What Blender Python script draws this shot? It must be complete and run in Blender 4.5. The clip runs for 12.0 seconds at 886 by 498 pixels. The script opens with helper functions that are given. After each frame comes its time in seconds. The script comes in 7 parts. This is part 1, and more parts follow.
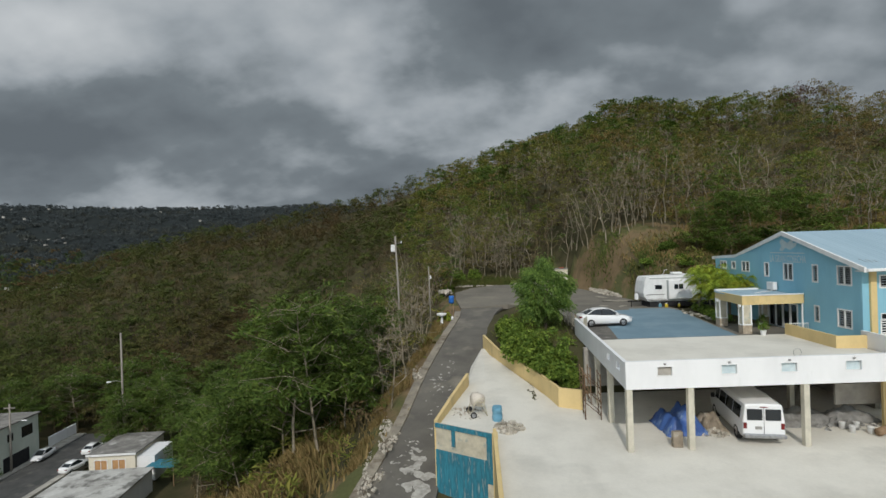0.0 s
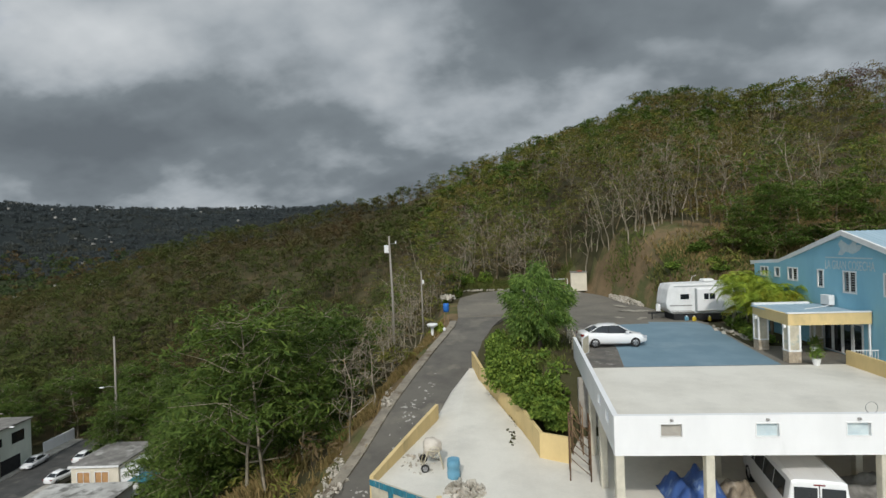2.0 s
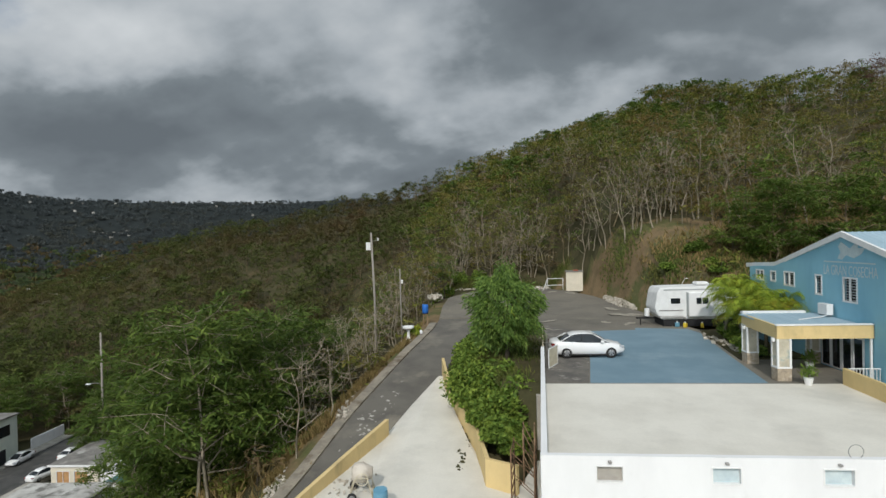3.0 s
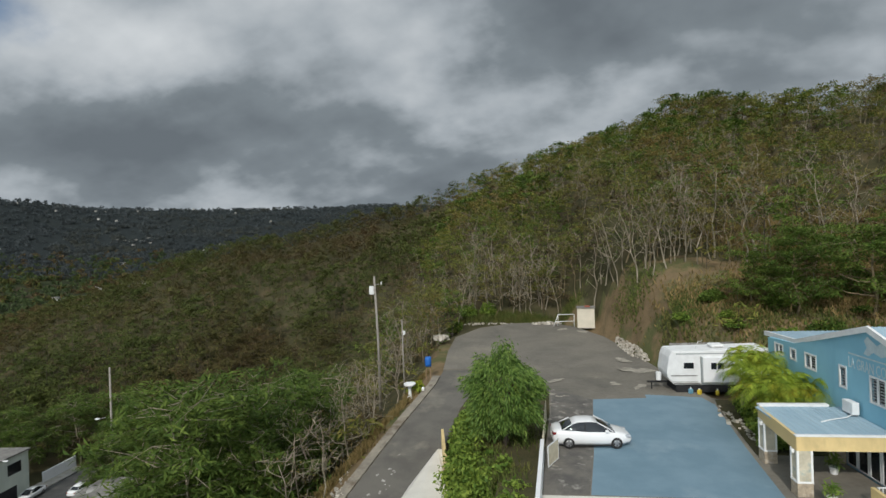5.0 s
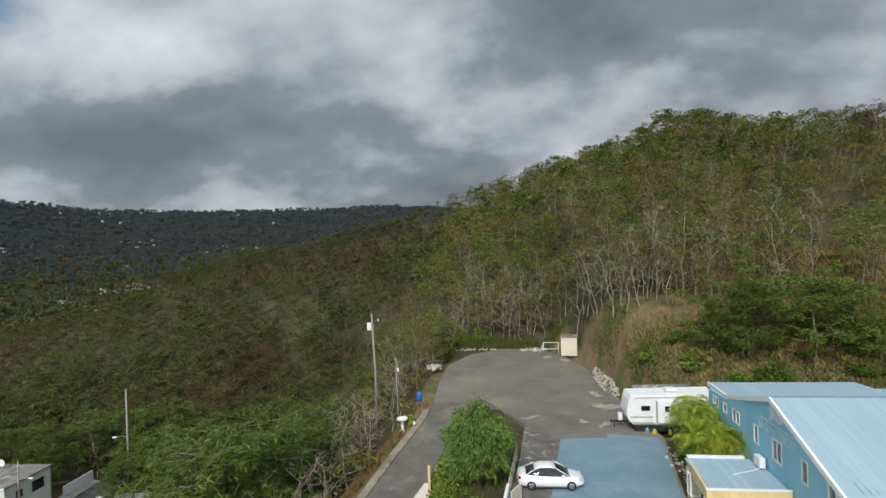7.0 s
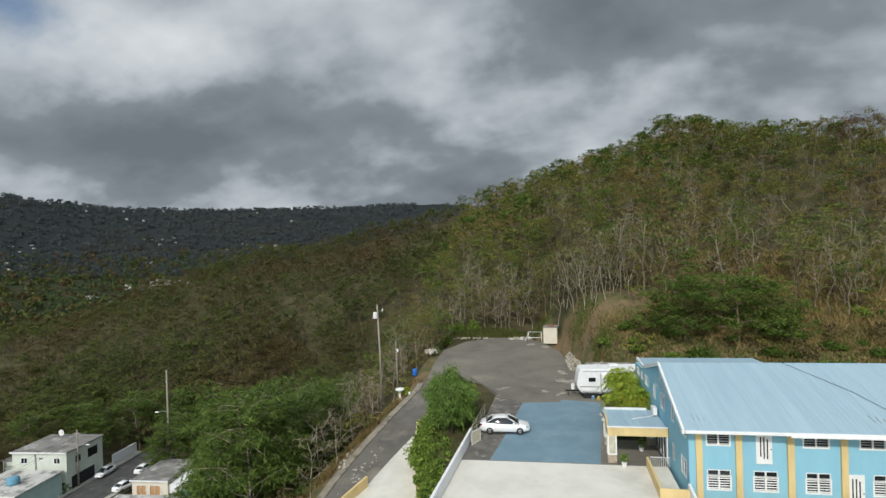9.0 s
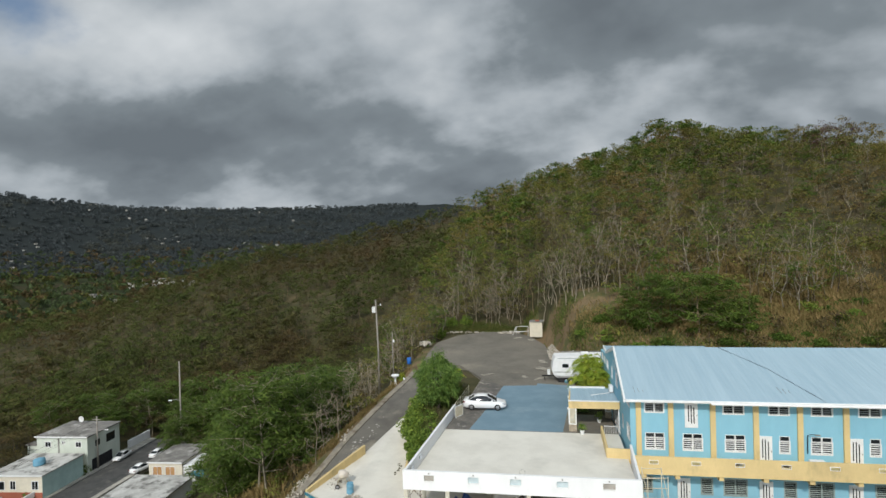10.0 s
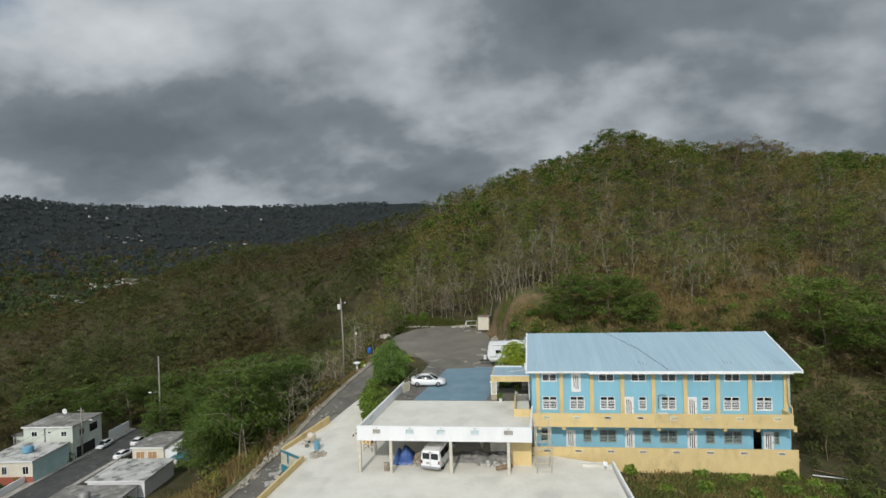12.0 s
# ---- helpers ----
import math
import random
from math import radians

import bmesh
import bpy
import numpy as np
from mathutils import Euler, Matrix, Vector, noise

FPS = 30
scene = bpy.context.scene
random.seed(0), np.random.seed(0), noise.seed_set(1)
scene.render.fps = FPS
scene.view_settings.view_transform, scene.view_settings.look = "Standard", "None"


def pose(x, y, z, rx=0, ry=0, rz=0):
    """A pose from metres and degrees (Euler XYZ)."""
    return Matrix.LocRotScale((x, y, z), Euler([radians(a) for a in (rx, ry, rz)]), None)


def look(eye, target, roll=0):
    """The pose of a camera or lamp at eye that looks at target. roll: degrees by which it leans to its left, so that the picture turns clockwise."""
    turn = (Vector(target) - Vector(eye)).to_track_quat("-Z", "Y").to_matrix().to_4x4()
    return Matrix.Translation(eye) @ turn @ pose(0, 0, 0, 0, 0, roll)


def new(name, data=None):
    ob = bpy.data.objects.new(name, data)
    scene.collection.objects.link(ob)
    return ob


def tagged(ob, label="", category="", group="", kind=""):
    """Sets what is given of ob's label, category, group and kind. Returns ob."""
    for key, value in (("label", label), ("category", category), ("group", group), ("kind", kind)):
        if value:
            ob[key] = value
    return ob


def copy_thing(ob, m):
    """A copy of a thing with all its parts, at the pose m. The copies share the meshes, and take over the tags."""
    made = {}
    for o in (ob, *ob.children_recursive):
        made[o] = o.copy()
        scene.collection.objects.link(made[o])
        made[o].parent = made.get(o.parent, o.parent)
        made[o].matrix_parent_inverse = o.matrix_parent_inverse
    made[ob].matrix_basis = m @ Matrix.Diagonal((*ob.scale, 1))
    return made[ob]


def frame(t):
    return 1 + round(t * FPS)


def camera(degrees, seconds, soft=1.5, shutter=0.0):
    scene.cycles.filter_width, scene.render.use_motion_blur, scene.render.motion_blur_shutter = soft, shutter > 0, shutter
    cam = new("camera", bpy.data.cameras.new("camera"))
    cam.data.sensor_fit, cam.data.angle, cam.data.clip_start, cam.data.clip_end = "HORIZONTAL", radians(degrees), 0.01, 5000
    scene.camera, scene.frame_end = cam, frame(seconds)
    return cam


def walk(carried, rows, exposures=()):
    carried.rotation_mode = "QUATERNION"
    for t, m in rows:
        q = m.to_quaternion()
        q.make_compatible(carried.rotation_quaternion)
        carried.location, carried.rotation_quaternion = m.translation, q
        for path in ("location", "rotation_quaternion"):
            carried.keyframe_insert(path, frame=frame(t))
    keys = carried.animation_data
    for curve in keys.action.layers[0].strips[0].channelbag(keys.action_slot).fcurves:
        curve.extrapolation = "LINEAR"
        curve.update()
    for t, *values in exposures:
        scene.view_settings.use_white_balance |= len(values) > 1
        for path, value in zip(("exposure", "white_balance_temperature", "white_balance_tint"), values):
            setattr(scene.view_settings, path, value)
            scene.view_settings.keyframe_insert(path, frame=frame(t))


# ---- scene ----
cam = camera(81.2, 12.0)
PATH = [
    (0, (-1.067, 0.914, 10.111), (-1.068, 2.914, 10.102), -1.9),
    (0.5, (-0.483, 2.404, 10.151), (-0.607, 4.4, 10.144), -1.9),
    (1, (0.443, 4.238, 10.257), (0.271, 6.231, 10.25), -1.9),
    (1.5, (1.721, 6.258, 10.303), (1.56, 8.251, 10.294), -1.9),
    (2, (3.234, 8.276, 10.153), (3.103, 10.271, 10.146), -1.8),
    (2.5, (4.972, 9.982, 9.999), (4.821, 11.977, 9.992), -1.8),
    (2.7, (5.704, 10.656, 10.124), (5.539, 12.649, 10.101), -1.6),
    (4.3, (7.662, 13.207, 11.846), (7.414, 15.192, 11.837), -1.8),
    (4.5, (7.78, 13.271, 12.601), (7.528, 15.255, 12.595), -1.8),
    (5, (7.884, 13.386, 14.93), (7.635, 15.371, 14.921), -1.9),
    (5.5, (8.139, 12.962, 16.765), (7.887, 14.946, 16.755), -2.0),
    (6, (8.499, 11.738, 18.26), (8.249, 13.722, 18.247), -2.0),
    (6.5, (9.287, 9.841, 19.483), (9.033, 11.825, 19.475), -2.0),
    (7, (10.128, 8.039, 19.948), (9.87, 10.023, 19.939), -2.0),
    (7.2, (10.396, 7.117, 19.998), (10.139, 9.1, 19.989), -1.9),
    (8.8, (14.184, -2.002, 20.431), (13.873, -0.026, 20.41), -2.0),
    (9, (14.834, -3.021, 20.333), (14.514, -1.047, 20.319), -1.8),
    (9.5, (16.12, -6.283, 20.324), (15.795, -4.31, 20.31), -1.7),
    (10, (17.316, -9.877, 20.376), (16.991, -7.904, 20.362), -1.6),
    (10.5, (18.595, -13.703, 20.556), (18.271, -11.729, 20.539), -1.6),
    (11, (19.816, -17.45, 20.825), (19.496, -15.476, 20.803), -1.7),
    (11.5, (20.901, -20.292, 21.176), (20.582, -18.318, 21.155), -1.7),
    (12, (21.905, -21.831, 21.454), (21.692, -19.843, 21.432), -1.6),
]
walk(cam, [(t, look(eye, target, roll)) for t, eye, target, roll in PATH],
     exposures=[(0.0, -0.24), (1.2, -0.16), (2.5, -0.08), (4.5, -0.08), (5.8, 0.10), (7.0, 0.17), (9.5, 0.07), (12.0, -0.1)])

# ---- world, sun, exposure ----
SUN_EL, SUN_AZ = radians(37), radians(188)   # azimuth of the sun, clockwise from +y
world = bpy.data.worlds.new("sky")
scene.world = world
world.use_nodes = True
wn, wl = world.node_tree.nodes, world.node_tree.links
wn.clear()
w_out = wn.new("ShaderNodeOutputWorld")
w_bg = wn.new("ShaderNodeBackground")
w_sky = wn.new("ShaderNodeTexSky")
w_sky.sky_type = "NISHITA"
w_sky.sun_disc = False
w_sky.sun_elevation, w_sky.sun_rotation = SUN_EL, SUN_AZ
w_geo = wn.new("ShaderNodeTexCoord")
w_sep = wn.new("ShaderNodeSeparateXYZ")
wl.new(w_geo.outputs["Generated"], w_sep.inputs[0])


def wmath(op, a, b=None):
    n = wn.new("ShaderNodeMath")
    n.operation = op
    for i, v in enumerate((a, b)):
        if v is None:
            continue
        if isinstance(v, (int, float)):
            n.inputs[i].default_value = v
        else:
            wl.new(v, n.inputs[i])
    return n.outputs[0]


w_h = wmath("ADD", wmath("MAXIMUM", w_sep.outputs[2], 0.0), 0.55)
w_com = wn.new("ShaderNodeCombineXYZ")
wl.new(wmath("DIVIDE", w_sep.outputs[0], w_h), w_com.inputs[0])
wl.new(wmath("DIVIDE", w_sep.outputs[1], w_h), w_com.inputs[1])


def wnoise(scale, detail, rough, dist, offset, out="Fac"):
    mp = wn.new("ShaderNodeMapping")
    mp.inputs["Location"].default_value = offset
    mp.inputs["Rotation"].default_value = (0, 0, 0.2)
    mp.inputs["Scale"].default_value = (1.0, 1.2, 1.0)
    wl.new(w_com.outputs[0], mp.inputs["Vector"])
    n = wn.new("ShaderNodeTexNoise")
    n.inputs["Scale"].default_value = scale
    n.inputs["Detail"].default_value = detail
    n.inputs["Roughness"].default_value = rough
    n.inputs["Distortion"].default_value = dist
    wl.new(mp.outputs[0], n.inputs["Vector"])
    return n.outputs[out]


w_big = wnoise(1.9, 4.0, 0.4, 0.0, (3.1, 1.4, 0.0))
w_mid = wnoise(4.6, 4.0, 0.42, 0.0, (7.7, 2.9, 0.0))
# cloud banks: direction with doubled height, lightness
BANKS = [
    (-0.65, 0.69, 0.64, 0.15),
    (-0.56, 0.75, 0.71, -0.139),
    (-0.42, 0.82, 0.72, 0.215),
    (-0.33, 0.89, 0.63, -0.170),
    (-0.14, 0.93, 0.68, 0.215),
    (0.04, 0.93, 0.72, -0.197),
    (0.46, 0.85, 0.51, -0.015),
    (-0.53, 0.82, 0.39, -0.275),
    (-0.68, 0.71, 0.34, -0.136),
    (-0.24, 0.96, 0.29, -0.109),
    (-0.07, 0.99, 0.31, -0.060),
    (-0.64, 0.76, 0.23, 0.15),
    (-0.43, 0.89, 0.22, 0.05),
    (-0.73, 0.68, 0.18, -0.04),
    (0.15, 0.97, 0.41, 0.105),
    (0.43, 0.88, 0.38, 0.044),
    (-0.38, 0.90, 0.42, 0.127),
    (0.17, 0.94, 0.58, -0.052),
    (-0.57, 0.77, 0.56, 0.157),
    (-0.73, 0.62, 0.54, -0.036),
]
w_warp = wn.new("ShaderNodeVectorMath")
w_warp.operation = "MULTIPLY_ADD"
wl.new(wnoise(5.0, 5.0, 0.55, 0.0, (1.0, 8.0, 0.0), "Color"), w_warp.inputs[0])
w_warp.inputs[1].default_value = (0.20, 0.20, 0.26)
w_shift = wn.new("ShaderNodeVectorMath")
w_shift.operation = "SUBTRACT"
w_tall = wn.new("ShaderNodeVectorMath")
w_tall.operation = "MULTIPLY"
wl.new(w_geo.outputs["Generated"], w_tall.inputs[0])
w_tall.inputs[1].default_value = (1.0, 1.0, 2.0)
wl.new(w_tall.outputs[0], w_shift.inputs[0])
w_shift.inputs[1].default_value = (0.10, 0.10, 0.13)
wl.new(w_shift.outputs[0], w_warp.inputs[2])


def bank(x, y, z, amount, size=0.34):
    d = wn.new("ShaderNodeVectorMath")
    d.operation = "DISTANCE"
    wl.new(w_warp.outputs[0], d.inputs[0])
    d.inputs[1].default_value = (x, y, z)
    m = wn.new("ShaderNodeMapRange")
    m.interpolation_type = "SMOOTHSTEP"
    m.inputs["From Min"].default_value, m.inputs["From Max"].default_value = 0.0, size
    m.inputs["To Min"].default_value, m.inputs["To Max"].default_value = amount, 0.0
    wl.new(d.outputs["Value"], m.inputs["Value"])
    return m.outputs[0]


w_sum = wmath("ADD", wmath("MULTIPLY", w_big, 0.26), wmath("MULTIPLY", w_mid, 0.30))
for row in BANKS:
    w_sum = wmath("ADD", w_sum, bank(*row))
w_fine = wnoise(9.0, 4.0, 0.45, 0.0, (2.3, 5.1, 0.0))
w_sum = wmath("ADD", w_sum, wmath("MULTIPLY", w_fine, 0.20))
w_sum = wmath("ADD", w_sum, 0.12)
w_ramp = wn.new("ShaderNodeValToRGB")
w_ramp.color_ramp.elements[0].position, w_ramp.color_ramp.elements[0].color = 0.33, (0.141, 0.166, 0.188, 1)
w_ramp.color_ramp.elements[1].position, w_ramp.color_ramp.elements[1].color = 0.72, (0.63, 0.665, 0.69, 1)
e = w_ramp.color_ramp.elements.new(0.47)
e.color = (0.206, 0.240, 0.266, 1)
e = w_ramp.color_ramp.elements.new(0.56)
e.color = (0.378, 0.42, 0.455, 1)
wl.new(w_sum, w_ramp.inputs[0])
w_gap = bank(-0.70, 0.625, 0.72, 1.0, 0.12)
w_bright = wn.new("ShaderNodeMixRGB")
w_bright.blend_type = "MULTIPLY"
w_bright.inputs[0].default_value = 1.0
w_bright.inputs[2].default_value = (0.10, 0.10, 0.10, 1)
wl.new(w_sky.outputs[0], w_bright.inputs[1])
w_mix = wn.new("ShaderNodeMixRGB")
wl.new(w_gap, w_mix.inputs[0])
wl.new(w_ramp.outputs[0], w_mix.inputs[1])
wl.new(w_bright.outputs[0], w_mix.inputs[2])
w_sun = wn.new("ShaderNodeVectorMath")
w_sun.operation = "DOT_PRODUCT"
wl.new(w_geo.outputs["Generated"], w_sun.inputs[0])
w_sun.inputs[1].default_value = (math.sin(SUN_AZ) * math.cos(SUN_EL), math.cos(SUN_AZ) * math.cos(SUN_EL), math.sin(SUN_EL))
w_glow = wn.new("ShaderNodeMapRange")
w_glow.interpolation_type = "SMOOTHSTEP"
w_glow.inputs["From Min"].default_value, w_glow.inputs["From Max"].default_value = 0.1, 1.0
w_glow.inputs["To Min"].default_value, w_glow.inputs["To Max"].default_value = 1.0, 3.4
wl.new(w_sun.outputs["Value"], w_glow.inputs["Value"])
wl.new(w_glow.outputs[0], w_bg.inputs[1])
wl.new(w_mix.outputs[0], w_bg.inputs[0])
wl.new(w_bg.outputs[0], w_out.inputs[0])

sun_data = bpy.data.lights.new("sun", "SUN")
sun_data.energy, sun_data.angle, sun_data.color = 2.3, radians(2.5), (1.0, 0.955, 0.88)
sun = new("sun", sun_data)
sun.matrix_world = look((0, 0, 60), (60 * -math.sin(SUN_AZ) / math.tan(SUN_EL), 60 * -math.cos(SUN_AZ) / math.tan(SUN_EL), 0))
scene.view_settings.exposure = 0.0


# ---- materials ----
def material(name, base, second=None, scale=4.0, rough=0.85, metal=0.0, bump=0.15, bump_scale=30.0, spread=(0.38, 0.64),
             fine=0.12, fine_scale=60.0, third=None, third_scale=0.4, third_spread=(0.55, 0.70), stretch=(1, 1, 1), vary=0.0,
             island=0.0, spec=0.3, alpha=1.0, translucent=0.0):
    """Two scales of colour variation, fine grain and bump, in object space metres."""
    m = bpy.data.materials.new(name)
    m.use_nodes = True
    nt = m.node_tree
    n, l = nt.nodes, nt.links
    bsdf = n["Principled BSDF"]
    geo = n.new("ShaderNodeNewGeometry")
    mp = n.new("ShaderNodeMapping")
    mp.inputs["Scale"].default_value = stretch
    l.new(geo.outputs["Position"], mp.inputs["Vector"])

    def tex(sc, detail=5.0, roughness=0.6):
        t = n.new("ShaderNodeTexNoise")
        t.inputs["Scale"].default_value, t.inputs["Detail"].default_value, t.inputs["Roughness"].default_value = sc, detail, roughness
        l.new(mp.outputs[0], t.inputs["Vector"])
        return t.outputs["Fac"]

    def ramp(fac, lo, hi):
        r = n.new("ShaderNodeMapRange")
        r.inputs["From Min"].default_value, r.inputs["From Max"].default_value = lo, hi
        l.new(fac, r.inputs["Value"])
        return r.outputs[0]

    def mix(fac, a, b, kind="MIX"):
        x = n.new("ShaderNodeMixRGB")
        x.blend_type = kind
        for i, v in enumerate((fac, a, b)):
            if isinstance(v, (int, float)):
                x.inputs[i].default_value = v if i == 0 else (v, v, v, 1)
            elif isinstance(v, tuple):
                x.inputs[i].default_value = (*v, 1)
            else:
                l.new(v, x.inputs[i])
        return x.outputs[0]

    col = mix(ramp(tex(scale), *spread), base, second if second else tuple(c * 0.82 for c in base))
    if third:
        col = mix(ramp(tex(third_scale), *third_spread), col, third)
    if fine:
        g = n.new("ShaderNodeMapRange")
        g.inputs["To Min"].default_value, g.inputs["To Max"].default_value = 1 - fine, 1 + fine
        l.new(tex(fine_scale, 3.0), g.inputs["Value"])
        gc = n.new("ShaderNodeCombineXYZ")
        for i in range(3):
            l.new(g.outputs[0], gc.inputs[i])
        col = mix(1.0, col, gc.outputs[0], "MULTIPLY")
    for amount, out in ((vary, None), (island, "Random Per Island")):
        if amount:
            src = n.new("ShaderNodeObjectInfo").outputs["Random"] if out is None else geo.outputs[out]
            hs = n.new("ShaderNodeHueSaturation")
            a = n.new("ShaderNodeMapRange")
            a.inputs["To Min"].default_value, a.inputs["To Max"].default_value = 1 - amount, 1 + amount
            l.new(src, a.inputs["Value"])
            b = n.new("ShaderNodeMapRange")
            b.inputs["To Min"].default_value, b.inputs["To Max"].default_value = 0.5 + 0.045 * amount, 0.5 - 0.045 * amount
            l.new(src, b.inputs["Value"])
            l.new(a.outputs[0], hs.inputs["Value"])
            l.new(b.outputs[0], hs.inputs["Hue"])
            l.new(col, hs.inputs["Color"])
            col = hs.outputs[0]
    l.new(col, bsdf.inputs["Base Color"])
    bsdf.inputs["Roughness"].default_value = rough
    bsdf.inputs["Metallic"].default_value = metal
    bsdf.inputs["Specular IOR Level"].default_value = spec
    if bump:
        bp = n.new("ShaderNodeBump")
        bp.inputs["Strength"].default_value = bump
        bp.inputs["Distance"].default_value = 0.05
        l.new(tex(bump_scale), bp.inputs["Height"])
        l.new(bp.outputs[0], bsdf.inputs["Normal"])
    if translucent:
        tr = n.new("ShaderNodeBsdfTranslucent")
        l.new(col, tr.inputs[0])
        ms = n.new("ShaderNodeMixShader")
        ms.inputs[0].default_value = translucent
        l.new(bsdf.outputs[0], ms.inputs[1])
        l.new(tr.outputs[0], ms.inputs[2])
        l.new(ms.outputs[0], n["Material Output"].inputs[0])
    return m


M = {}
M["soil"] = material("soil", (0.085, 0.075, 0.040), (0.055, 0.054, 0.026), 0.35, 0.95, bump=0.5, bump_scale=3, third=(0.115, 0.09, 0.05), third_scale=0.12, fine=0.3, fine_scale=8, spec=0.1)
# far ground: distance haze and cloud shade are mixed into this blue-grey
M["far_wood_haze"] = material("far_wood_haze", (0.034, 0.040, 0.040), (0.027, 0.032, 0.033), 0.03, 1.0, bump=0.0, fine=0.4, fine_scale=0.09, third=(0.031, 0.036, 0.035), third_scale=0.006, third_spread=(0.5, 0.65), spec=0.0)
M["bank_soil"] = material("bank_soil", (0.205, 0.145, 0.082), (0.14, 0.106, 0.06), 0.4, 0.95, bump=0.5, bump_scale=3, third=(0.095, 0.10, 0.042), third_scale=0.22, third_spread=(0.48, 0.60), fine=0.3, fine_scale=5, spec=0.1)
M["valley_floor"] = material("valley_floor", (0.045, 0.054, 0.028), (0.033, 0.040, 0.024), 0.02, 1.0, bump=0.0, fine=0.5, fine_scale=0.12, third=(0.058, 0.050, 0.032), third_scale=0.012, third_spread=(0.48, 0.62), spec=0.0)
M["bark_wood"] = material("bark_wood", (0.215, 0.17, 0.10), (0.13, 0.105, 0.062), 1.5, 0.95, bump=0.0, island=0.35, spec=0.1)
M["concrete"] = material("concrete", (0.70, 0.67, 0.60), (0.62, 0.59, 0.525), 0.45, 0.9, bump=0.08, third=(0.50, 0.48, 0.43), third_scale=0.22, third_spread=(0.56, 0.76), fine=0.07, fine_scale=9)
M["old_concrete"] = material("old_concrete", (0.44, 0.41, 0.36), (0.30, 0.28, 0.25), 0.9, 0.92, bump=0.2, third=(0.20, 0.19, 0.17), third_scale=0.5, third_spread=(0.55, 0.8))
M["asphalt"] = material("asphalt", (0.145, 0.134, 0.116), (0.108, 0.10, 0.088), 0.5, 0.92, bump=0.25, bump_scale=60, third=(0.25, 0.225, 0.18), third_scale=0.21, third_spread=(0.55, 0.70), fine=0.12, fine_scale=30)
M["blue_paint"] = material("blue_paint", (0.185, 0.275, 0.335), (0.15, 0.235, 0.29), 0.5, 0.7, bump=0.05, third=(0.25, 0.33, 0.38), third_scale=0.35, third_spread=(0.58, 0.8), fine=0.06, fine_scale=12)
M["white_wall"] = material("white_wall", (0.80, 0.80, 0.80), (0.74, 0.74, 0.74), 0.7, 0.7, bump=0.04, third=(0.66, 0.66, 0.65), third_scale=1.3, third_spread=(0.62, 0.85), stretch=(1, 1, 0.4), fine=0.03)
M["blue_wall"] = material("blue_wall", (0.26, 0.52, 0.64), (0.235, 0.475, 0.60), 0.6, 0.75, bump=0.05, fine=0.03, fine_scale=8, third=(0.21, 0.44, 0.56), third_scale=0.9, third_spread=(0.6, 0.85), stretch=(1, 1, 0.35))
M["yellow_wall"] = material("yellow_wall", (0.70, 0.535, 0.26), (0.63, 0.48, 0.235), 0.7, 0.78, bump=0.06, fine=0.06, fine_scale=9, third=(0.42, 0.33, 0.17), third_scale=0.9, third_spread=(0.56, 0.84), stretch=(1, 1, 0.5))
M["roof_blue"] = material("roof_blue", (0.335, 0.45, 0.52), (0.30, 0.415, 0.49), 0.9, 0.55, bump=0.03, fine=0.05, fine_scale=3.5, third=(0.38, 0.50, 0.57), third_scale=0.5, third_spread=(0.5, 0.8), stretch=(2.2, 0.14, 0.14))
M["white_trim"] = material("white_trim", (0.80, 0.80, 0.79), (0.72, 0.72, 0.71), 2.0, 0.55, bump=0.03)
# near-black that stands in for deep shade
M["dark_inside"] = material("dark_inside", (0.03, 0.03, 0.032), (0.02, 0.02, 0.022), 2.0, 0.9, bump=0.0)
M["column"] = material("column", (0.60, 0.56, 0.46), (0.48, 0.45, 0.37), 1.5, 0.9, bump=0.15, fine=0.1, fine_scale=10)
M["bark_pale"] = material("bark_pale", (0.355, 0.31, 0.235), (0.23, 0.195, 0.14), 1.5, 0.9, bump=0.2, island=0.35, spec=0.1)
M["bark_dark"] = material("bark_dark", (0.13, 0.105, 0.08), (0.07, 0.058, 0.045), 2.0, 0.95, bump=0.2, spec=0.1)
M["leaf_green"] = material("leaf_green", (0.125, 0.185, 0.036), (0.085, 0.14, 0.027), 0.3, 0.6, bump=0.0, fine=0.1, island=0.4, vary=0.15, translucent=0.3, spec=0.1)
M["leaf_olive"] = material("leaf_olive", (0.20, 0.205, 0.046), (0.135, 0.165, 0.032), 0.06, 0.7, bump=0.0, fine=0.0, island=0.45, translucent=0.3, third=(0.235, 0.175, 0.06), third_scale=0.03, third_spread=(0.48, 0.62), spec=0.1)
M["leaf_dry"] = material("leaf_dry", (0.265, 0.20, 0.075), (0.19, 0.155, 0.05), 0.08, 0.8, bump=0.0, fine=0.0, island=0.45, translucent=0.2, spec=0.1)
M["leaf_dark"] = material("leaf_dark", (0.112, 0.165, 0.034), (0.072, 0.116, 0.025), 0.3, 0.6, bump=0.0, fine=0.0, island=0.4, translucent=0.25, spec=0.1)

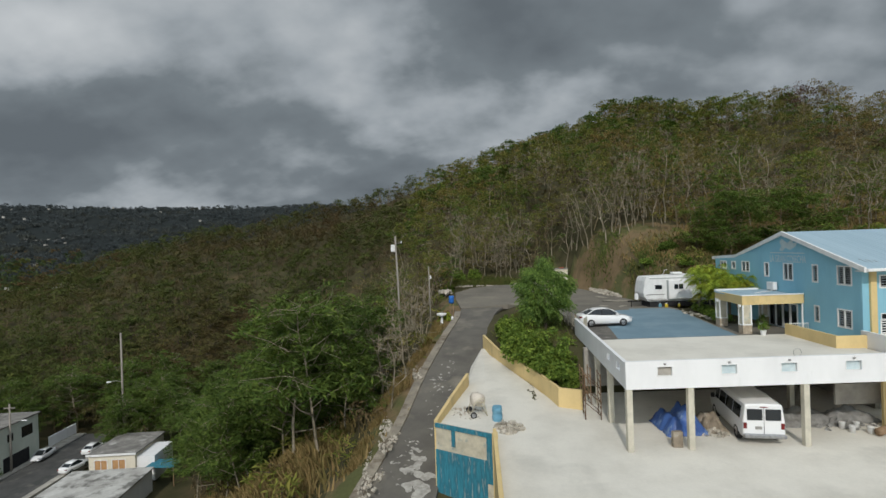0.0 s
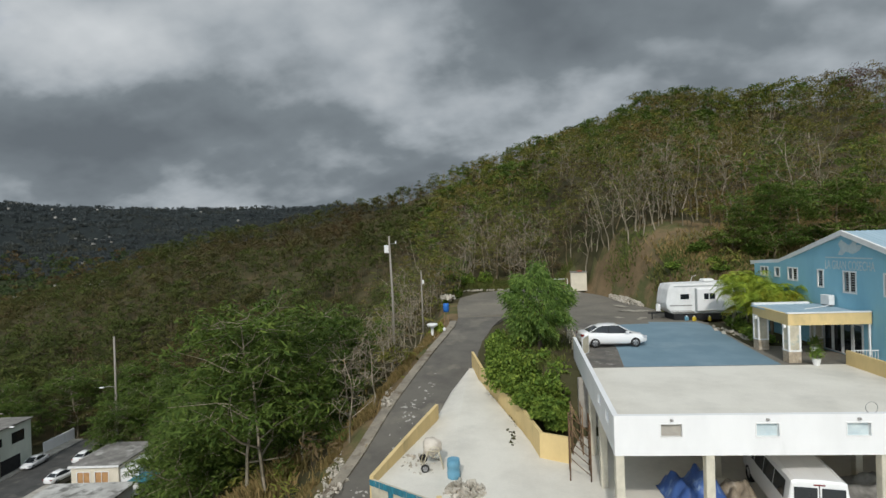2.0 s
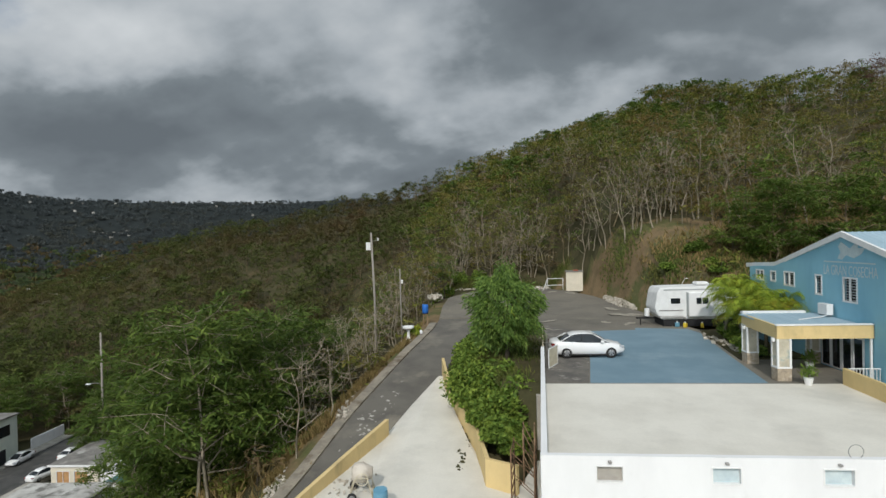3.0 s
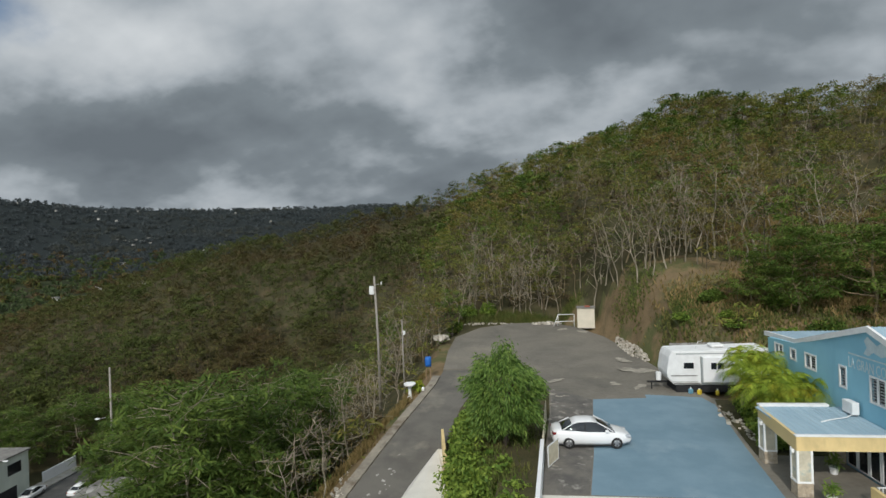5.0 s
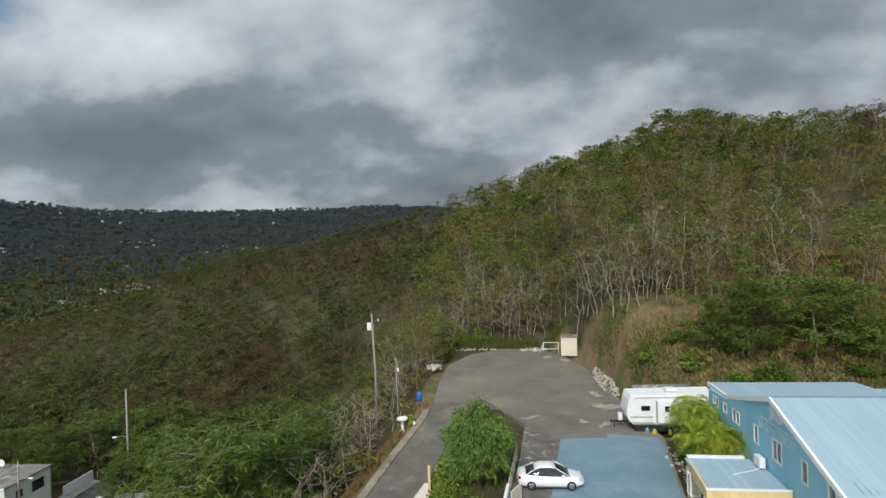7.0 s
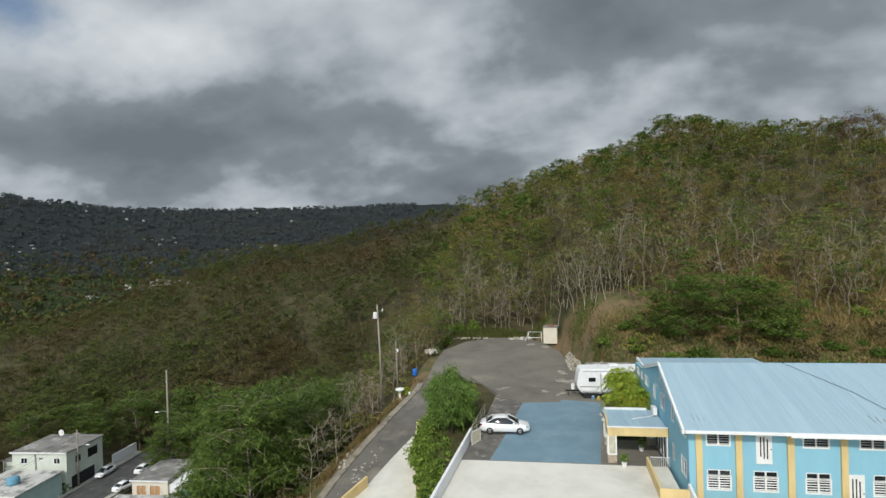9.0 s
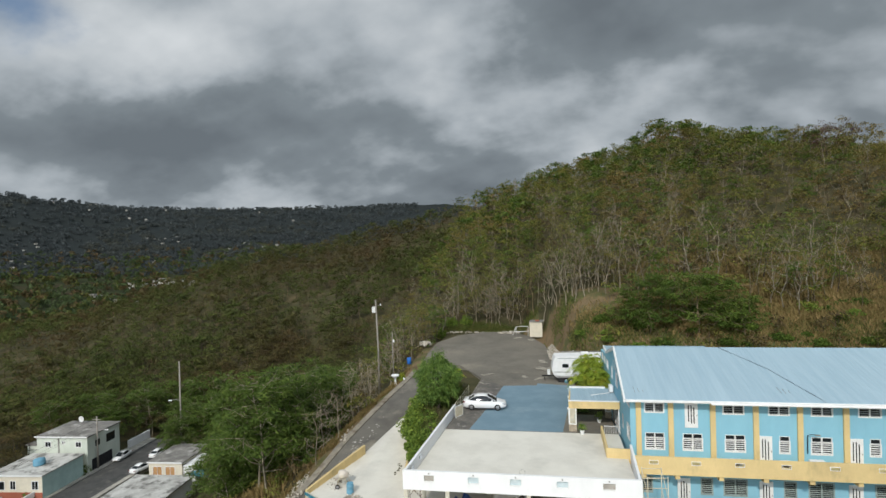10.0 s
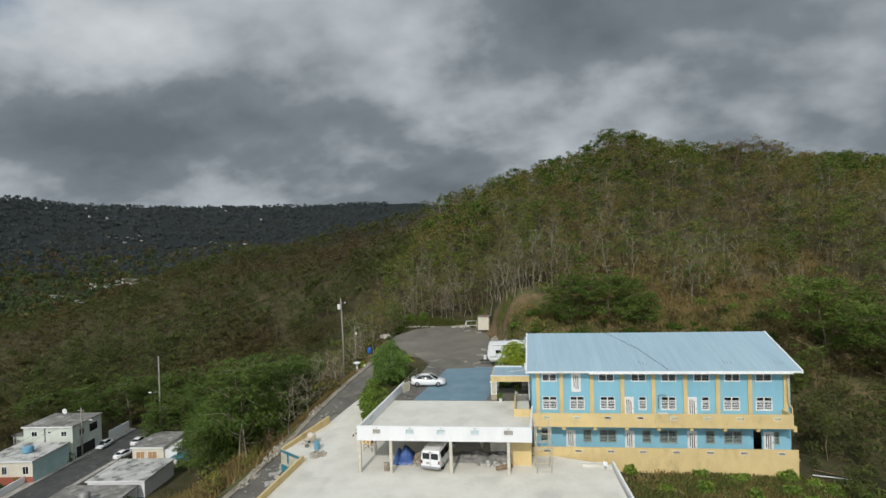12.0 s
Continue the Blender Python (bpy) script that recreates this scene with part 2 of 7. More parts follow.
# green and olive leaves darkened: cloud shade is put into the colour
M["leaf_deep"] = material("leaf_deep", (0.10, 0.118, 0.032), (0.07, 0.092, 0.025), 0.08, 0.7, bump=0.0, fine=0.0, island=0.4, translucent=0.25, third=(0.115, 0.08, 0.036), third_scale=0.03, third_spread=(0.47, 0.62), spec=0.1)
M["kerb_stone"] = material("kerb_stone", (0.30, 0.265, 0.21), (0.20, 0.178, 0.145), 0.9, 0.95, bump=0.3, bump_scale=12, third=(0.13, 0.10, 0.07), third_scale=0.7, third_spread=(0.52, 0.66), fine=0.2, fine_scale=8)
# dry leaves darkened the same way, cloud shade included in the brown
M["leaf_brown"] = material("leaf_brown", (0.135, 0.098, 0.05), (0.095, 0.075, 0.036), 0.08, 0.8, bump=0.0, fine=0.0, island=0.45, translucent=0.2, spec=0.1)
# far trees: bluish haze and cloud shade painted into the leaf colour
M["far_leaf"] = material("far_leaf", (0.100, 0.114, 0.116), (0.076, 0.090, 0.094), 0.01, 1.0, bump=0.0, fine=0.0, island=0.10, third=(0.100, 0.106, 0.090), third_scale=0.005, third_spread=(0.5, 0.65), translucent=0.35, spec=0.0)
M["valley_leaf"] = material("valley_leaf", (0.082, 0.112, 0.046), (0.062, 0.088, 0.040), 0.02, 0.8, bump=0.0, fine=0.0, island=0.3, translucent=0.25, spec=0.05)
M["leaf_round"] = material("leaf_round", (0.16, 0.25, 0.055), (0.11, 0.19, 0.04), 0.6, 0.5, bump=0.0, fine=0.0, island=0.4, translucent=0.3, spec=0.2)


# ---- mesh helpers ----
def part(name, bm, mat, parent=None, label=""):
    me = bpy.data.meshes.new(name)
    bm.normal_update()
    bm.to_mesh(me)
    bm.free()
    for m in (mat if isinstance(mat, (list, tuple)) else [mat]):
        me.materials.append(M[m] if isinstance(m, str) else m)
    ob = new(name, me)
    if parent:
        ob.parent = parent
    if label:
        ob["label"] = label
    return ob


def thing(name, at, rz=0.0, label="", category="", group="", kind=""):
    ob = new(name)
    ob.empty_display_size = 0.2
    ob.matrix_basis = pose(*at, 0, 0, rz)
    return tagged(ob, label, category, group, kind)


def box(bm, lo, hi, bevel=0.0, mi=0):
    vs = [bm.verts.new((x, y, z)) for x in (lo[0], hi[0]) for y in (lo[1], hi[1]) for z in (lo[2], hi[2])]
    fs = [bm.faces.new([vs[i] for i in q]) for q in ((0, 1, 3, 2), (4, 6, 7, 5), (0, 4, 5, 1), (2, 3, 7, 6), (0, 2, 6, 4), (1, 5, 7, 3))]
    for f in fs:
        f.material_index = mi
    if bevel:
        es = {ed for f in fs for ed in f.edges}
        r = bmesh.ops.bevel(bm, geom=list(es), offset=bevel, segments=1, affect="EDGES")
        for f in r["faces"]:
            f.material_index = mi
    return bm


def boxm(lo, hi, bevel=0.0):
    return box(bmesh.new(), lo, hi, bevel)


def prism(bm, poly, z0, z1, mi=0):
    """An upright prism over a plan polygon; z0 and z1 are numbers or one per corner."""
    n = len(poly)
    a = z0 if isinstance(z0, (list, tuple)) else [z0] * n
    b = z1 if isinstance(z1, (list, tuple)) else [z1] * n
    lo = [bm.verts.new((*p, a[i])) for i, p in enumerate(poly)]
    hi = [bm.verts.new((*p, b[i])) for i, p in enumerate(poly)]
    fs = [bm.faces.new(lo[::-1]), bm.faces.new(hi)]
    fs += [bm.faces.new((lo[i], lo[(i + 1) % n], hi[(i + 1) % n], hi[i])) for i in range(n)]
    for f in fs:
        f.material_index = mi
    bmesh.ops.recalc_face_normals(bm, faces=fs)
    return bm


def tube(bm, pts, r0, r1=None, sides=6, cap=True, mi=0):
    """A tapered tube through points."""
    r1 = r0 if r1 is None else r1
    pts = [Vector(p) for p in pts]
    rings = []
    for i, p in enumerate(pts):
        d = (pts[min(i + 1, len(pts) - 1)] - pts[max(i - 1, 0)]).normalized()
        u = d.cross(Vector((0.31, 0.2, 0.93)) if abs(d.z) < 0.95 else Vector((1, 0, 0))).normalized()
        v = d.cross(u)
        r = r0 + (r1 - r0) * i / max(1, len(pts) - 1)
        rings.append([bm.verts.new(p + (u * math.cos(6.28319 * k / sides) + v * math.sin(6.28319 * k / sides)) * r) for k in range(sides)])
    fs = []
    for a, b in zip(rings, rings[1:]):
        fs += [bm.faces.new((a[k], a[(k + 1) % sides], b[(k + 1) % sides], b[k])) for k in range(sides)]
    if cap:
        fs += [bm.faces.new(rings[0][::-1]), bm.faces.new(rings[-1])]
    for f in fs:
        f.material_index = mi
        f.smooth = sides > 5
    return bm


def array_mesh(name, verts, quads, mats, idx=None, tris=None):
    """A mesh straight from arrays; quads (n, 4), then tris (m, 3), material index per face."""
    me = bpy.data.meshes.new(name)
    verts, quads = np.asarray(verts, np.float32), np.asarray(quads, np.int32)
    me.vertices.add(len(verts))
    me.vertices.foreach_set("co", verts.ravel())
    tris = np.zeros((0, 3), np.int32) if tris is None else np.asarray(tris, np.int32)
    me.loops.add(quads.size + tris.size)
    me.loops.foreach_set("vertex_index", np.concatenate([quads.ravel(), tris.ravel()]))
    me.polygons.add(len(quads) + len(tris))
    me.polygons.foreach_set("loop_start", np.concatenate([np.arange(0, quads.size, 4), quads.size + np.arange(0, tris.size, 3)]).astype(np.int32))
    if idx is not None:
        me.polygons.foreach_set("material_index", np.asarray(idx, np.int32))
    for m in mats:
        me.materials.append(M[m])
    me.update(calc_edges=True)
    return me


# ---- ground: one sheet to the horizon ----
def road_z(y):
    return np.interp(y, [-80, 0, 30, 39, 44.6, 57, 65, 75, 88], [-15, -9.0, -4.2, -2.75, -1.3, 1.2, 2.2, 2.6, 2.9])


def road_left(y):
    return np.interp(y, [-80, 0, 30, 39, 46, 50, 54, 58, 62, 66, 72, 80, 90], [-24, -13.2, -6.3, -4.3, -2.95, -2.05, -1.1, -0.1, 0.65, 0.95, 0.6, 0.4, 3.0])


def road_right(y):
    return np.interp(y, [-80, 0, 24, 29, 32, 39, 43, 47, 50, 57, 63, 68], [-19, -9.4, -3.6, -1.9, -2.2, -1.4, -0.5, 1.2, 2.0, 3.0, 4.4, 6.5])


def smooth(a, b, v):
    t = np.clip((v - a) / (b - a), 0, 1)
    return t * t * (3 - 2 * t)


def wobble(x, y, s):
    return (np.sin(x / s + 1.3 * np.sin(y / s * 0.7)) + np.sin(y / s * 1.1 + 1.7 * np.sin(x / s * 0.6 + 2.0))) * 0.5


def ground_z(x, y):
    x, y = np.asarray(x, float), np.asarray(y, float)
    rz = road_z(y)
    left, right = road_left(y), road_right(y)
    # the slope down to the street
    w = np.maximum(left - 0.9 - x, 0)
    street = -23.0 - 0.03 * (y - 75) * (x < -30)
    west = rz - 0.25 + (street - rz) * (1 - (1 - np.clip((w - 0.5) / 37.0, 0, 1)) ** 1.35)
    # the built terrace
    lot = -0.8 + (2.8 + 0.8) * smooth(36.5, 38.5, y)
    side = np.clip((x - right) / np.maximum(8.6 - right, 0.5), 0, 1)
    court = np.where(y < 38, -0.8, rz - 0.25 + (lot - rz + 0.25) * np.clip(side * 1.5, 0, 1))
    wall = np.where(y < 29.2, 1.2, np.interp(y, [29.2, 31.35, 40.2], [1.0, -1.9, 0.3]))
    court = np.where((y < 41) & (x < wall + np.where(y < 32.5, 1.6, 0.3)), np.minimum(court, rz - 0.25), court)
    hedge = np.interp(y, [33, 38, 46, 53], [8.2, 6.7, 4.5, 3.4])
    court = np.where((y > 33) & (y < 54) & (x < hedge + 0.2), np.minimum(court, -0.95 + np.maximum(y - 44, 0) * 0.08), court)
    court = np.where((y > 62) | ((x > 8.8) & (y > 38)), np.minimum(court, np.where(y > 62, rz - 0.45, 2.6)), court)
    east = np.where(x > 24.0, -2.2 + (5.0) * smooth(50.5, 53.0, y), court)
    east = np.where((x > 32.3) & (y < 34), -1.9 - 0.035 * (x - 32), east)
    base = np.where(x < left - 0.9, west, np.where(x < right, rz - 0.25, east))
    base = base + (np.interp(y, [0, 30, 60], [-6, -3, 4]) - base) * smooth(51.5, 64, x)
    # the hill
    toe = np.interp(x, [-400, -200, -95, -60, -30, -8, 3, 15, 20, 23.5, 28, 60, 200], [160, 135, 112, 104, 92, 84, 92, 95, 86, 62, 56.5, 54.5, 60])
    crest = np.interp(x, [-700, -400, -230, -140, -70, -29, 10, 37, 63, 74, 84, 96, 124, 174, 300, 600], [-45, -35, -19, 9, 23, 30.5, 42.5, 51, 60, 68.5, 69, 59.0, 53.5, 52, 50, 40])
    rise = np.clip((y - toe) / (240 - toe), 0, 1)
    bank = 2.3 * smooth(0, 6, y - toe) * smooth(14, 26, x)
    face = base + (crest - base) * rise ** np.interp(x, [0, 18, 45, 68, 90, 112, 200], [0.92, 0.80, 0.85, 1.0, 0.93, 0.86, 0.8]) + bank * (1 - rise)
    z = np.where(y > toe, face, base)
    z = z - np.maximum(y - 240, 0) * 0.32
    z = z + 9.0 * np.exp(-((x - 97) / 20.0) ** 2 - ((y - 132) / 26.0) ** 2)
    z = z + wobble(x, y, 23.0) * 1.6 * smooth(6, 30, y - toe) + wobble(x + 40, y, 7.0) * 0.35 * smooth(3, 12, y - toe)
    z = np.maximum(z, -62 + wobble(x, y, 140) * 6)
    # valley and the far ridge
    r = np.hypot(x - 10, y)
    az = np.degrees(np.arctan2(-(x - 10), y))
    top = np.interp(az, [-60, -20, 0, 10, 20, 32, 40, 47, 55, 80], [150, 190, 205, 232, 212, 215, 222, 250, 275, 250]) + wobble(x, y, 190) * 9 + wobble(y, x, 45) * 7 + wobble(x, y, 17) * 5
    floor = -62 + 46 * smooth(500, 1500, r) + wobble(x, y, 230) * 9
    far = floor + (top - floor) * smooth(1250, 2700, r)
    return z + (far - z) * smooth(360, 620, r)


def bank_top(x):
    """Upper edge of the open bank and grass slope behind the terrace."""
    return np.interp(x, [14, 18, 22, 25.5, 29, 36, 48, 60, 75], [95, 93, 80, 74.5, 74, 71, 69, 68, 68])


def spaced(knots):
    out = []
    for a, b, s in knots:
        out.append(np.arange(a, b, s))
    return np.concatenate(out + [[knots[-1][1]]])


gx = spaced([(-4600, -2600, 120), (-2600, -420, 30), (-420, -110, 8), (-110, -16, 2.5), (-16, 60, 1.0), (60, 200, 6), (200, 600, 25), (600, 4600, 200)])
gy = spaced([(-1200, -120, 120), (-120, -20, 8), (-20, 110, 1.0), (110, 330, 4), (330, 700, 20), (700, 3000, 40), (3000, 4600, 200)])
X, Y = np.meshgrid(gx, gy)
Z = ground_z(X, Y)
gi = np.arange(X.size).reshape(X.shape)
gq = np.stack([gi[:-1, :-1], gi[:-1, 1:], gi[1:, 1:], gi[1:, :-1]], -1).reshape(-1, 4)
rad = np.hypot(X[:-1, :-1] - 10, Y[:-1, :-1]).ravel()
cx, cy = X[:-1, :-1].ravel(), Y[:-1, :-1].ravel()
to_toe = cy - np.interp(cx, [14, 15, 20, 23.5, 28, 60, 200], [999, 95, 86, 62, 56.5, 54.5, 60])
on_bank = (cx > 15) & (cx < 72) & (to_toe > -14) & (cy < bank_top(cx) + 2.0 + 2.5 * wobble(cx, cy, 4.0))
verge = (cy > 30) & (cy < 79) & (cx < road_left(cy)) & (cx > road_left(cy) - 3.2 - 0.8 * wobble(cx, cy, 2.5))
on_bank = on_bank | verge
ground = new("ground", array_mesh("ground", np.stack([X, Y, Z], -1).reshape(-1, 3), gq, ["soil", "far_wood_haze", "bank_soil", "valley_floor"], np.where(rad > 1500 + 260 * wobble(cx, cy, 160.0), 1, np.where(rad > 400, 3, np.where(on_bank, 2, 0)))))
ground.data.polygons.foreach_set("use_smooth", np.ones(len(gq), dtype=bool))
tagged(ground, "dry brown hillside soil and wooded valley running to the far ridge", "ground", kind="structure")


def gz(x, y):
    return float(ground_z(x, y))


# ---- road, court, lot ----
def strip(name, ys, xa, xb, za, zb, thick, mat):
    bm = bmesh.new()
    rows = []
    for y in ys:
        a, b = (float(xa(y)), y), (float(xb(y)), y)
        rows.append([bm.verts.new((a[0], a[1], za(y))), bm.verts.new((b[0], b[1], zb(y))), bm.verts.new((b[0], b[1], zb(y) - thick)), bm.verts.new((a[0], a[1], za(y) - thick))])
    for p, q in zip(rows, rows[1:]):
        for k in range(4):
            bm.faces.new((p[k], p[(k + 1) % 4], q[(k + 1) % 4], q[k]))
    bm.faces.new(rows[0][::-1])
    bm.faces.new(rows[-1])
    bmesh.ops.recalc_face_normals(bm, faces=bm.faces)
    return part(name, bm, mat)


def settle(ob, at):
    """Moves a thing's origin to its base, its parts staying where they are."""
    ob.matrix_basis = pose(*at)
    for c in ob.children:
        c.matrix_parent_inverse = pose(*at).inverted()
    return ob


def panel(us, vs, holes, place, thick):
    """A wall sheet with real openings: us, vs grid lines get the holes' edges; place maps (u, v, depth) to the world."""
    us = sorted(set(us) | {h[0] for h in holes} | {h[1] for h in holes})
    vs = sorted(set(vs) | {h[2] for h in holes} | {h[3] for h in holes})
    bm = bmesh.new()
    grid = {}

    def vert(i, j, k):
        if (i, j, k) not in grid:
            grid[i, j, k] = bm.verts.new(place(us[i], vs[j], k * thick))
        return grid[i, j, k]

    def solid(i, j):
        if not (0 <= i < len(us) - 1 and 0 <= j < len(vs) - 1):
            return False
        u, v = (us[i] + us[i + 1]) / 2, (vs[j] + vs[j + 1]) / 2
        return not any(h[0] < u < h[1] and h[2] < v < h[3] for h in holes)

    for i in range(len(us) - 1):
        for j in range(len(vs) - 1):
            if not solid(i, j):
                continue
            for k in (0, 1):
                bm.faces.new([vert(*c, k) for c in ((i, j), (i + 1, j), (i + 1, j + 1), (i, j + 1))])
            for (a, b), (c, d), (e1, e2) in (((i, j), (i + 1, j), (i, j - 1)), ((i + 1, j), (i + 1, j + 1), (i + 1, j)), ((i + 1, j + 1), (i, j + 1), (i, j + 1)), ((i, j + 1), (i, j), (i - 1, j))):
                if not solid(e1, e2):
                    bm.faces.new((vert(a, b, 0), vert(c, d, 0), vert(c, d, 1), vert(a, b, 1)))
    bmesh.ops.recalc_face_normals(bm, faces=bm.faces)
    return bm


def wall_run(name, pts, z0, z1, thick, mat, label, category="wall", cap=None):
    """A standing wall along a plan line, as one connected mesh."""
    bm = bmesh.new()
    n = len(pts)
    rows = []
    for i, p in enumerate(pts):
        a, b = Vector(pts[max(i - 1, 0)]), Vector(pts[min(i + 1, n - 1)])
        d = (b - a).normalized()
        nrm = Vector((-d.y, d.x)) * thick / 2
        lo = z0[i] if isinstance(z0, (list, tuple)) else z0
        hi = z1[i] if isinstance(z1, (list, tuple)) else z1
        rows.append([bm.verts.new((p[0] + s * nrm.x, p[1] + s * nrm.y, z)) for s, z in ((1, lo), (1, hi), (-1, hi), (-1, lo))])
    for p, q in zip(rows, rows[1:]):
        for k in range(4):
            bm.faces.new((p[k], p[(k + 1) % 4], q[(k + 1) % 4], q[k]))
    bm.faces.new(rows[0][::-1])
    bm.faces.new(rows[-1])
    bmesh.ops.recalc_face_normals(bm, faces=bm.faces)
    return tagged(part(name, bm, mat), label, category)


M["glass_dark"] = material("glass_dark", (0.018, 0.022, 0.026), (0.012, 0.015, 0.018), 1.0, 0.08, bump=0.0, fine=0.0, spec=0.6)
M["car_white"] = material("car_white", (0.80, 0.80, 0.80), (0.78, 0.78, 0.78), 1.0, 0.22, bump=0.0, fine=0.02, spec=0.5)
M["louvre_grey"] = material("louvre_grey", (0.40, 0.42, 0.42), (0.33, 0.35, 0.35), 3.0, 0.5, bump=0.0)
M["dusty_asphalt"] = material("dusty_asphalt", (0.195, 0.176, 0.145), (0.135, 0.124, 0.105), 0.22, 0.93, bump=0.3, bump_scale=40, third=(0.30, 0.268, 0.21), third_scale=0.11, third_spread=(0.50, 0.74), fine=0.28, fine_scale=3.5)
M["mottled_asphalt"] = material("mottled_asphalt", (0.17, 0.155, 0.135), (0.105, 0.098, 0.09), 0.9, 0.93, bump=0.25, bump_scale=50, third=(0.36, 0.34, 0.30), third_scale=1.2, third_spread=(0.57, 0.70), fine=0.25, fine_scale=9)
M["dark_asphalt"] = material("dark_asphalt", (0.085, 0.083, 0.08), (0.06, 0.06, 0.058), 0.6, 0.92, bump=0.2, bump_scale=50, third=(0.15, 0.14, 0.125), third_scale=0.35, third_spread=(0.56, 0.7), fine=0.15, fine_scale=20)
M["rubber"] = material("rubber", (0.022, 0.022, 0.022), (0.035, 0.034, 0.032), 6.0, 0.8, bump=0.05)
M["alloy"] = material("alloy", (0.45, 0.45, 0.46), (0.30, 0.30, 0.31), 8.0, 0.35, 0.8, bump=0.0)
M["red_lamp"] = material("red_lamp", (0.20, 0.02, 0.02), (0.14, 0.015, 0.015), 8.0, 0.25, bump=0.0)
M["clear_lamp"] = material("clear_lamp", (0.55, 0.57, 0.6), (0.4, 0.42, 0.45), 8.0, 0.15, bump=0.0, spec=0.6)
M["steel_rust"] = material("steel_rust", (0.22, 0.13, 0.075), (0.13, 0.08, 0.05), 6.0, 0.8, 0.2, bump=0.1)
M["steel_grey"] = material("steel_grey", (0.38, 0.37, 0.35), (0.26, 0.25, 0.24), 4.0, 0.55, 0.5, bump=0.05)
M["cream_steel"] = material("cream_steel", (0.62, 0.56, 0.42), (0.50, 0.44, 0.32), 4.0, 0.6, bump=0.05)
M["stone"] = material("stone", (0.46, 0.38, 0.28), (0.30, 0.25, 0.19), 5.0, 0.9, bump=0.5, bump_scale=14, third=(0.56, 0.50, 0.42), third_scale=3.0)
M["tarp_blue"] = material("tarp_blue", (0.06, 0.13, 0.36), (0.035, 0.08, 0.25), 2.0, 0.4, bump=0.6, bump_scale=5, third=(0.28, 0.38, 0.52), third_scale=1.6, third_spread=(0.56, 0.68), stretch=(1, 1, 0.4))
M["tarp_grey"] = material("tarp_grey", (0.27, 0.265, 0.25), (0.18, 0.175, 0.165), 3.0, 0.6, bump=0.6, bump_scale=5)
M["wood"] = material("wood", (0.30, 0.20, 0.12), (0.21, 0.14, 0.085), 3.0, 0.85, bump=0.2, stretch=(1, 1, 6))
M["pole_wood"] = material("pole_wood", (0.33, 0.30, 0.265), (0.25, 0.225, 0.195), 2.0, 0.9, bump=0.2, stretch=(4, 4, 0.6))
M["barrel_blue"] = material("barrel_blue", (0.12, 0.30, 0.42), (0.16, 0.34, 0.45), 3.0, 0.6, bump=0.05)
M["bright_blue"] = material("bright_blue", (0.025, 0.15, 0.50), (0.02, 0.12, 0.42), 3.0, 0.5, bump=0.05)
M["plastic_yellow"] = material("plastic_yellow", (0.70, 0.52, 0.05), (0.60, 0.44, 0.04), 3.0, 0.5, bump=0.0)
M["sign_pale"] = material("sign_pale", (0.58, 0.66, 0.67), (0.48, 0.57, 0.60), 3.0, 0.8, bump=0.0, fine=0.1, fine_scale=10)
M["teal_paint"] = material("teal_paint", (0.040, 0.225, 0.30), (0.022, 0.115, 0.165), 2.4, 0.8, bump=0.2, third=(0.34, 0.42, 0.41), third_scale=2.4, third_spread=(0.56, 0.70), stretch=(2.4, 2.4, 0.35), fine=0.35, fine_scale=5)
M["cream_paint"] = material("cream_paint", (0.58, 0.53, 0.41), (0.44, 0.40, 0.31), 1.6, 0.85, bump=0.15, third=(0.24, 0.33, 0.33), third_scale=1.8, third_spread=(0.58, 0.72), fine=0.15, fine_scale=6)
M["rubble"] = material("rubble", (0.50, 0.46, 0.39), (0.34, 0.305, 0.25), 2.0, 0.95, bump=0.4, island=0.25)
M["roof_grey"] = material("roof_grey", (0.26, 0.245, 0.225), (0.15, 0.142, 0.13), 0.6, 0.92, bump=0.15, third=(0.40, 0.385, 0.36), third_scale=0.5, third_spread=(0.54, 0.66), fine=0.2, fine_scale=3)
M["roof_white"] = material("roof_white", (0.55, 0.54, 0.51), (0.38, 0.365, 0.34), 0.35, 0.9, bump=0.12, third=(0.17, 0.165, 0.15), third_scale=0.5, third_spread=(0.50, 0.64), fine=0.2, fine_scale=3)
M["pale_green_wall"] = material("pale_green_wall", (0.62, 0.66, 0.58), (0.54, 0.58, 0.51), 0.6, 0.85, bump=0.08, stretch=(1, 1, 0.4))
M["aqua_wall"] = material("aqua_wall", (0.45, 0.60, 0.57), (0.38, 0.52, 0.50), 0.8, 0.85, bump=0.08)
M["cream_wall"] = material("cream_wall", (0.72, 0.66, 0.54), (0.64, 0.59, 0.48), 0.8, 0.85, bump=0.08)
M["red_wall"] = material("red_wall", (0.38, 0.12, 0.075), (0.31, 0.10, 0.065), 0.8, 0.85, bump=0.08)
M["orange_grille"] = material("orange_grille", (0.52, 0.30, 0.14), (0.42, 0.24, 0.11), 3.0, 0.8, bump=0.2)
M["grass"] = material("grass", (0.10, 0.135, 0.035), (0.14, 0.14, 0.045), 0.5, 0.8, bump=0.0, fine=0.0, island=0.4, translucent=0.25, spec=0.12)
M["dry_grass"] = material("dry_grass", (0.28, 0.21, 0.09), (0.20, 0.155, 0.06), 0.4, 0.85, bump=0.0, fine=0.0, island=0.35, translucent=0.25, spec=0.12)
M["palm_leaf"] = material("palm_leaf", (0.31, 0.39, 0.05), (0.22, 0.32, 0.04), 0.9, 0.5, bump=0.0, fine=0.0, island=0.4, translucent=0.35, third=(0.32, 0.28, 0.03), third_scale=0.8, third_spread=(0.52, 0.66), spec=0.12)
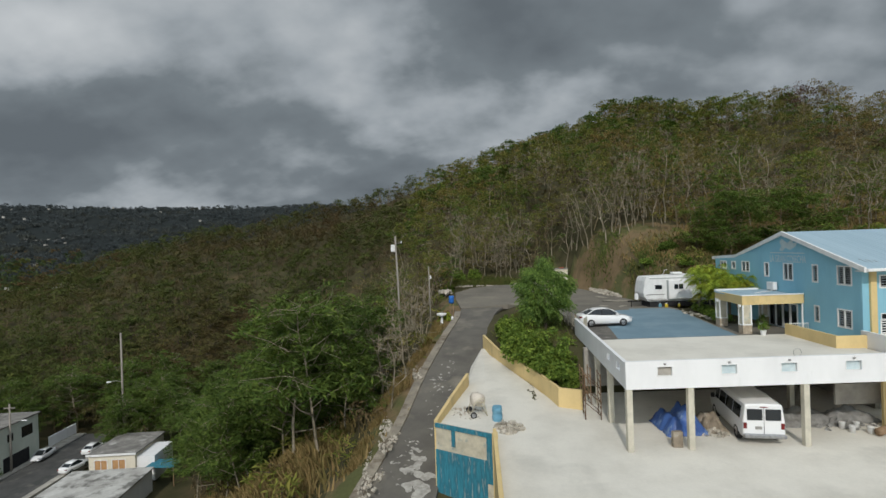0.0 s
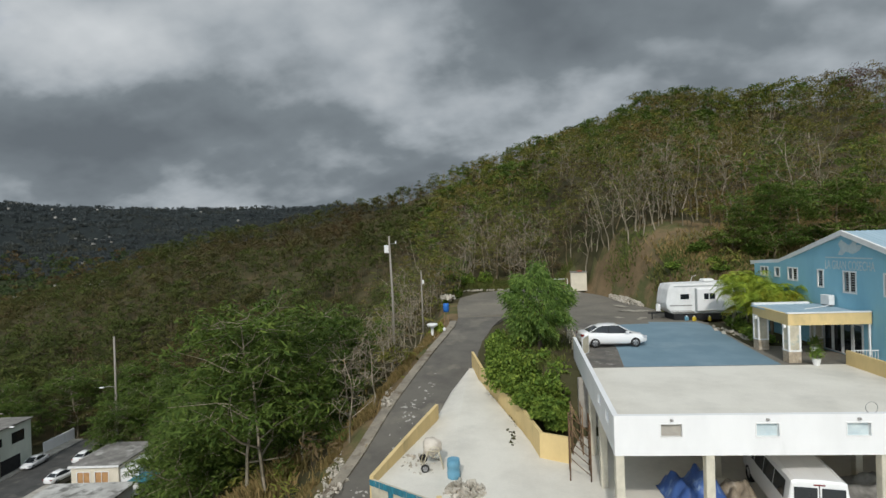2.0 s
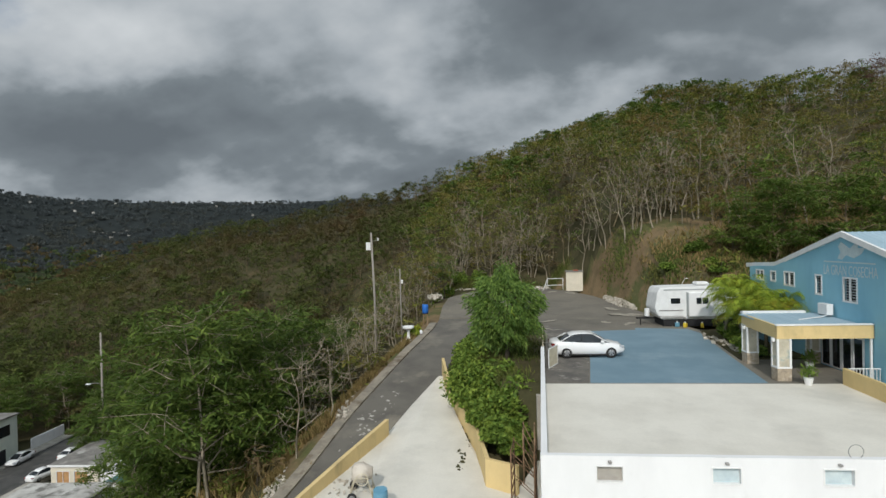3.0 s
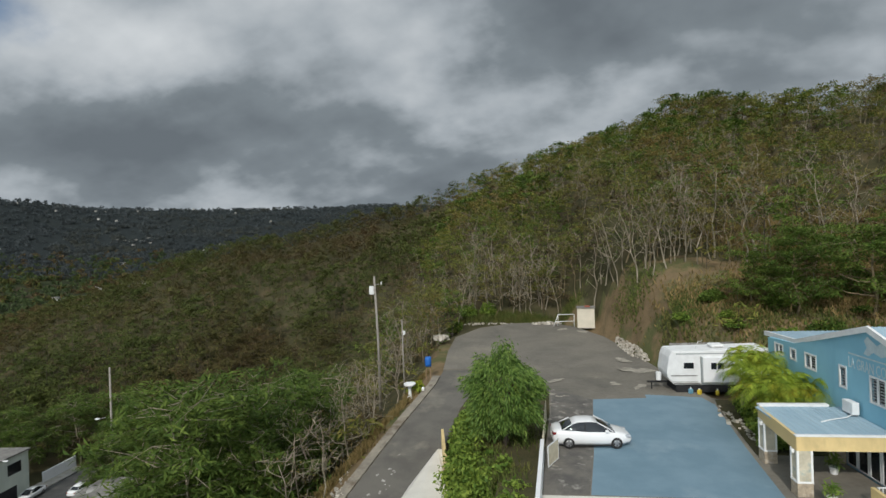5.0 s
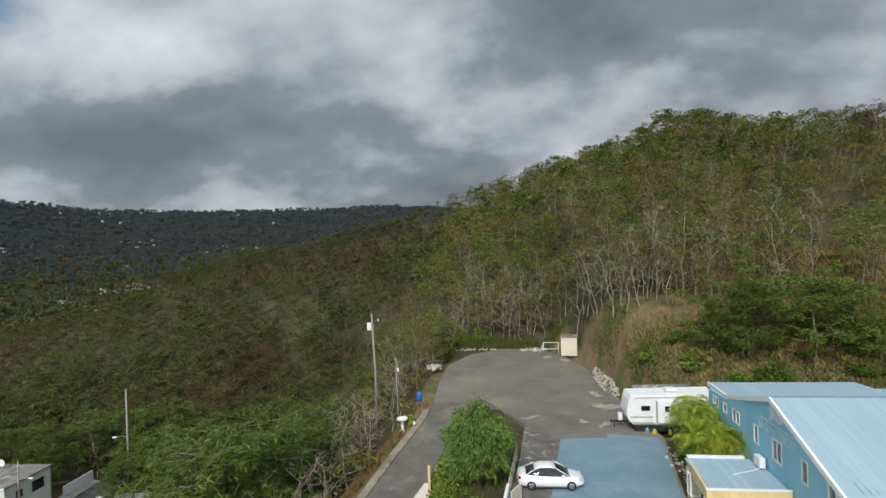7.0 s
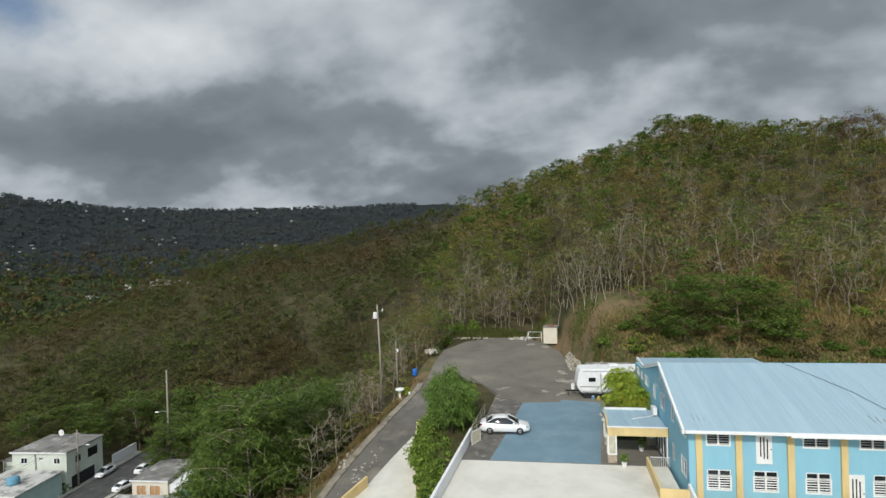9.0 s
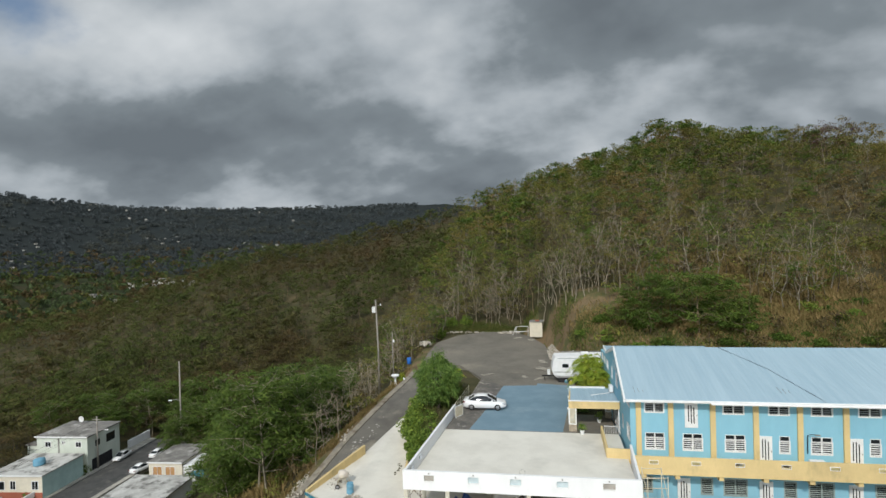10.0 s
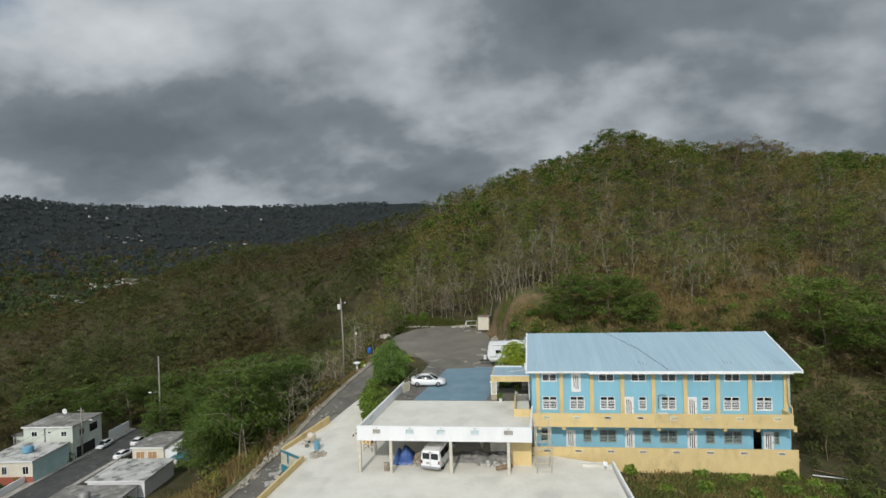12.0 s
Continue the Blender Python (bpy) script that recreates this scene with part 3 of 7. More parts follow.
M["leaf_bush"] = material("leaf_bush", (0.20, 0.28, 0.05), (0.135, 0.215, 0.04), 0.8, 0.55, bump=0.0, fine=0.0, island=0.4, translucent=0.3, spec=0.12)
M["leaf_red"] = material("leaf_red", (0.15, 0.075, 0.06), (0.12, 0.08, 0.06), 0.3, 0.7, bump=0.0, fine=0.0, island=0.4, translucent=0.2, spec=0.12)

rys = [float(v) for v in np.arange(-60, 69, 2.0)]
road = strip("road", rys, road_left, lambda y: road_right(y) + (0.5 if y > 30 else 0), lambda y: float(road_z(y)), lambda y: float(road_z(y)), 0.3, "asphalt")
tagged(road, "grey asphalt lane climbing beside the white court", "road", kind="structure")
kerb = strip("kerb", [float(v) for v in np.arange(-60, 66, 2.0)], lambda y: road_left(y) - 0.7, lambda y: road_left(y) + 0.02, lambda y: float(road_z(y)) + 0.12, lambda y: float(road_z(y)) + 0.12, 0.4, "kerb_stone")
tagged(kerb, "weathered concrete kerb and gutter along the lane", "kerb", kind="structure")

bm = bmesh.new()
lot_poly = [(9.0, 38.2), (24.9, 38.2), (24.9, 52), (22.6, 54), (21.5, 62), (20.5, 72), (19.5, 80), (17.0, 88), (13.5, 92.5), (8.0, 92.5), (3.5, 89.0), (0.6, 82), (0.5, 74), (0.9, 66.0), (3.3, 66.0), (6.8, 66.0), (10.9, 57), (10.4, 50)]
prism(bm, lot_poly, 2.0, [3.0, 3.0, 3.0, 3.0, 3.0, 3.0, 3.0, 3.0, 3.0, 2.95, 2.9, 2.8, 2.6, 2.32, 2.35, 2.6, 3.0, 3.0])
turnaround = tagged(part("turnaround", bm, "dusty_asphalt"), "worn grey asphalt turning area above the lane", "road", kind="structure")
bm = bmesh.new()
prism(bm, [(11.4, 38.3), (12.3, 43.1), (13.9, 53.5), (17.9, 53.9), (18.0, 54.8), (21.9, 54.1), (22.2, 52.3), (20.9, 44.6), (20.0, 38.3)], 2.98, 3.012)
blue_lot = tagged(part("painted_lot", bm, "blue_paint"), "parking surface painted grey blue with worn edges", "parking lot", kind="structure")
bm = bmesh.new()
prism(bm, [(9.2, 38.3), (11.35, 38.3), (12.25, 43.1), (13.85, 53.4), (13.0, 54.5), (11.0, 56.0), (10.5, 50.0), (9.6, 42.7)], 2.98, 3.008)
tagged(part("bare_apron", bm, "mottled_asphalt"), "cracked mottled grey asphalt strip beside the painted lot", "pavement", kind="structure")

bm = bmesh.new()
prism(bm, [(-2.5, -30), (32.2, -30), (32.2, 29.5), (24.6, 32.2), (24.6, 37.2), (8.6, 37.2), (7.3, 33.7), (6.2, 34.4), (5.6, 38.8), (3.6, 46.2), (2.75, 50.8), (2.3, 50.8), (1.0, 46.2), (0.35, 40.1), (-1.8, 31.4), (1.5, 29.2)],
      -1.1, [-0.5, -0.5, -0.5, -0.5, -0.5, -0.5, -0.5, -0.5, -0.55, -0.45, 0.12, 0.12, -0.55, -0.5, -0.5, -0.5])
court = tagged(part("court", bm, "concrete"), "bright white concrete court in front of the carport", "court", kind="structure")

# ---- court walls ----
wall_run("garden_wall", [(7.45, 33.6), (6.15, 34.3), (5.6, 38.0), (3.5, 46.2), (2.6, 51.5)], [-0.9, -0.9, -0.9, -0.8, -0.2], [0.75, 0.75, 0.75, 0.95, 1.35], 0.2, "yellow_wall", "low yellow retaining wall between court and hedge")
wall_run("road_wall", [(0.45, 40.2), (-0.7, 35.8), (-1.85, 31.35)], [-2.9, -3.6, -4.4], [0.42, 0.2, -0.1], 0.2, "yellow_wall", "yellow parapet wall along the lane side of the court")
wall_run("road_wall", [(1.4, 29.1), (0.92, 21.5), (-0.15, 5.0), (-2.3, -28)], [-5.0, -6.5, -9.0, -9.0], [0.1, 0.1, 0.1, 0.1], 0.2, "yellow_wall", "yellow parapet wall along the court's lower edge")
gate = thing("painted_wall", (-1.85, 31.2, -4.0), label="weathered wall painted in teal and cream panels below the court", category="wall")
gd = (Vector((1.4, 29.1)) - Vector((-1.85, 31.3)))
gl = gd.length
gate.matrix_basis = pose(-1.85, 31.25, 0, 0, 0, math.degrees(math.atan2(gd.y, gd.x)))
part("panel", boxm((0, 0, -5.0), (gl, 0.18, -0.25)), "cream_paint", gate, "cream panel with flaking paint")
bm = bmesh.new()
box(bm, (-0.03, -0.07, -0.45), (gl, -0.005, -0.2))
part("top_rail", bm, "teal_paint", gate, "teal painted top rail")
part("post", boxm((1.1, -0.06, -1.4), (1.35, -0.005, -0.46)), "teal_paint", gate)
part("post", boxm((gl - 0.5, -0.07, -3.0), (gl - 0.15, -0.005, -0.46)), "teal_paint", gate)
part("lower_board", boxm((-0.02, -0.05, -4.9), (gl - 0.52, -0.005, -1.75)), "teal_paint", gate, "teal painted lower boards, streaked and worn")
part("end_post", boxm((gl - 0.12, -0.12, -5.0), (gl + 0.1, 0.2, -0.1), 0.02), "yellow_wall", gate)
wall_run("court_wall", [(32.35, 29.3), (32.5, 22.0), (32.7, -28)], -2.5, [-0.05, -0.1, -0.1], 0.18, "white_wall", "low white wall on the court's open side")
bm = bmesh.new()
prism(bm, [(29.4, 28.95), (32.2, 28.7), (32.2, 28.85), (29.4, 29.1)], -0.5, -0.25)
tagged(part("kerb_block", bm, "concrete"), "low white concrete kerb on the court", "kerb")


# ---- carport and deck ----
def side_x(y):
    return 7.83 + (y - 26.7) * 0.095


carport = thing("carport", (0, 0, 0), label="white concrete carport with roof terrace and slotted parapet", category="carport")
bm = bmesh.new()
prism(bm, [(side_x(26.9) + 0.2, 26.9), (24.5, 26.9), (24.9, 38.2), (side_x(38.2) + 0.2, 38.2)], 2.66, 3.0)
part("deck", bm, "concrete", carport, "pale grey concrete roof deck")
SLOTS = [(9.41, 10.16), (12.62, 13.4), (15.6, 16.4), (18.83, 19.63), (21.95, 22.8)]
part("parapet", panel([7.83, 24.55], [2.65, 4.05], [(a, b, 3.29, 3.76) for a, b in SLOTS], lambda u, v, d: (u, 26.7 + d, v), 0.2), "white_wall", carport, "white painted parapet with five slots")
for i, (a, b) in enumerate(SLOTS):
    fr = part("slot_frame", panel([a - 0.02, b + 0.02], [3.27, 3.78], [(a + 0.015, b - 0.015, 3.305, 3.745)], lambda u, v, d: (u, 26.68 + d, v), 0.018), "white_trim", carport, "thin white slot surround")
    part("slot_pane", boxm((a, 26.84, 3.29), (b, 26.86, 3.76)), "old_concrete" if i in (0, 4) else "sign_pale", carport)
    part("light", boxm(((a + b) / 2 - 0.05, 26.6, 3.86), ((a + b) / 2 + 0.05, 26.7, 3.93), 0.015), "steel_grey", carport)
part("side_parapet", panel([26.9, 42.7], [2.65, 3.98], [(27.9, 28.65, 3.3, 3.72), (30.1, 30.9, 3.3, 3.72)], lambda u, v, d: (side_x(u) + d, u, v), 0.2), "white_wall", carport, "white side parapet, stained on its inner face")
part("end_parapet", panel([26.9, 33.3], [2.65, 4.0], [], lambda u, v, d: (24.35 + (u - 26.9) * 0.09 + d, u, v), 0.18), "white_wall", carport)
for x in (7.87, 10.95, 16.75, 22.2):
    part("column", boxm((x, 26.75, -0.5), (x + 0.3, 27.05, 2.65), 0.02), "column", carport)
for x, y in ((8.3, 31.0), (8.6, 34.5), (13.5, 32.0), (19.5, 32.0)):
    part("column", boxm((x, y, -0.5), (x + 0.3, y + 0.3, 2.66), 0.02), "column", carport)
part("back_wall", boxm((8.6, 37.25, -0.5), (24.9, 37.55, 2.66)), "old_concrete", carport, "unpainted grey rear wall")
part("side_wall", boxm((24.62, 32.0, -0.6), (24.88, 37.2, 2.66)), "old_concrete", carport)
part("partition", boxm((20.6, 29.8, 0.55), (24.6, 29.95, 1.7)), "old_concrete", carport, "pale board partition")
part("partition", boxm((22.6, 29.0, -0.5), (24.6, 29.15, 2.0)), "yellow_wall", carport)
for x in (11.2, 16.2, 20.0, 12.6):
    bm = bmesh.new()
    tube(bm, [(x, 27.6 + (0.4 if x == 11.2 else 0), 3.0), (x, 27.6, 3.35), (x + 0.12, 27.6, 3.42), (x + 0.24, 27.6, 3.35), (x + 0.24, 27.6, 3.0)] if x != 11.2 else [(x, 27.5, 3.0), (x, 27.5, 3.5)], 0.018)
    part("pipe", bm, "steel_grey", carport)
settle(carport, (7.83, 26.7, -0.5))

# ---- main building ----
BX0, BX1, BF, BB = 25.15, 51.3, 34.2, 50.6
END_X, GABLE_Y = 50.65, 33.22   # outer faces of the end wall and of the facade at the gable
main = thing("main_building", (0, 0, 0), label="two storey light blue hall with yellow pilasters and blue metal roof", category="building")


def fx(px):
    return 35.1 + (px - 1113) / 17.7


UP, CL, LO = (3.35, 4.66), (6.35, 7.12), (-0.45, 1.05)
windows = [(fx(a), fx(b), *UP) for a, b in ((957, 983), (1008, 1034), (1064, 1090), (1134, 1147), (1174, 1200), (1246, 1259), (1285, 1312), (1341, 1368))]
clere = [(fx(a), fx(b), *CL) for a, b in ((957, 983), (1062, 1089), (1121, 1147), (1175, 1201), (1233, 1260), (1287, 1313), (1341, 1368))]
lower = [(fx(a), fx(b), -0.15, 1.15) for a, b in ((952, 965), (1031, 1046), (1061, 1091), (1139, 1154), (1170, 1201), (1252, 1267), (1284, 1315), (1371, 1379))]
opening = [(fx(1335), fx(1350), -0.95, 1.3)]
part("front_wall", panel([BX0, BX1], [-2.6, 7.5], windows + clere + lower + opening, lambda u, v, d: (u, BF + d, v), 0.2), "blue_wall", main, "light blue painted front wall")
gwin = [(34.2, 35.4, 6.73, 7.95), (37.2, 37.72, 6.75, 7.95), (39.8, 40.85, 6.7, 7.95), (42.65, 43.2, 6.85, 7.95), (45.3, 46.4, 7.1, 7.95), (47.4, 48.0, 7.25, 7.9), (48.9, 49.9, 7.25, 7.9), (34.25, 35.45, 3.92, 5.08), (37.15, 37.6, 3.96, 5.06)]
part("side_wall", panel([GABLE_Y, BB], [-2.6, 8.0], gwin, lambda u, v, d: (BX0 + d, u, v), 0.2), "blue_wall", main, "blue painted gable wall")

bm = bmesh.new()
prof = [(GABLE_Y, 8.0), (40.7, 10.15), (47.6, 8.26), (BB, 8.12), (BB, 8.0)]
g0 = [bm.verts.new((BX0, y, z)) for y, z in prof]
g1 = [bm.verts.new((BX0 + 0.2, y, z)) for y, z in prof]
bm.faces.new(g0)
bm.faces.new(g1[::-1])
for i in range(5):
    bm.faces.new((g0[i], g0[(i + 1) % 5], g1[(i + 1) % 5], g1[i]))
bmesh.ops.recalc_face_normals(bm, faces=bm.faces)
part("gable", bm, "blue_wall", main)
bm = bmesh.new()
prof = [(GABLE_Y + 0.21, -2.6), (GABLE_Y + 0.21, 8.0), (40.7, 10.15), (47.6, 8.26), (BB, 8.1), (BB, -2.6)]
g0 = [bm.verts.new((END_X - 0.2, y, z)) for y, z in prof]
g1 = [bm.verts.new((END_X, y, z)) for y, z in prof]
bm.faces.new(g0)
bm.faces.new(g1[::-1])
for i in range(6):
    bm.faces.new((g0[i], g0[(i + 1) % 6], g1[(i + 1) % 6], g1[i]))
bmesh.ops.recalc_face_normals(bm, faces=bm.faces)
part("end_wall", bm, "blue_wall", main)
part("rear_wall", boxm((BX0, BB, -2.6), (END_X, BB + 0.2, 8.1)), "blue_wall", main)
part("inner_floor", boxm((BX0 + 0.2, GABLE_Y + 0.25, 2.5), (END_X - 0.2, BB, 2.75)), "old_concrete", main)
part("inner_wall", boxm((BX0 + 0.2, 38.0, -1.0), (END_X - 0.2, 38.15, 7.6)), "old_concrete", main)
part("balcony_slab", boxm((25.0, 32.46, 2.3), (50.5, 34.19, 2.5)), "yellow_wall", main)
part("gallery_floor", boxm((25.0, 32.46, -1.15), (51.2, 34.19, -0.95)), "old_concrete", main)
ups = [(fx(a) + 0.1, fx(a) + 0.72) for a in (953, 1008, 1063, 1120, 1178, 1235, 1291, 1353)]
part("balcony_parapet", panel([24.95, 50.6], [2.1, 3.5], [(a, b, 2.95, 3.2) for a, b in ups], lambda u, v, d: (u, 32.3 + d, v), 0.15), "yellow_wall", main, "yellow balcony parapet with drain slots")
los = [(fx(a) + 0.1, fx(a) + 0.75) for a in (953, 1009, 1067, 1123, 1181, 1239, 1296, 1359)]
part("base_wall", panel([24.95, 51.0], [-3.4, 0.0], [(a, b, -0.5, -0.27) for a, b in los], lambda u, v, d: (u, 32.3 + d, v), 0.15), "yellow_wall", main, "yellow base wall with drain slots")
for a, b in ups:
    part("slot_frame", panel([a - 0.03, b + 0.03], [2.92, 3.23], [(a, b, 2.95, 3.2)], lambda u, v, d: (u, 32.27 + d, v), 0.028), "white_trim", main)
for a, b in los:
    part("slot_frame", panel([a - 0.03, b + 0.03], [-0.53, -0.24], [(a, b, -0.5, -0.27)], lambda u, v, d: (u, 32.27 + d, v), 0.028), "white_trim", main)
part("balcony_end", boxm((50.45, 32.46, 2.1), (50.6, 34.19, 3.5)), "yellow_wall", main)
for px in (948, 992, 1048, 1104, 1160, 1217, 1274, 1330, 1391):
    x = fx(px)
    part("pilaster", boxm((x - 0.2, BF - 0.16, 2.5), (x + 0.2, BF - 0.002, 7.4), 0.01), "yellow_wall", main)
    part("bracket", boxm((x - 0.17, 32.46, 1.75), (x + 0.17, 34.18, 2.29)), "yellow_wall", main)
bm = bmesh.new()
tube(bm, [(50.9, 33.9, 7.3), (50.95, 33.85, 4.3), (51.25, 33.8, 3.7), (51.25, 33.8, 1.5)], 0.07)
part("downpipe", bm, "yellow_wall", main)


def louvre(parent, u0, u1, v0, v1, place, panes, dark="glass_dark", slat="louvre_grey", rim="white_trim"):
    """A window in an opening: white frame, sheet behind, slanted slats in each pane."""
    bars = [u0 + (u1 - u0) * k / panes for k in range(panes + 1)]
    holes = [(a + 0.05, b - 0.05, v0 + 0.05, v1 - 0.05) for a, b in zip(bars, bars[1:])]
    win = part("window", panel([u0 - 0.05, u1 + 0.05], [v0 - 0.05, v1 + 0.05], holes, lambda u, v, d: place(u, v, d - 0.02), 0.06), rim, parent)
    for a, b, c, d in holes:
        bm = bmesh.new()
        n = max(4, int((d - c) / 0.14))
        for k in range(n):
            z = c + (d - c) * (k + 0.1) / n
            q = [place(a - 0.01, z, 0.05), place(b + 0.01, z, 0.05), place(b + 0.01, z + 0.045, 0.085), place(a - 0.01, z + 0.045, 0.085)]
            bm.faces.new([bm.verts.new(p) for p in q])
            q2 = [place(a - 0.01, z + 0.014, 0.045), place(b + 0.01, z + 0.014, 0.045), place(b + 0.01, z + 0.055, 0.08), place(a - 0.01, z + 0.055, 0.08)]
            bm.faces.new([bm.verts.new(p) for p in q2][::-1])
        tagged(part("louvres", bm, slat, win), kind="stuff")
        bm = bmesh.new()
        bm.faces.new([bm.verts.new(place(*p, 0.17)) for p in ((a - 0.06, c - 0.06), (b + 0.06, c - 0.06), (b + 0.06, d + 0.06), (a - 0.06, d + 0.06))])
        part("pane", bm, dark, win)
    return win


front = lambda u, v, d: (u, BF + d, v)
for u0, u1, v0, v1 in windows:
    louvre(main, u0, u1, v0, v1 - 0.38, front, 2 if u1 - u0 > 1 else 1, "glass_dark", "white_trim")
    for a, b in (((u0, (u0 + u1) / 2), ((u0 + u1) / 2, u1)) if u1 - u0 > 1 else ((u0, u1),)):
        tw = part("transom", panel([a, b], [v1 - 0.36, v1 + 0.05], [(a + 0.05, b - 0.05, v1 - 0.31, v1)], lambda u, v, d: (u, BF + d - 0.02, v), 0.06), "white_trim", main)
        part("pane", boxm((a + 0.04, BF + 0.06, v1 - 0.32), (b - 0.04, BF + 0.08, v1 + 0.01)), "glass_dark", tw)
for u0, u1, v0, v1 in clere:
    louvre(main, u0, u1, v0, v1, front, 2)
M["green_glass"] = material("green_glass", (0.34, 0.40, 0.38), (0.26, 0.31, 0.295), 3.0, 0.3, bump=0.0)
for u0, u1, v0, v1 in lower:
    louvre(main, u0, u1, v0, v1, front, 2 if u1 - u0 > 1 else 1, "glass_dark", "green_glass", "green_glass")
side = lambda u, v, d: (BX0 + d, u, v)
for u0, u1, v0, v1 in gwin:
    louvre(main, u0, u1, v0, v1, side, 2 if u1 - u0 > 0.9 else 1)


def door(parent, u0, z0, z1, place, width=0.98):
    d = part("door", boxm(place(u0, z0, -0.07), place(u0 + width, z1, -0.004), 0.008), "white_trim", parent, "white door with three dark slits")
    for k in range(3):
        u = u0 + width * (0.24 + 0.21 * k)
        part("slit", boxm(place(u, z0 + 0.35 + 0.15 * (k == 0), -0.085), place(u + 0.075, z1 - 0.25 - 0.15 * (k == 2), -0.066)), "glass_dark", d)
    part("door_knob", boxm(place(u0 + width - 0.12, z0 + 0.95, -0.13), place(u0 + width - 0.05, z0 + 1.05, -0.066), 0.015), "steel_grey", d)


for px in (1107, 1220):
    door(main, fx(px), 2.51, 4.69, front)
door(main, fx(1011), 5.2, 7.25, front)
for px in (999, 1107, 1219, 1352):
    door(main, fx(px), -0.95, 1.12, front)

# roof: ribbed sheets on two slopes and a flat rear strip, white edge trim
def ribbed(name, x0, x1, y0, z0, y1, z1, pitch, rise, thick, parent, mat, label="", skew=(0.0, 0.0)):
    """Ribbed sheeting; skew moves its two side edges along x between y0 and y1."""
    bm = bmesh.new()
    n = int((x1 - x0) / pitch)
    rows = []
    for i in range(n + 1):
        x = x0 + (x1 - x0) * i / n
        for o, h in ((0, 0.0), (pitch * 0.35, 0.0), (pitch * 0.45, rise), (pitch * 0.6, rise), (pitch * 0.7, 0.0)):
            if x + o <= x1 + 1e-6:
                far_x = x0 + skew[0] + (x + o - x0) * (x1 - x0 + skew[1] - skew[0]) / (x1 - x0)
                rows.append([bm.verts.new((x + o, y0, z0 + h)), bm.verts.new((far_x, y1, z1 + h)), bm.verts.new((far_x, y1, z1 - thick)), bm.verts.new((x + o, y0, z0 - thick))])
    for p, q in zip(rows, rows[1:]):
        for k in range(4):
            bm.faces.new((p[k], q[k], q[(k + 1) % 4], p[(k + 1) % 4]))
    bm.faces.new(rows[0])
    bm.faces.new(rows[-1][::-1])
    bmesh.ops.recalc_face_normals(bm, faces=bm.faces)
    return part(name, bm, mat, parent, label)


ribbed("roof_sheet", 24.5, 51.2, 32.25, 7.96, 40.7, 10.36, 0.32, 0.014, 0.06, main, "roof_blue", "light blue ribbed metal roof, streaked near the eave", (0.57, 0.6))
ribbed("roof_sheet", 25.07, 51.8, 40.7, 10.36, 47.6, 8.46, 0.32, 0.025, 0.06, main, "roof_blue", "", (0.28, 0.0))
ribbed("roof_sheet", 25.35, 36.5, 47.6, 8.44, 52.2, 8.22, 0.32, 0.025, 0.06, main, "roof_blue", "", (0.35, 0.0))
for edge in ([(24.36, 32.2, 8.0), (24.92, 40.7, 10.42), (25.2, 47.6, 8.52), (25.55, 52.2, 8.28)], [(51.2, 32.2, 8.0), (51.8, 40.7, 10.42), (51.8, 47.6, 8.52), (51.8, 50.9, 8.4)]):
    for a, b in zip(edge, edge[1:]):
        bm = bmesh.new()
        q = [a, b, (b[0], b[1], b[2] - 0.3), (a[0], a[1], a[2] - 0.3)]
        v0 = [bm.verts.new(p) for p in q]
        v1 = [bm.verts.new((p[0] + 0.15, p[1], p[2])) for p in q]
        bm.faces.new(v0)
        bm.faces.new(v1[::-1])
        for k in range(4):
            bm.faces.new((v0[k], v0[(k + 1) % 4], v1[(k + 1) % 4], v1[k]))
        bmesh.ops.recalc_face_normals(bm, faces=bm.faces)
        part("edge_trim", bm, "white_trim", main)
part("gutter", boxm((24.65, 33.07, 7.47), (51.9, 33.24, 7.65), 0.02), "white_trim", main, "white gutter")
part("gutter", boxm((31.0, 32.95, 7.39), (51.0, 33.065, 7.51), 0.02), "white_trim", main)
part("soffit", boxm((24.7, 33.26, 7.44), (51.9, 34.18, 7.48)), "white_trim", main)
bm = bmesh.new()
tube(bm, [(34.1, 40.7, 10.40), (36.8, 36.8, 9.30), (38.7, 32.3, 8.02), (38.9, 31.9, 7.1)], 0.014)
part("roof_cable", bm, "rubber", main, "black cable crossing the roof")
for x, y in ((25.4, 33.2), (36.2, 33.4), (44.6, 33.6), (49.5, 33.4)):
    for k in range(3):
        bm = bmesh.new()
        z = 7.96 + (y + 0.5 - 32.25) * 0.284
        box(bm, (x + k * 0.32, y, z - 0.16), (x + k * 0.32 + 0.025, y + 0.75 - 0.2 * k, z + 0.0))
        for v in bm.verts:
            v.co.z += (v.co.y - y - 0.5) * 0.284 + 0.03
        part("roof_streak", bm, "tarp_grey", main, "dark repair streak")


def condenser(name, at, rz, label, size=0.8):
    ac = thing(name, at, rz, label, "air conditioner", "outdoor units")
    part("casing", boxm((0, 0, 0.06), (size, 0.34, 0.66 * size / 0.8), 0.02), "white_trim", ac)
    bm = bmesh.new()
    bmesh.ops.create_circle(bm, cap_ends=True, radius=0.22, segments=20, matrix=pose(size * 0.4, -0.004, 0.36, 90))
    part("fan_grille", bm, "steel_grey", ac)
    for x in (0.08, size - 0.16):
        part("foot", boxm((x, 0.02, 0), (x + 0.07, 0.32, 0.06)), "steel_grey", ac)
    return ac


balcony_things = [condenser("condenser", (fx(1162), 32.95, 2.5), 0, "white outdoor unit on the balcony below the windows", 1.0)]
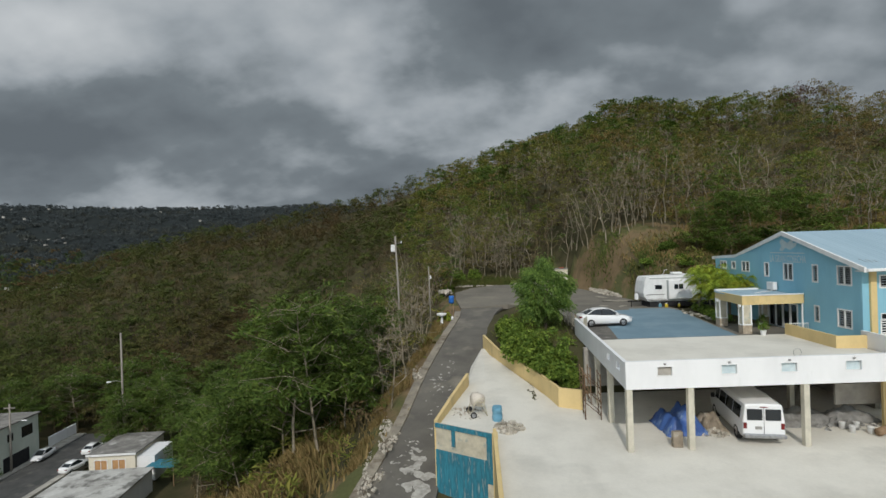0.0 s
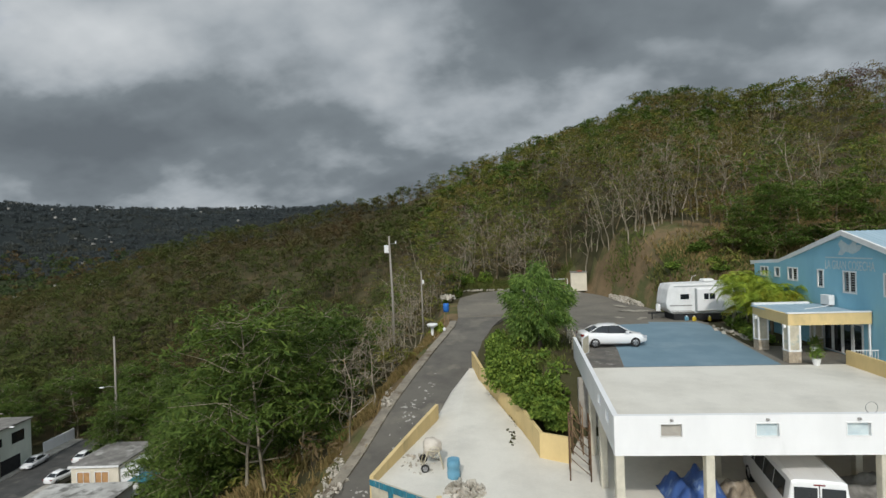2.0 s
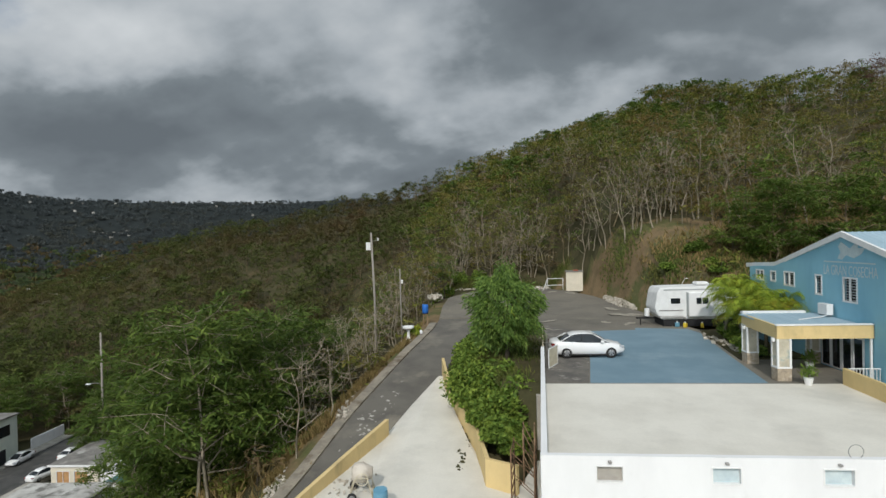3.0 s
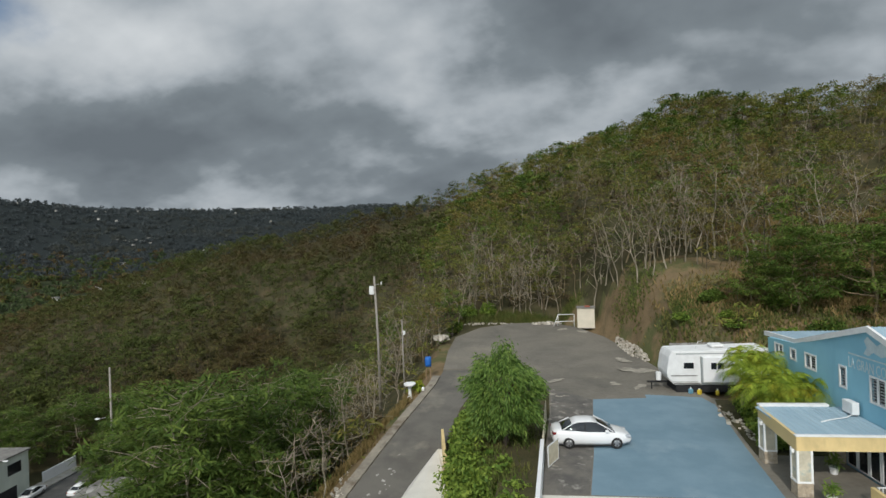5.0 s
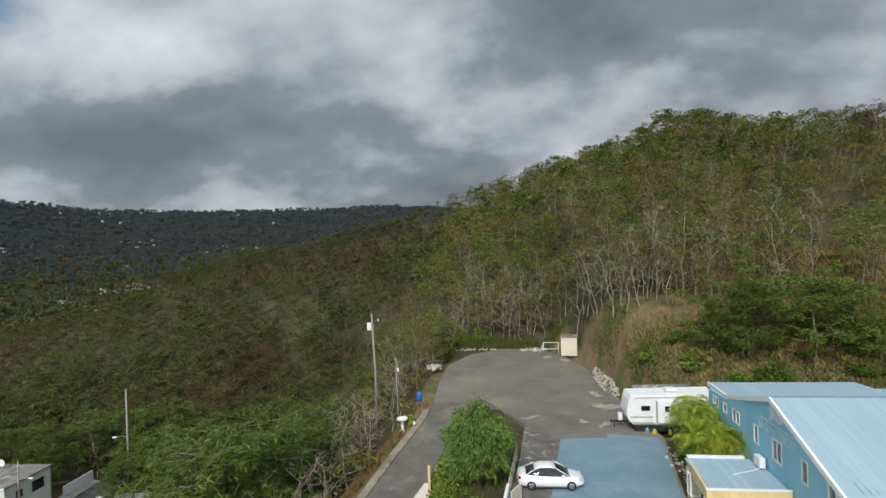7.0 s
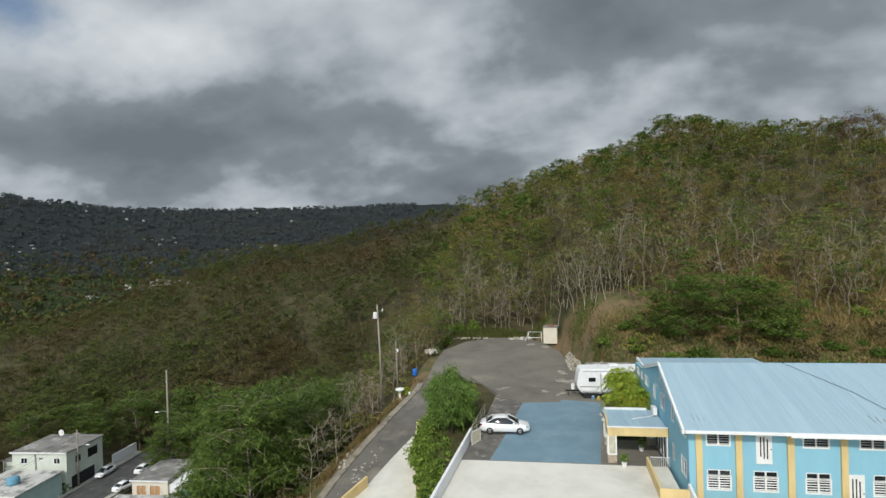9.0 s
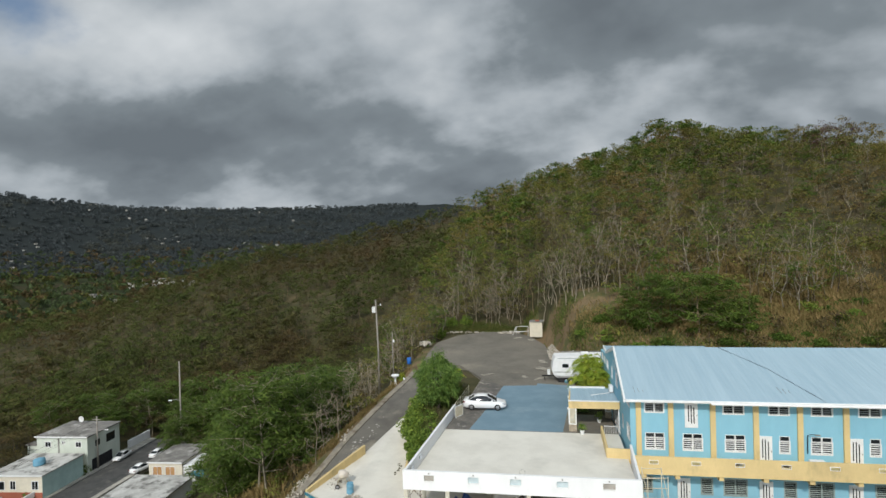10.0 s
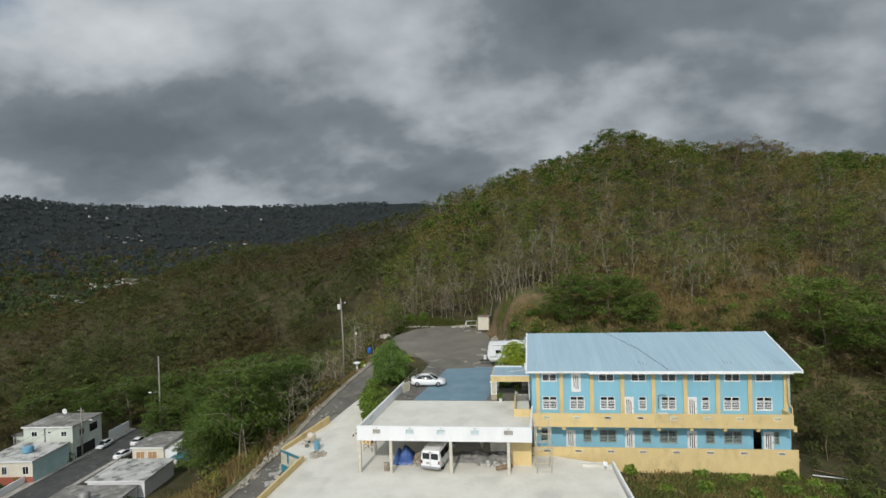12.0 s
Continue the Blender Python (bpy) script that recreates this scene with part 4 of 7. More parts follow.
for px in (1066, 1128, 1345):
    balcony_things.append(condenser("condenser", (fx(px), 33.1, 2.5), 0, "grey outdoor unit standing on the balcony floor", 0.75))
ac = condenser("roof_condenser", (24.98, 41.4, 5.80), 90, "white outdoor unit on the porch roof", 0.8)

# bracket lamp on the wall
lamp = thing("wall_lamp", (fx(1168), BF - 0.16, 4.9), label="dark bracket lamp arm beside the balcony window", category="lamp")
bm = bmesh.new()
tube(bm, [(0, 0, -1.4), (0, -0.05, 0), (0.1, -0.2, 0.12), (0.5, -0.3, 0.14)], 0.03)
part("arm", bm, "rubber", lamp)
part("head", boxm((0.4, -0.38, 0.08), (0.75, -0.22, 0.16), 0.02), "steel_grey", lamp)

# painted sign on the gable
sign = thing("painted_sign", (BX0 - 0.01, 40.4, 8.6), label="faded pale lettering and emblem painted on the gable", category="sign")
tx = bpy.data.curves.new("sign_text", "FONT")
tx.body, tx.size, tx.extrude, tx.align_x = "LA GRAN COSECHA", 0.78, 0.004, "CENTER"
txo = new("lettering", tx)
dg = bpy.context.evaluated_depsgraph_get()
tme = bpy.data.meshes.new_from_object(txo.evaluated_get(dg))
bpy.data.objects.remove(txo)
tme.materials.clear()
tme.materials.append(M["sign_pale"])
let = new("lettering", tme)
let.parent = sign
wtx = max(v.co.x for v in tme.vertices) - min(v.co.x for v in tme.vertices)
let.matrix_basis = Matrix.Translation((0, 0, -0.55)) @ pose(0, 0, 0, 90, 0, -90) @ Matrix.Diagonal((4.1 / wtx, 1.0, 1, 1))
part("line", boxm((-0.006, -1.9, 0.13), (0.008, 2.0, 0.2)), "sign_pale", sign)
bm = bmesh.new()
prism(bm, [(-0.1, 0.9), (-0.75, 1.25), (-1.0, 1.0), (-0.8, 0.7), (-1.05, 0.35), (-0.7, 0.3), (-0.35, 0.55), (0.2, 0.4), (0.75, 0.62), (1.0, 0.95), (0.5, 0.92), (0.55, 1.3), (0.2, 1.1)], -0.006, 0.008)
em = part("emblem", bm, "sign_pale", sign, "plain pale emblem")
em.matrix_basis = Matrix(((0, 0, 1, 0), (-1, 0, 0, -0.2), (0, 1, 0, 0), (0, 0, 0, 1)))
# the facade, its balcony and what stands there, scaled about the mean eye to fit the camera's view
MEAN_EYE = Vector((18.8, -13.0, 20.7))
FACADE = Matrix.Translation(MEAN_EYE) @ Matrix.Scale(0.979, 4) @ Matrix.Translation(-MEAN_EYE)
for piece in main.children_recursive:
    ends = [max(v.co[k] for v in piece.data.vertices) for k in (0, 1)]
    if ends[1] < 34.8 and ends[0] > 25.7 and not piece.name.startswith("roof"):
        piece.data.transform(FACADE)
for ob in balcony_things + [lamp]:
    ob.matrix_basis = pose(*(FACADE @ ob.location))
settle(main, (BX0, GABLE_Y, -0.5))

# ---- porch ----
porch = thing("porch", (0, 0, 0), label="flat roofed entrance porch with yellow fascia and framed stone pillars", category="porch")
part("fascia", panel([20.15, 25.1], [5.28, 5.98], [], lambda u, v, d: (u, 37.8 + d, v), 0.15), "yellow_wall", porch)
part("side_fascia", panel([37.97, 43.1], [5.28, 5.98], [], lambda u, v, d: (20.15 + (u - 37.9) * 0.08 + d, u, v), 0.15), "yellow_wall", porch)
ribbed("roof_sheet", 20.4, 25.1, 37.96, 5.86, 43.0, 5.98, 0.3, 0.03, 0.08, porch, "roof_blue", "light blue ribbed porch roof")
part("ceiling", boxm((20.5, 37.97, 5.3), (25.1, 43.0, 5.36)), "white_trim", porch)
part("cap", boxm((20.1, 37.74, 5.985), (25.1, 37.98, 6.06), 0.01), "white_trim", porch)
part("cap", boxm((20.6, 42.95, 5.985), (24.4, 43.3, 6.12), 0.01), "white_trim", porch)
bm = bmesh.new()
tube(bm, [(24.9, 41.4, 6.1), (24.2, 40.9, 6.02), (23.2, 40.6, 5.97), (22.6, 40.3, 5.95)], 0.035)
part("pipe", bm, "white_trim", porch)


def pillar(x, y, w, d):
    p = part("pillar", boxm((x + 0.04, y + 0.04, 3.0), (x + w - 0.04, y + d - 0.04, 5.28)), "cream_paint", porch)
    part("stone_base", boxm((x, y, 3.0), (x + w, y + d, 3.68), 0.015), "stone", p, "rough beige stone base")
    for a, b in ((x, y), (x + w - 0.1, y), (x, y + d - 0.1), (x + w - 0.1, y + d - 0.1)):
        part("frame_strip", boxm((a, b, 3.685), (a + 0.1, b + 0.1, 5.28)), "white_trim", p)
    part("frame_sill", boxm((x - 0.01, y - 0.01, 3.685), (x + w + 0.01, y + d + 0.01, 3.77)), "white_trim", p)


pillar(20.15, 37.8, 0.75, 0.7)
pillar(20.45, 42.1, 0.7, 0.75)
pillar(24.3, 42.3, 0.6, 0.6)
part("post", boxm((24.95, 37.85, 3.0), (25.05, 37.95, 5.28)), "white_trim", porch)
for y in (38.6, 39.6, 40.6, 41.6):
    part("door_frame", panel([y, y + 0.9], [3.0, 5.1], [(y + 0.08, y + 0.82, 3.05, 5.02)], lambda u, v, d: (25.04 + d, u, v), 0.08), "white_trim", porch)
    part("door_pane", boxm((25.07, y + 0.05, 3.03), (25.09, y + 0.85, 5.05)), "glass_dark", porch)
for y in (37.9, 42.2):
    lm = part("lamp", boxm((20.0 + (y - 37.9) * 0.08, y + 0.1, 5.1), (20.15 + (y - 37.9) * 0.08, y + 0.25, 5.3), 0.03), "white_trim", porch)
settle(porch, (20.15, 37.8, 3.0)).matrix_basis = pose(20.6, 38.6, 3.0) @ Matrix.Diagonal((0.91, 0.85, 0.93, 1))

stair_wall = wall_run("stair_wall", [(23.4, 38.1), (23.15, 32.95), (24.9, 32.85)], 2.5, 3.78, 0.16, "yellow_wall", "yellow parapet wall round the stair beside the porch")
stair = thing("stair", (23.6, 35.1, 2.0), label="grey concrete stair going down beside the hall", category="stair")
for k in range(5):
    part("step", boxm((0, 0.3 + 0.5 * k, 0), (1.35, 0.8 + 0.5 * k, 0.18 * (k + 1))), "old_concrete", stair)
rail = thing("stair_railing", (23.6, 38.1, 3.0), label="white metal railing at the head of the stair", category="railing")
for k in range(10):
    part("baluster", boxm((0.05 + 0.15 * k, 0, 0), (0.075 + 0.15 * k, 0.025, 0.72)), "white_trim", rail)
part("handrail", boxm((0.0, -0.01, 0.72), (1.45, 0.04, 0.77), 0.01), "white_trim", rail)


def potted(at, seed, label):
    r = np.random.default_rng(seed)
    pot = thing("potted_plant", at, label=label, category="plant", group="potted plants")
    bm = bmesh.new()
    bmesh.ops.create_cone(bm, cap_ends=True, segments=16, radius1=0.2, radius2=0.29, depth=0.45, matrix=pose(0, 0, 0.225))
    part("pot", bm, "white_trim", pot, "white pot")
    c = r.normal(0, 0.24, (110, 3)) * np.array([1, 1, 0.8]) + np.array([0, 0, 0.85])
    v, q = leaf_arrays(c, np.full(110, 0.11), r, 0.7, 4.0)
    ob = new("foliage", array_mesh("foliage", v, q, ["leaf_bush"]))
    ob.parent = pot
    bm = bmesh.new()
    tube(bm, [(0, 0, 0.4), (0.03, 0, 0.9)], 0.025, 0.012)
    part("stem", bm, "bark_dark", pot)
    pot.scale = (0.75, 0.75, 0.8)


# ---- vegetation kit ----
rng = np.random.default_rng(7)


def prism_arrays(p0, p1, r0, r1, sides=3):
    """Tapered prisms for many branches at once: p0, p1 (n, 3), radii (n,)."""
    p0, p1 = np.asarray(p0, float), np.asarray(p1, float)
    d = p1 - p0
    d /= np.linalg.norm(d, axis=1, keepdims=True) + 1e-9
    ref = np.where(np.abs(d[:, 2:3]) < 0.9, np.array([[0, 0, 1.0]]), np.array([[1.0, 0, 0]]))
    u = np.cross(d, ref)
    u /= np.linalg.norm(u, axis=1, keepdims=True) + 1e-9
    v = np.cross(d, u)
    out = []
    for k in range(sides):
        c, s = math.cos(6.28319 * k / sides), math.sin(6.28319 * k / sides)
        o = u * c + v * s
        out += [p0 + o * np.asarray(r0)[:, None], p1 + o * np.asarray(r1)[:, None]]
    verts = np.stack(out, 1).reshape(-1, 3)
    n = len(p0)
    b = (np.arange(n) * 2 * sides)[:, None]
    faces = [b + np.array([[2 * k, 2 * ((k + 1) % sides), 2 * ((k + 1) % sides) + 1, 2 * k + 1]]) for k in range(sides)]
    return verts, np.stack(faces, 1).reshape(-1, 4)


def leaf_arrays(c, size, r, droop=0.5, long=1.6):
    """A bent-free leaf quad at every centre, at random turns, flatter than upright."""
    n = len(c)
    a = r.uniform(0, 6.28319, n)
    tilt = r.normal(0, droop, n)
    roll = r.normal(0, droop, n)
    fx = np.stack([np.cos(a) * np.cos(tilt), np.sin(a) * np.cos(tilt), np.sin(tilt)], 1)
    side = np.stack([-np.sin(a), np.cos(a), np.zeros(n)], 1)
    up = np.cross(fx, side)
    sd = side * np.cos(roll)[:, None] + up * np.sin(roll)[:, None]
    s = (np.asarray(size) * r.uniform(0.6, 1.3, n))[:, None]
    l, w = fx * s * long * 0.5, sd * s * 0.5
    verts = np.stack([c - l, c - w * 0.9 + l * 0.1, c + l, c + w * 0.9 + l * 0.1], 1).reshape(-1, 3)
    return verts, np.arange(4 * n).reshape(n, 4)


def tree_arrays(seed, height, crown, pads, per_pad, leaf, trunk_r, base=0.45, limbs=7, segs=4, pad_r=0.9, lean=0.06, twig=0.02, fork=0, long=2.2, squash=0.35, droop=0.45):
    """One tree: a bent trunk, rising limbs, twigs, and flat sprays of leaves at the twig ends.
    Returns wood verts and quads, leaf verts and tris."""
    r = np.random.default_rng(seed)
    k = np.linspace(0, 1, segs + 1)
    bend = np.cumsum(r.normal(0, lean, (segs + 1, 2)), 0) * height * 0.35
    bend -= bend[0]
    line = np.column_stack([bend, k * height * 0.84])
    P0, P1 = [*line[:-1]], [*line[1:]]
    R0, R1 = [*(trunk_r * (1 - 0.75 * k[:-1]))], [*(trunk_r * (1 - 0.75 * k[1:]))]
    ends = [line[-1]]
    for i in range(limbs):
        u = base + (0.98 - base) * (i + r.uniform(0, 0.8)) / limbs
        p = np.array([np.interp(u, k, line[:, j]) for j in range(3)])
        a = i * 2.4 + r.uniform(-0.5, 0.5)
        reach = crown * (1.05 - 0.55 * (u - base) / (1 - base)) * r.uniform(0.65, 1.1)
        q = p + np.array([math.cos(a) * reach, math.sin(a) * reach, height * r.uniform(0.08, 0.2) * (1.2 - 0.4 * u)])
        m = (p + q) / 2 + np.array([0, 0, -0.12 * reach]) + r.normal(0, 0.06 * reach, 3)
        rad = trunk_r * (1 - 0.75 * u) * 0.6
        if segs > 2:
            P0 += [p, m]
            P1 += [m, q]
            R0 += [rad, rad * 0.7]
            R1 += [rad * 0.7, rad * 0.35]
            ends += [q, (m + q) / 2]
        else:
            P0.append(p), P1.append(q), R0.append(rad), R1.append(rad * 0.4)
            ends.append(q)
        for _ in range(fork):
            t = m + (q - m) * r.uniform(0.1, 1.0) + 0
            e = t + np.array([r.normal(0, 0.3), r.normal(0, 0.3), r.uniform(0.2, 0.7)]) * crown * 0.5
            P0.append(t), P1.append(e), R0.append(rad * 0.4), R1.append(rad * 0.15)
            ends.append(e)
    ends = np.array(ends)
    c = ends[r.integers(0, len(ends), pads)]
    hub = c + r.normal(0, 1, (pads, 3)) * np.array([0.3, 0.3, 0.16]) * crown
    hub[:, 2] = np.maximum(hub[:, 2], height * base * 0.55)
    if segs > 2:
        P0, P1 = P0 + [*c], P1 + [*hub]
        R0, R1 = R0 + [twig] * pads, R1 + [twig * 0.5] * pads
    wv, wq = prism_arrays(P0, P1, np.maximum(R0, twig), np.maximum(R1, twig * 0.6), 3)
    n = pads * per_pad
    if not n:
        return wv, wq, np.zeros((0, 3)), np.zeros((0, 3), int)
    a, d = r.uniform(0, 6.28319, n), np.sqrt(r.uniform(0, 1, n)) * pad_r * np.repeat(r.uniform(0.6, 1.3, pads), per_pad)
    at = np.repeat(hub, per_pad, 0) + np.column_stack([np.cos(a) * d, np.sin(a) * d, -squash * d * d / pad_r + r.normal(0, 0.14 * pad_r, n)])
    lv, _ = leaf_arrays(at, np.full(n, leaf), r, droop, long)
    return wv, wq, lv.reshape(-1, 4, 3)[:, [0, 1, 2]].reshape(-1, 3), np.arange(3 * n).reshape(-1, 3)


def plant(name, kinds, spots, mats, label, category):
    """One object of many uncountable plants: kinds are tree_arrays, spots rows of x, y, z, turn, size, kind."""
    V, Q, T, base = [], [], [], 0
    for x, y, z, a, s, k in spots:
        wv, wq, lv, lq = kinds[int(k)]
        c, sn = math.cos(a), math.sin(a)
        R = np.array([[c, sn, 0], [-sn, c, 0], [0, 0, 1]]) * s
        for verts, faces, store in ((wv, wq, Q), (lv, lq, T)):
            if len(verts):
                V.append(verts @ R + (x, y, z))
                store.append(faces + base)
                base += len(verts)
    Q, T = np.concatenate(Q), np.concatenate(T)
    ob = new(name, array_mesh(name, np.concatenate(V), Q, mats, np.concatenate([np.zeros(len(Q)), np.ones(len(T))]), T))
    return tagged(ob, label, category, kind="stuff")


def jitter_spots(x0, x1, y0, y1, step, keep, kinds, size, r):
    out = []
    nx, ny = int((x1 - x0) / step), int((y1 - y0) / step)
    xs = x0 + (np.arange(nx)[:, None] + r.uniform(0, 1, (nx, ny))) * step
    ys = y0 + (np.arange(ny)[None, :] + r.uniform(0, 1, (nx, ny))) * step
    xs, ys = xs.ravel(), ys.ravel()
    zs = ground_z(xs, ys)
    for x, y, z in zip(xs, ys, zs):
        k = keep(x, y)
        if k > 0 and r.uniform() < k:
            out.append((x, y, z - 0.1, r.uniform(0, 6.28), r.uniform(*size), r.integers(0, kinds)))
    return out




potted((21.7, 38.0, 3.0), 5, "small palm in a white pot at the porch")
potted((23.6, 41.2, 3.0), 6, "small palm in a white pot inside the porch")

# ---- railing and gate leaf on the terrace edge ----
fence = thing("terrace_railing", (side_x(42.8), 42.8, 3.0), label="cream metal railing continuing the terrace parapet", category="railing")
fl = 6.6
for k in range(4):
    part("post", boxm((0.1 + 0.095 * fl * k / 3, fl * k / 3 - 0.03, -0.3), (0.16 + 0.095 * fl * k / 3, fl * k / 3 + 0.03, 1.12)), "cream_steel", fence)
for z in (0.15, 0.36, 0.57, 0.78, 1.06):
    bm = bmesh.new()
    tube(bm, [(0.13, 0, z), (0.13 + 0.095 * fl, fl, z)], 0.026)
    part("rail", bm, "cream_steel", fence)
leaf = thing("gate_leaf", (side_x(42.8) + 0.3, 41.2, 3.0), 62, "cream sheet metal gate leaf standing open at the railing", "gate")
part("sheet", boxm((0.04, 0.01, 0.08), (1.36, 0.03, 1.12)), "cream_steel", leaf)
for a, b in (((0, 0, 0.03), (1.4, 0.04, 0.09)), ((0, 0, 1.1), (1.4, 0.04, 1.16)), ((0, 0, 0), (0.05, 0.04, 1.16)), ((1.35, 0, 0), (1.4, 0.04, 1.16))):
    part("frame_bar", boxm(a, b), "white_trim", leaf)


# ---- vehicles ----
def loft(bm, rings, mi=0, caps=True, smooth=True):
    rs = [[bm.verts.new(p) for p in ring] for ring in rings]
    n = len(rs[0])
    for a, b in zip(rs, rs[1:]):
        for k in range(n):
            f = bm.faces.new((a[k], a[(k + 1) % n], b[(k + 1) % n], b[k]))
            f.material_index, f.smooth = mi, smooth
    if caps:
        for f in (bm.faces.new(rs[0][::-1]), bm.faces.new(rs[-1])):
            f.material_index = mi
    bmesh.ops.recalc_face_normals(bm, faces=bm.faces)
    return bm


def wheel(parent, x, y, r, w, side):
    bm = bmesh.new()
    prof = [(r * 0.62, -w / 2), (r * 0.9, -w / 2), (r, -w * 0.34), (r, w * 0.34), (r * 0.9, w / 2), (r * 0.62, w / 2)]
    n = 22
    rings = [[(x + p * math.cos(6.28319 * k / n), y + d, r + p * math.sin(6.28319 * k / n)) for p, d in prof] for k in range(n)]
    rs = [[bm.verts.new(p) for p in ring] for ring in rings]
    for i in range(n):
        for k in range(5):
            bm.faces.new((rs[i][k], rs[i][k + 1], rs[(i + 1) % n][k + 1], rs[(i + 1) % n][k])).smooth = True
    bmesh.ops.recalc_face_normals(bm, faces=bm.faces)
    wh = part("wheel", bm, "rubber", parent)
    bm = bmesh.new()
    yo = y + side * w * 0.36
    for k in range(5):
        a = 6.28319 * k / 5
        box(bm, (-0.045, -0.015, 0.02), (0.045, 0.015, r * 0.6))
        for v in bm.verts[-8:] if False else list(bm.verts)[-8:]:
            c = v.co.copy()
            v.co = Vector((x + c.x * math.cos(a) + c.z * math.sin(a), yo + c.y, r - c.x * math.sin(a) + c.z * math.cos(a)))
    bmesh.ops.create_circle(bm, cap_ends=True, radius=r * 0.2, segments=12, matrix=pose(x, yo + side * 0.02, r, 90))
    n2 = 20
    ra = [[bm.verts.new((x + rr * math.cos(6.28319 * k / n2), yo, r + rr * math.sin(6.28319 * k / n2))) for k in range(n2)] for rr in (r * 0.55, r * 0.63)]
    for k in range(n2):
        bm.faces.new((ra[0][k], ra[0][(k + 1) % n2], ra[1][(k + 1) % n2], ra[1][k]))
    part("rim", bm, "alloy", wh, "alloy rim")
    bm = bmesh.new()
    bmesh.ops.create_circle(bm, cap_ends=True, radius=r * 0.62, segments=20, matrix=pose(x, y + side * w * 0.1, r, 90))
    part("brake_disc", bm, "rubber", wh)


def sedan(name, at, rz, label, group="white cars", estate=False):
    """A small saloon, nose towards +x, origin under its middle."""
    car = thing(name, at, rz, label, "car", group)
    st = [(-2.26, 0.55, 0.42, 0.80), (-2.18, 0.74, 0.30, 0.96), (-1.9, 0.84, 0.22, 1.02), (-1.3, 0.885, 0.19, 1.00), (-0.4, 0.89, 0.18, 0.965), (0.5, 0.89, 0.18, 0.945), (1.15, 0.88, 0.19, 0.915), (1.75, 0.83, 0.22, 0.80), (2.12, 0.70, 0.28, 0.66), (2.27, 0.48, 0.36, 0.54)]
    rings = []
    for x, w, zb, zt in st:
        h = zt - zb
        half = [(0.0, zb), (w * 0.86, zb), (w * 0.98, zb + h * 0.22), (w, zb + h * 0.5), (w * 0.965, zb + h * 0.82), (w * 0.86, zt), (w * 0.5, zt + 0.02), (0.0, zt + 0.03)]
        rings.append([(x, y, z) for y, z in half] + [(x, -y, z) for y, z in half[-2:0:-1]])
    body = part("body", loft(bmesh.new(), rings), "car_white", car, "glossy white body")
    rb = -2.05 if estate else -1.62
    top = [(rb - 0.12, 0.70, 1.0, 0.985), (rb + 0.45, 0.66, 1.0, 1.32), (-0.75, 0.62, 0.98, 1.45), (-0.1, 0.61, 0.96, 1.475), (0.35, 0.62, 0.95, 1.43), (0.85, 0.66, 0.94, 1.18), (1.28, 0.70, 0.90, 0.925)]
    rings = []
    for x, w, zb, zt in top:
        zt = max(zt, zb + 0.012)
        wb = 0.80 - 0.06 * abs(x) / 1.5
        half = [(0.0, zb - 0.02), (wb, zb - 0.02), (wb * 0.99, zb + 0.006), (w * 0.96 if zt - zb > 0.1 else wb * 0.95, zt - 0.05 * (zt - zb > 0.1)), (w * 0.8, zt), (0.0, zt + 0.012)]
        rings.append([(x, y, z) for y, z in half] + [(x, -y, z) for y, z in half[-2:0:-1]])
    part("glasshouse", loft(bmesh.new(), rings), "glass_dark", car, "dark tinted windows")
    bm = bmesh.new()
    rf = [(rb + 0.5, 0.60, 1.345), (-0.75, 0.605, 1.462), (-0.1, 0.60, 1.487), (0.33, 0.60, 1.447)]
    loft(bm, [[(x, -w, z - 0.03), (x, -w * 0.8, z + 0.01), (x, 0, z + 0.022), (x, w * 0.8, z + 0.01), (x, w, z - 0.03)] for x, w, z in rf])
    part("roof", bm, "car_white", car)
    for s in (-1, 1):
        for a, b in (((0.33, 0.605, 1.43), (1.22, 0.73, 0.93)), ((rb + 0.5, 0.62, 1.33), (rb - 0.1, 0.73, 1.0)), ((-0.35, 0.635, 1.44), (-0.42, 0.80, 0.97))):
            bm = bmesh.new()
            tube(bm, [(a[0], s * a[1], a[2]), (b[0], s * b[1], b[2])], 0.035 if a[0] != -0.35 else 0.02)
            part("window_pillar", bm, "car_white" if a[0] != -0.35 else "rubber", car)
        bm = bmesh.new()
        box(bm, (0.72, s * 0.9 - 0.1, 0.95), (0.92, s * 0.9 + 0.1, 1.08), 0.03)
        part("mirror", bm, "car_white", car)
        part("tail_light", boxm((-2.25, s * 0.62 - 0.14, 0.74), (-2.0, s * 0.62 + 0.18, 0.90), 0.03), "red_lamp", car)
        part("headlight", boxm((1.85, s * 0.62 - 0.14, 0.60), (2.17, s * 0.62 + 0.12, 0.73), 0.03), "clear_lamp", car)
        part("sill", boxm((-1.3, s * 0.86 - 0.02, 0.17), (1.3, s * 0.86 + 0.02, 0.24), 0.01), "rubber", car)
        for x in (-1.35, 1.35):
            wheel(car, x, s * 0.80, 0.32, 0.2, s)
    part("number_plate", boxm((-2.285, -0.26, 0.58), (-2.265, 0.26, 0.70)), "white_trim", car)
    part("grille", boxm((2.2, -0.4, 0.36), (2.272, 0.4, 0.46), 0.02), "rubber", car)
    return car


lot_car = sedan("sedan", (12.35, 44.75, 3.012), 2, "white compact saloon parked half on the blue lot", "")
street_car = sedan("sedan", (-68.4, 86.3, -22.68), -84, "white saloon parked beside the lower street", "street cars")
tagged(copy_thing(street_car, pose(-61.6, 88.6, -22.68, 0, 0, 92)), "white saloon parked near the grey roofed house", group="street cars")
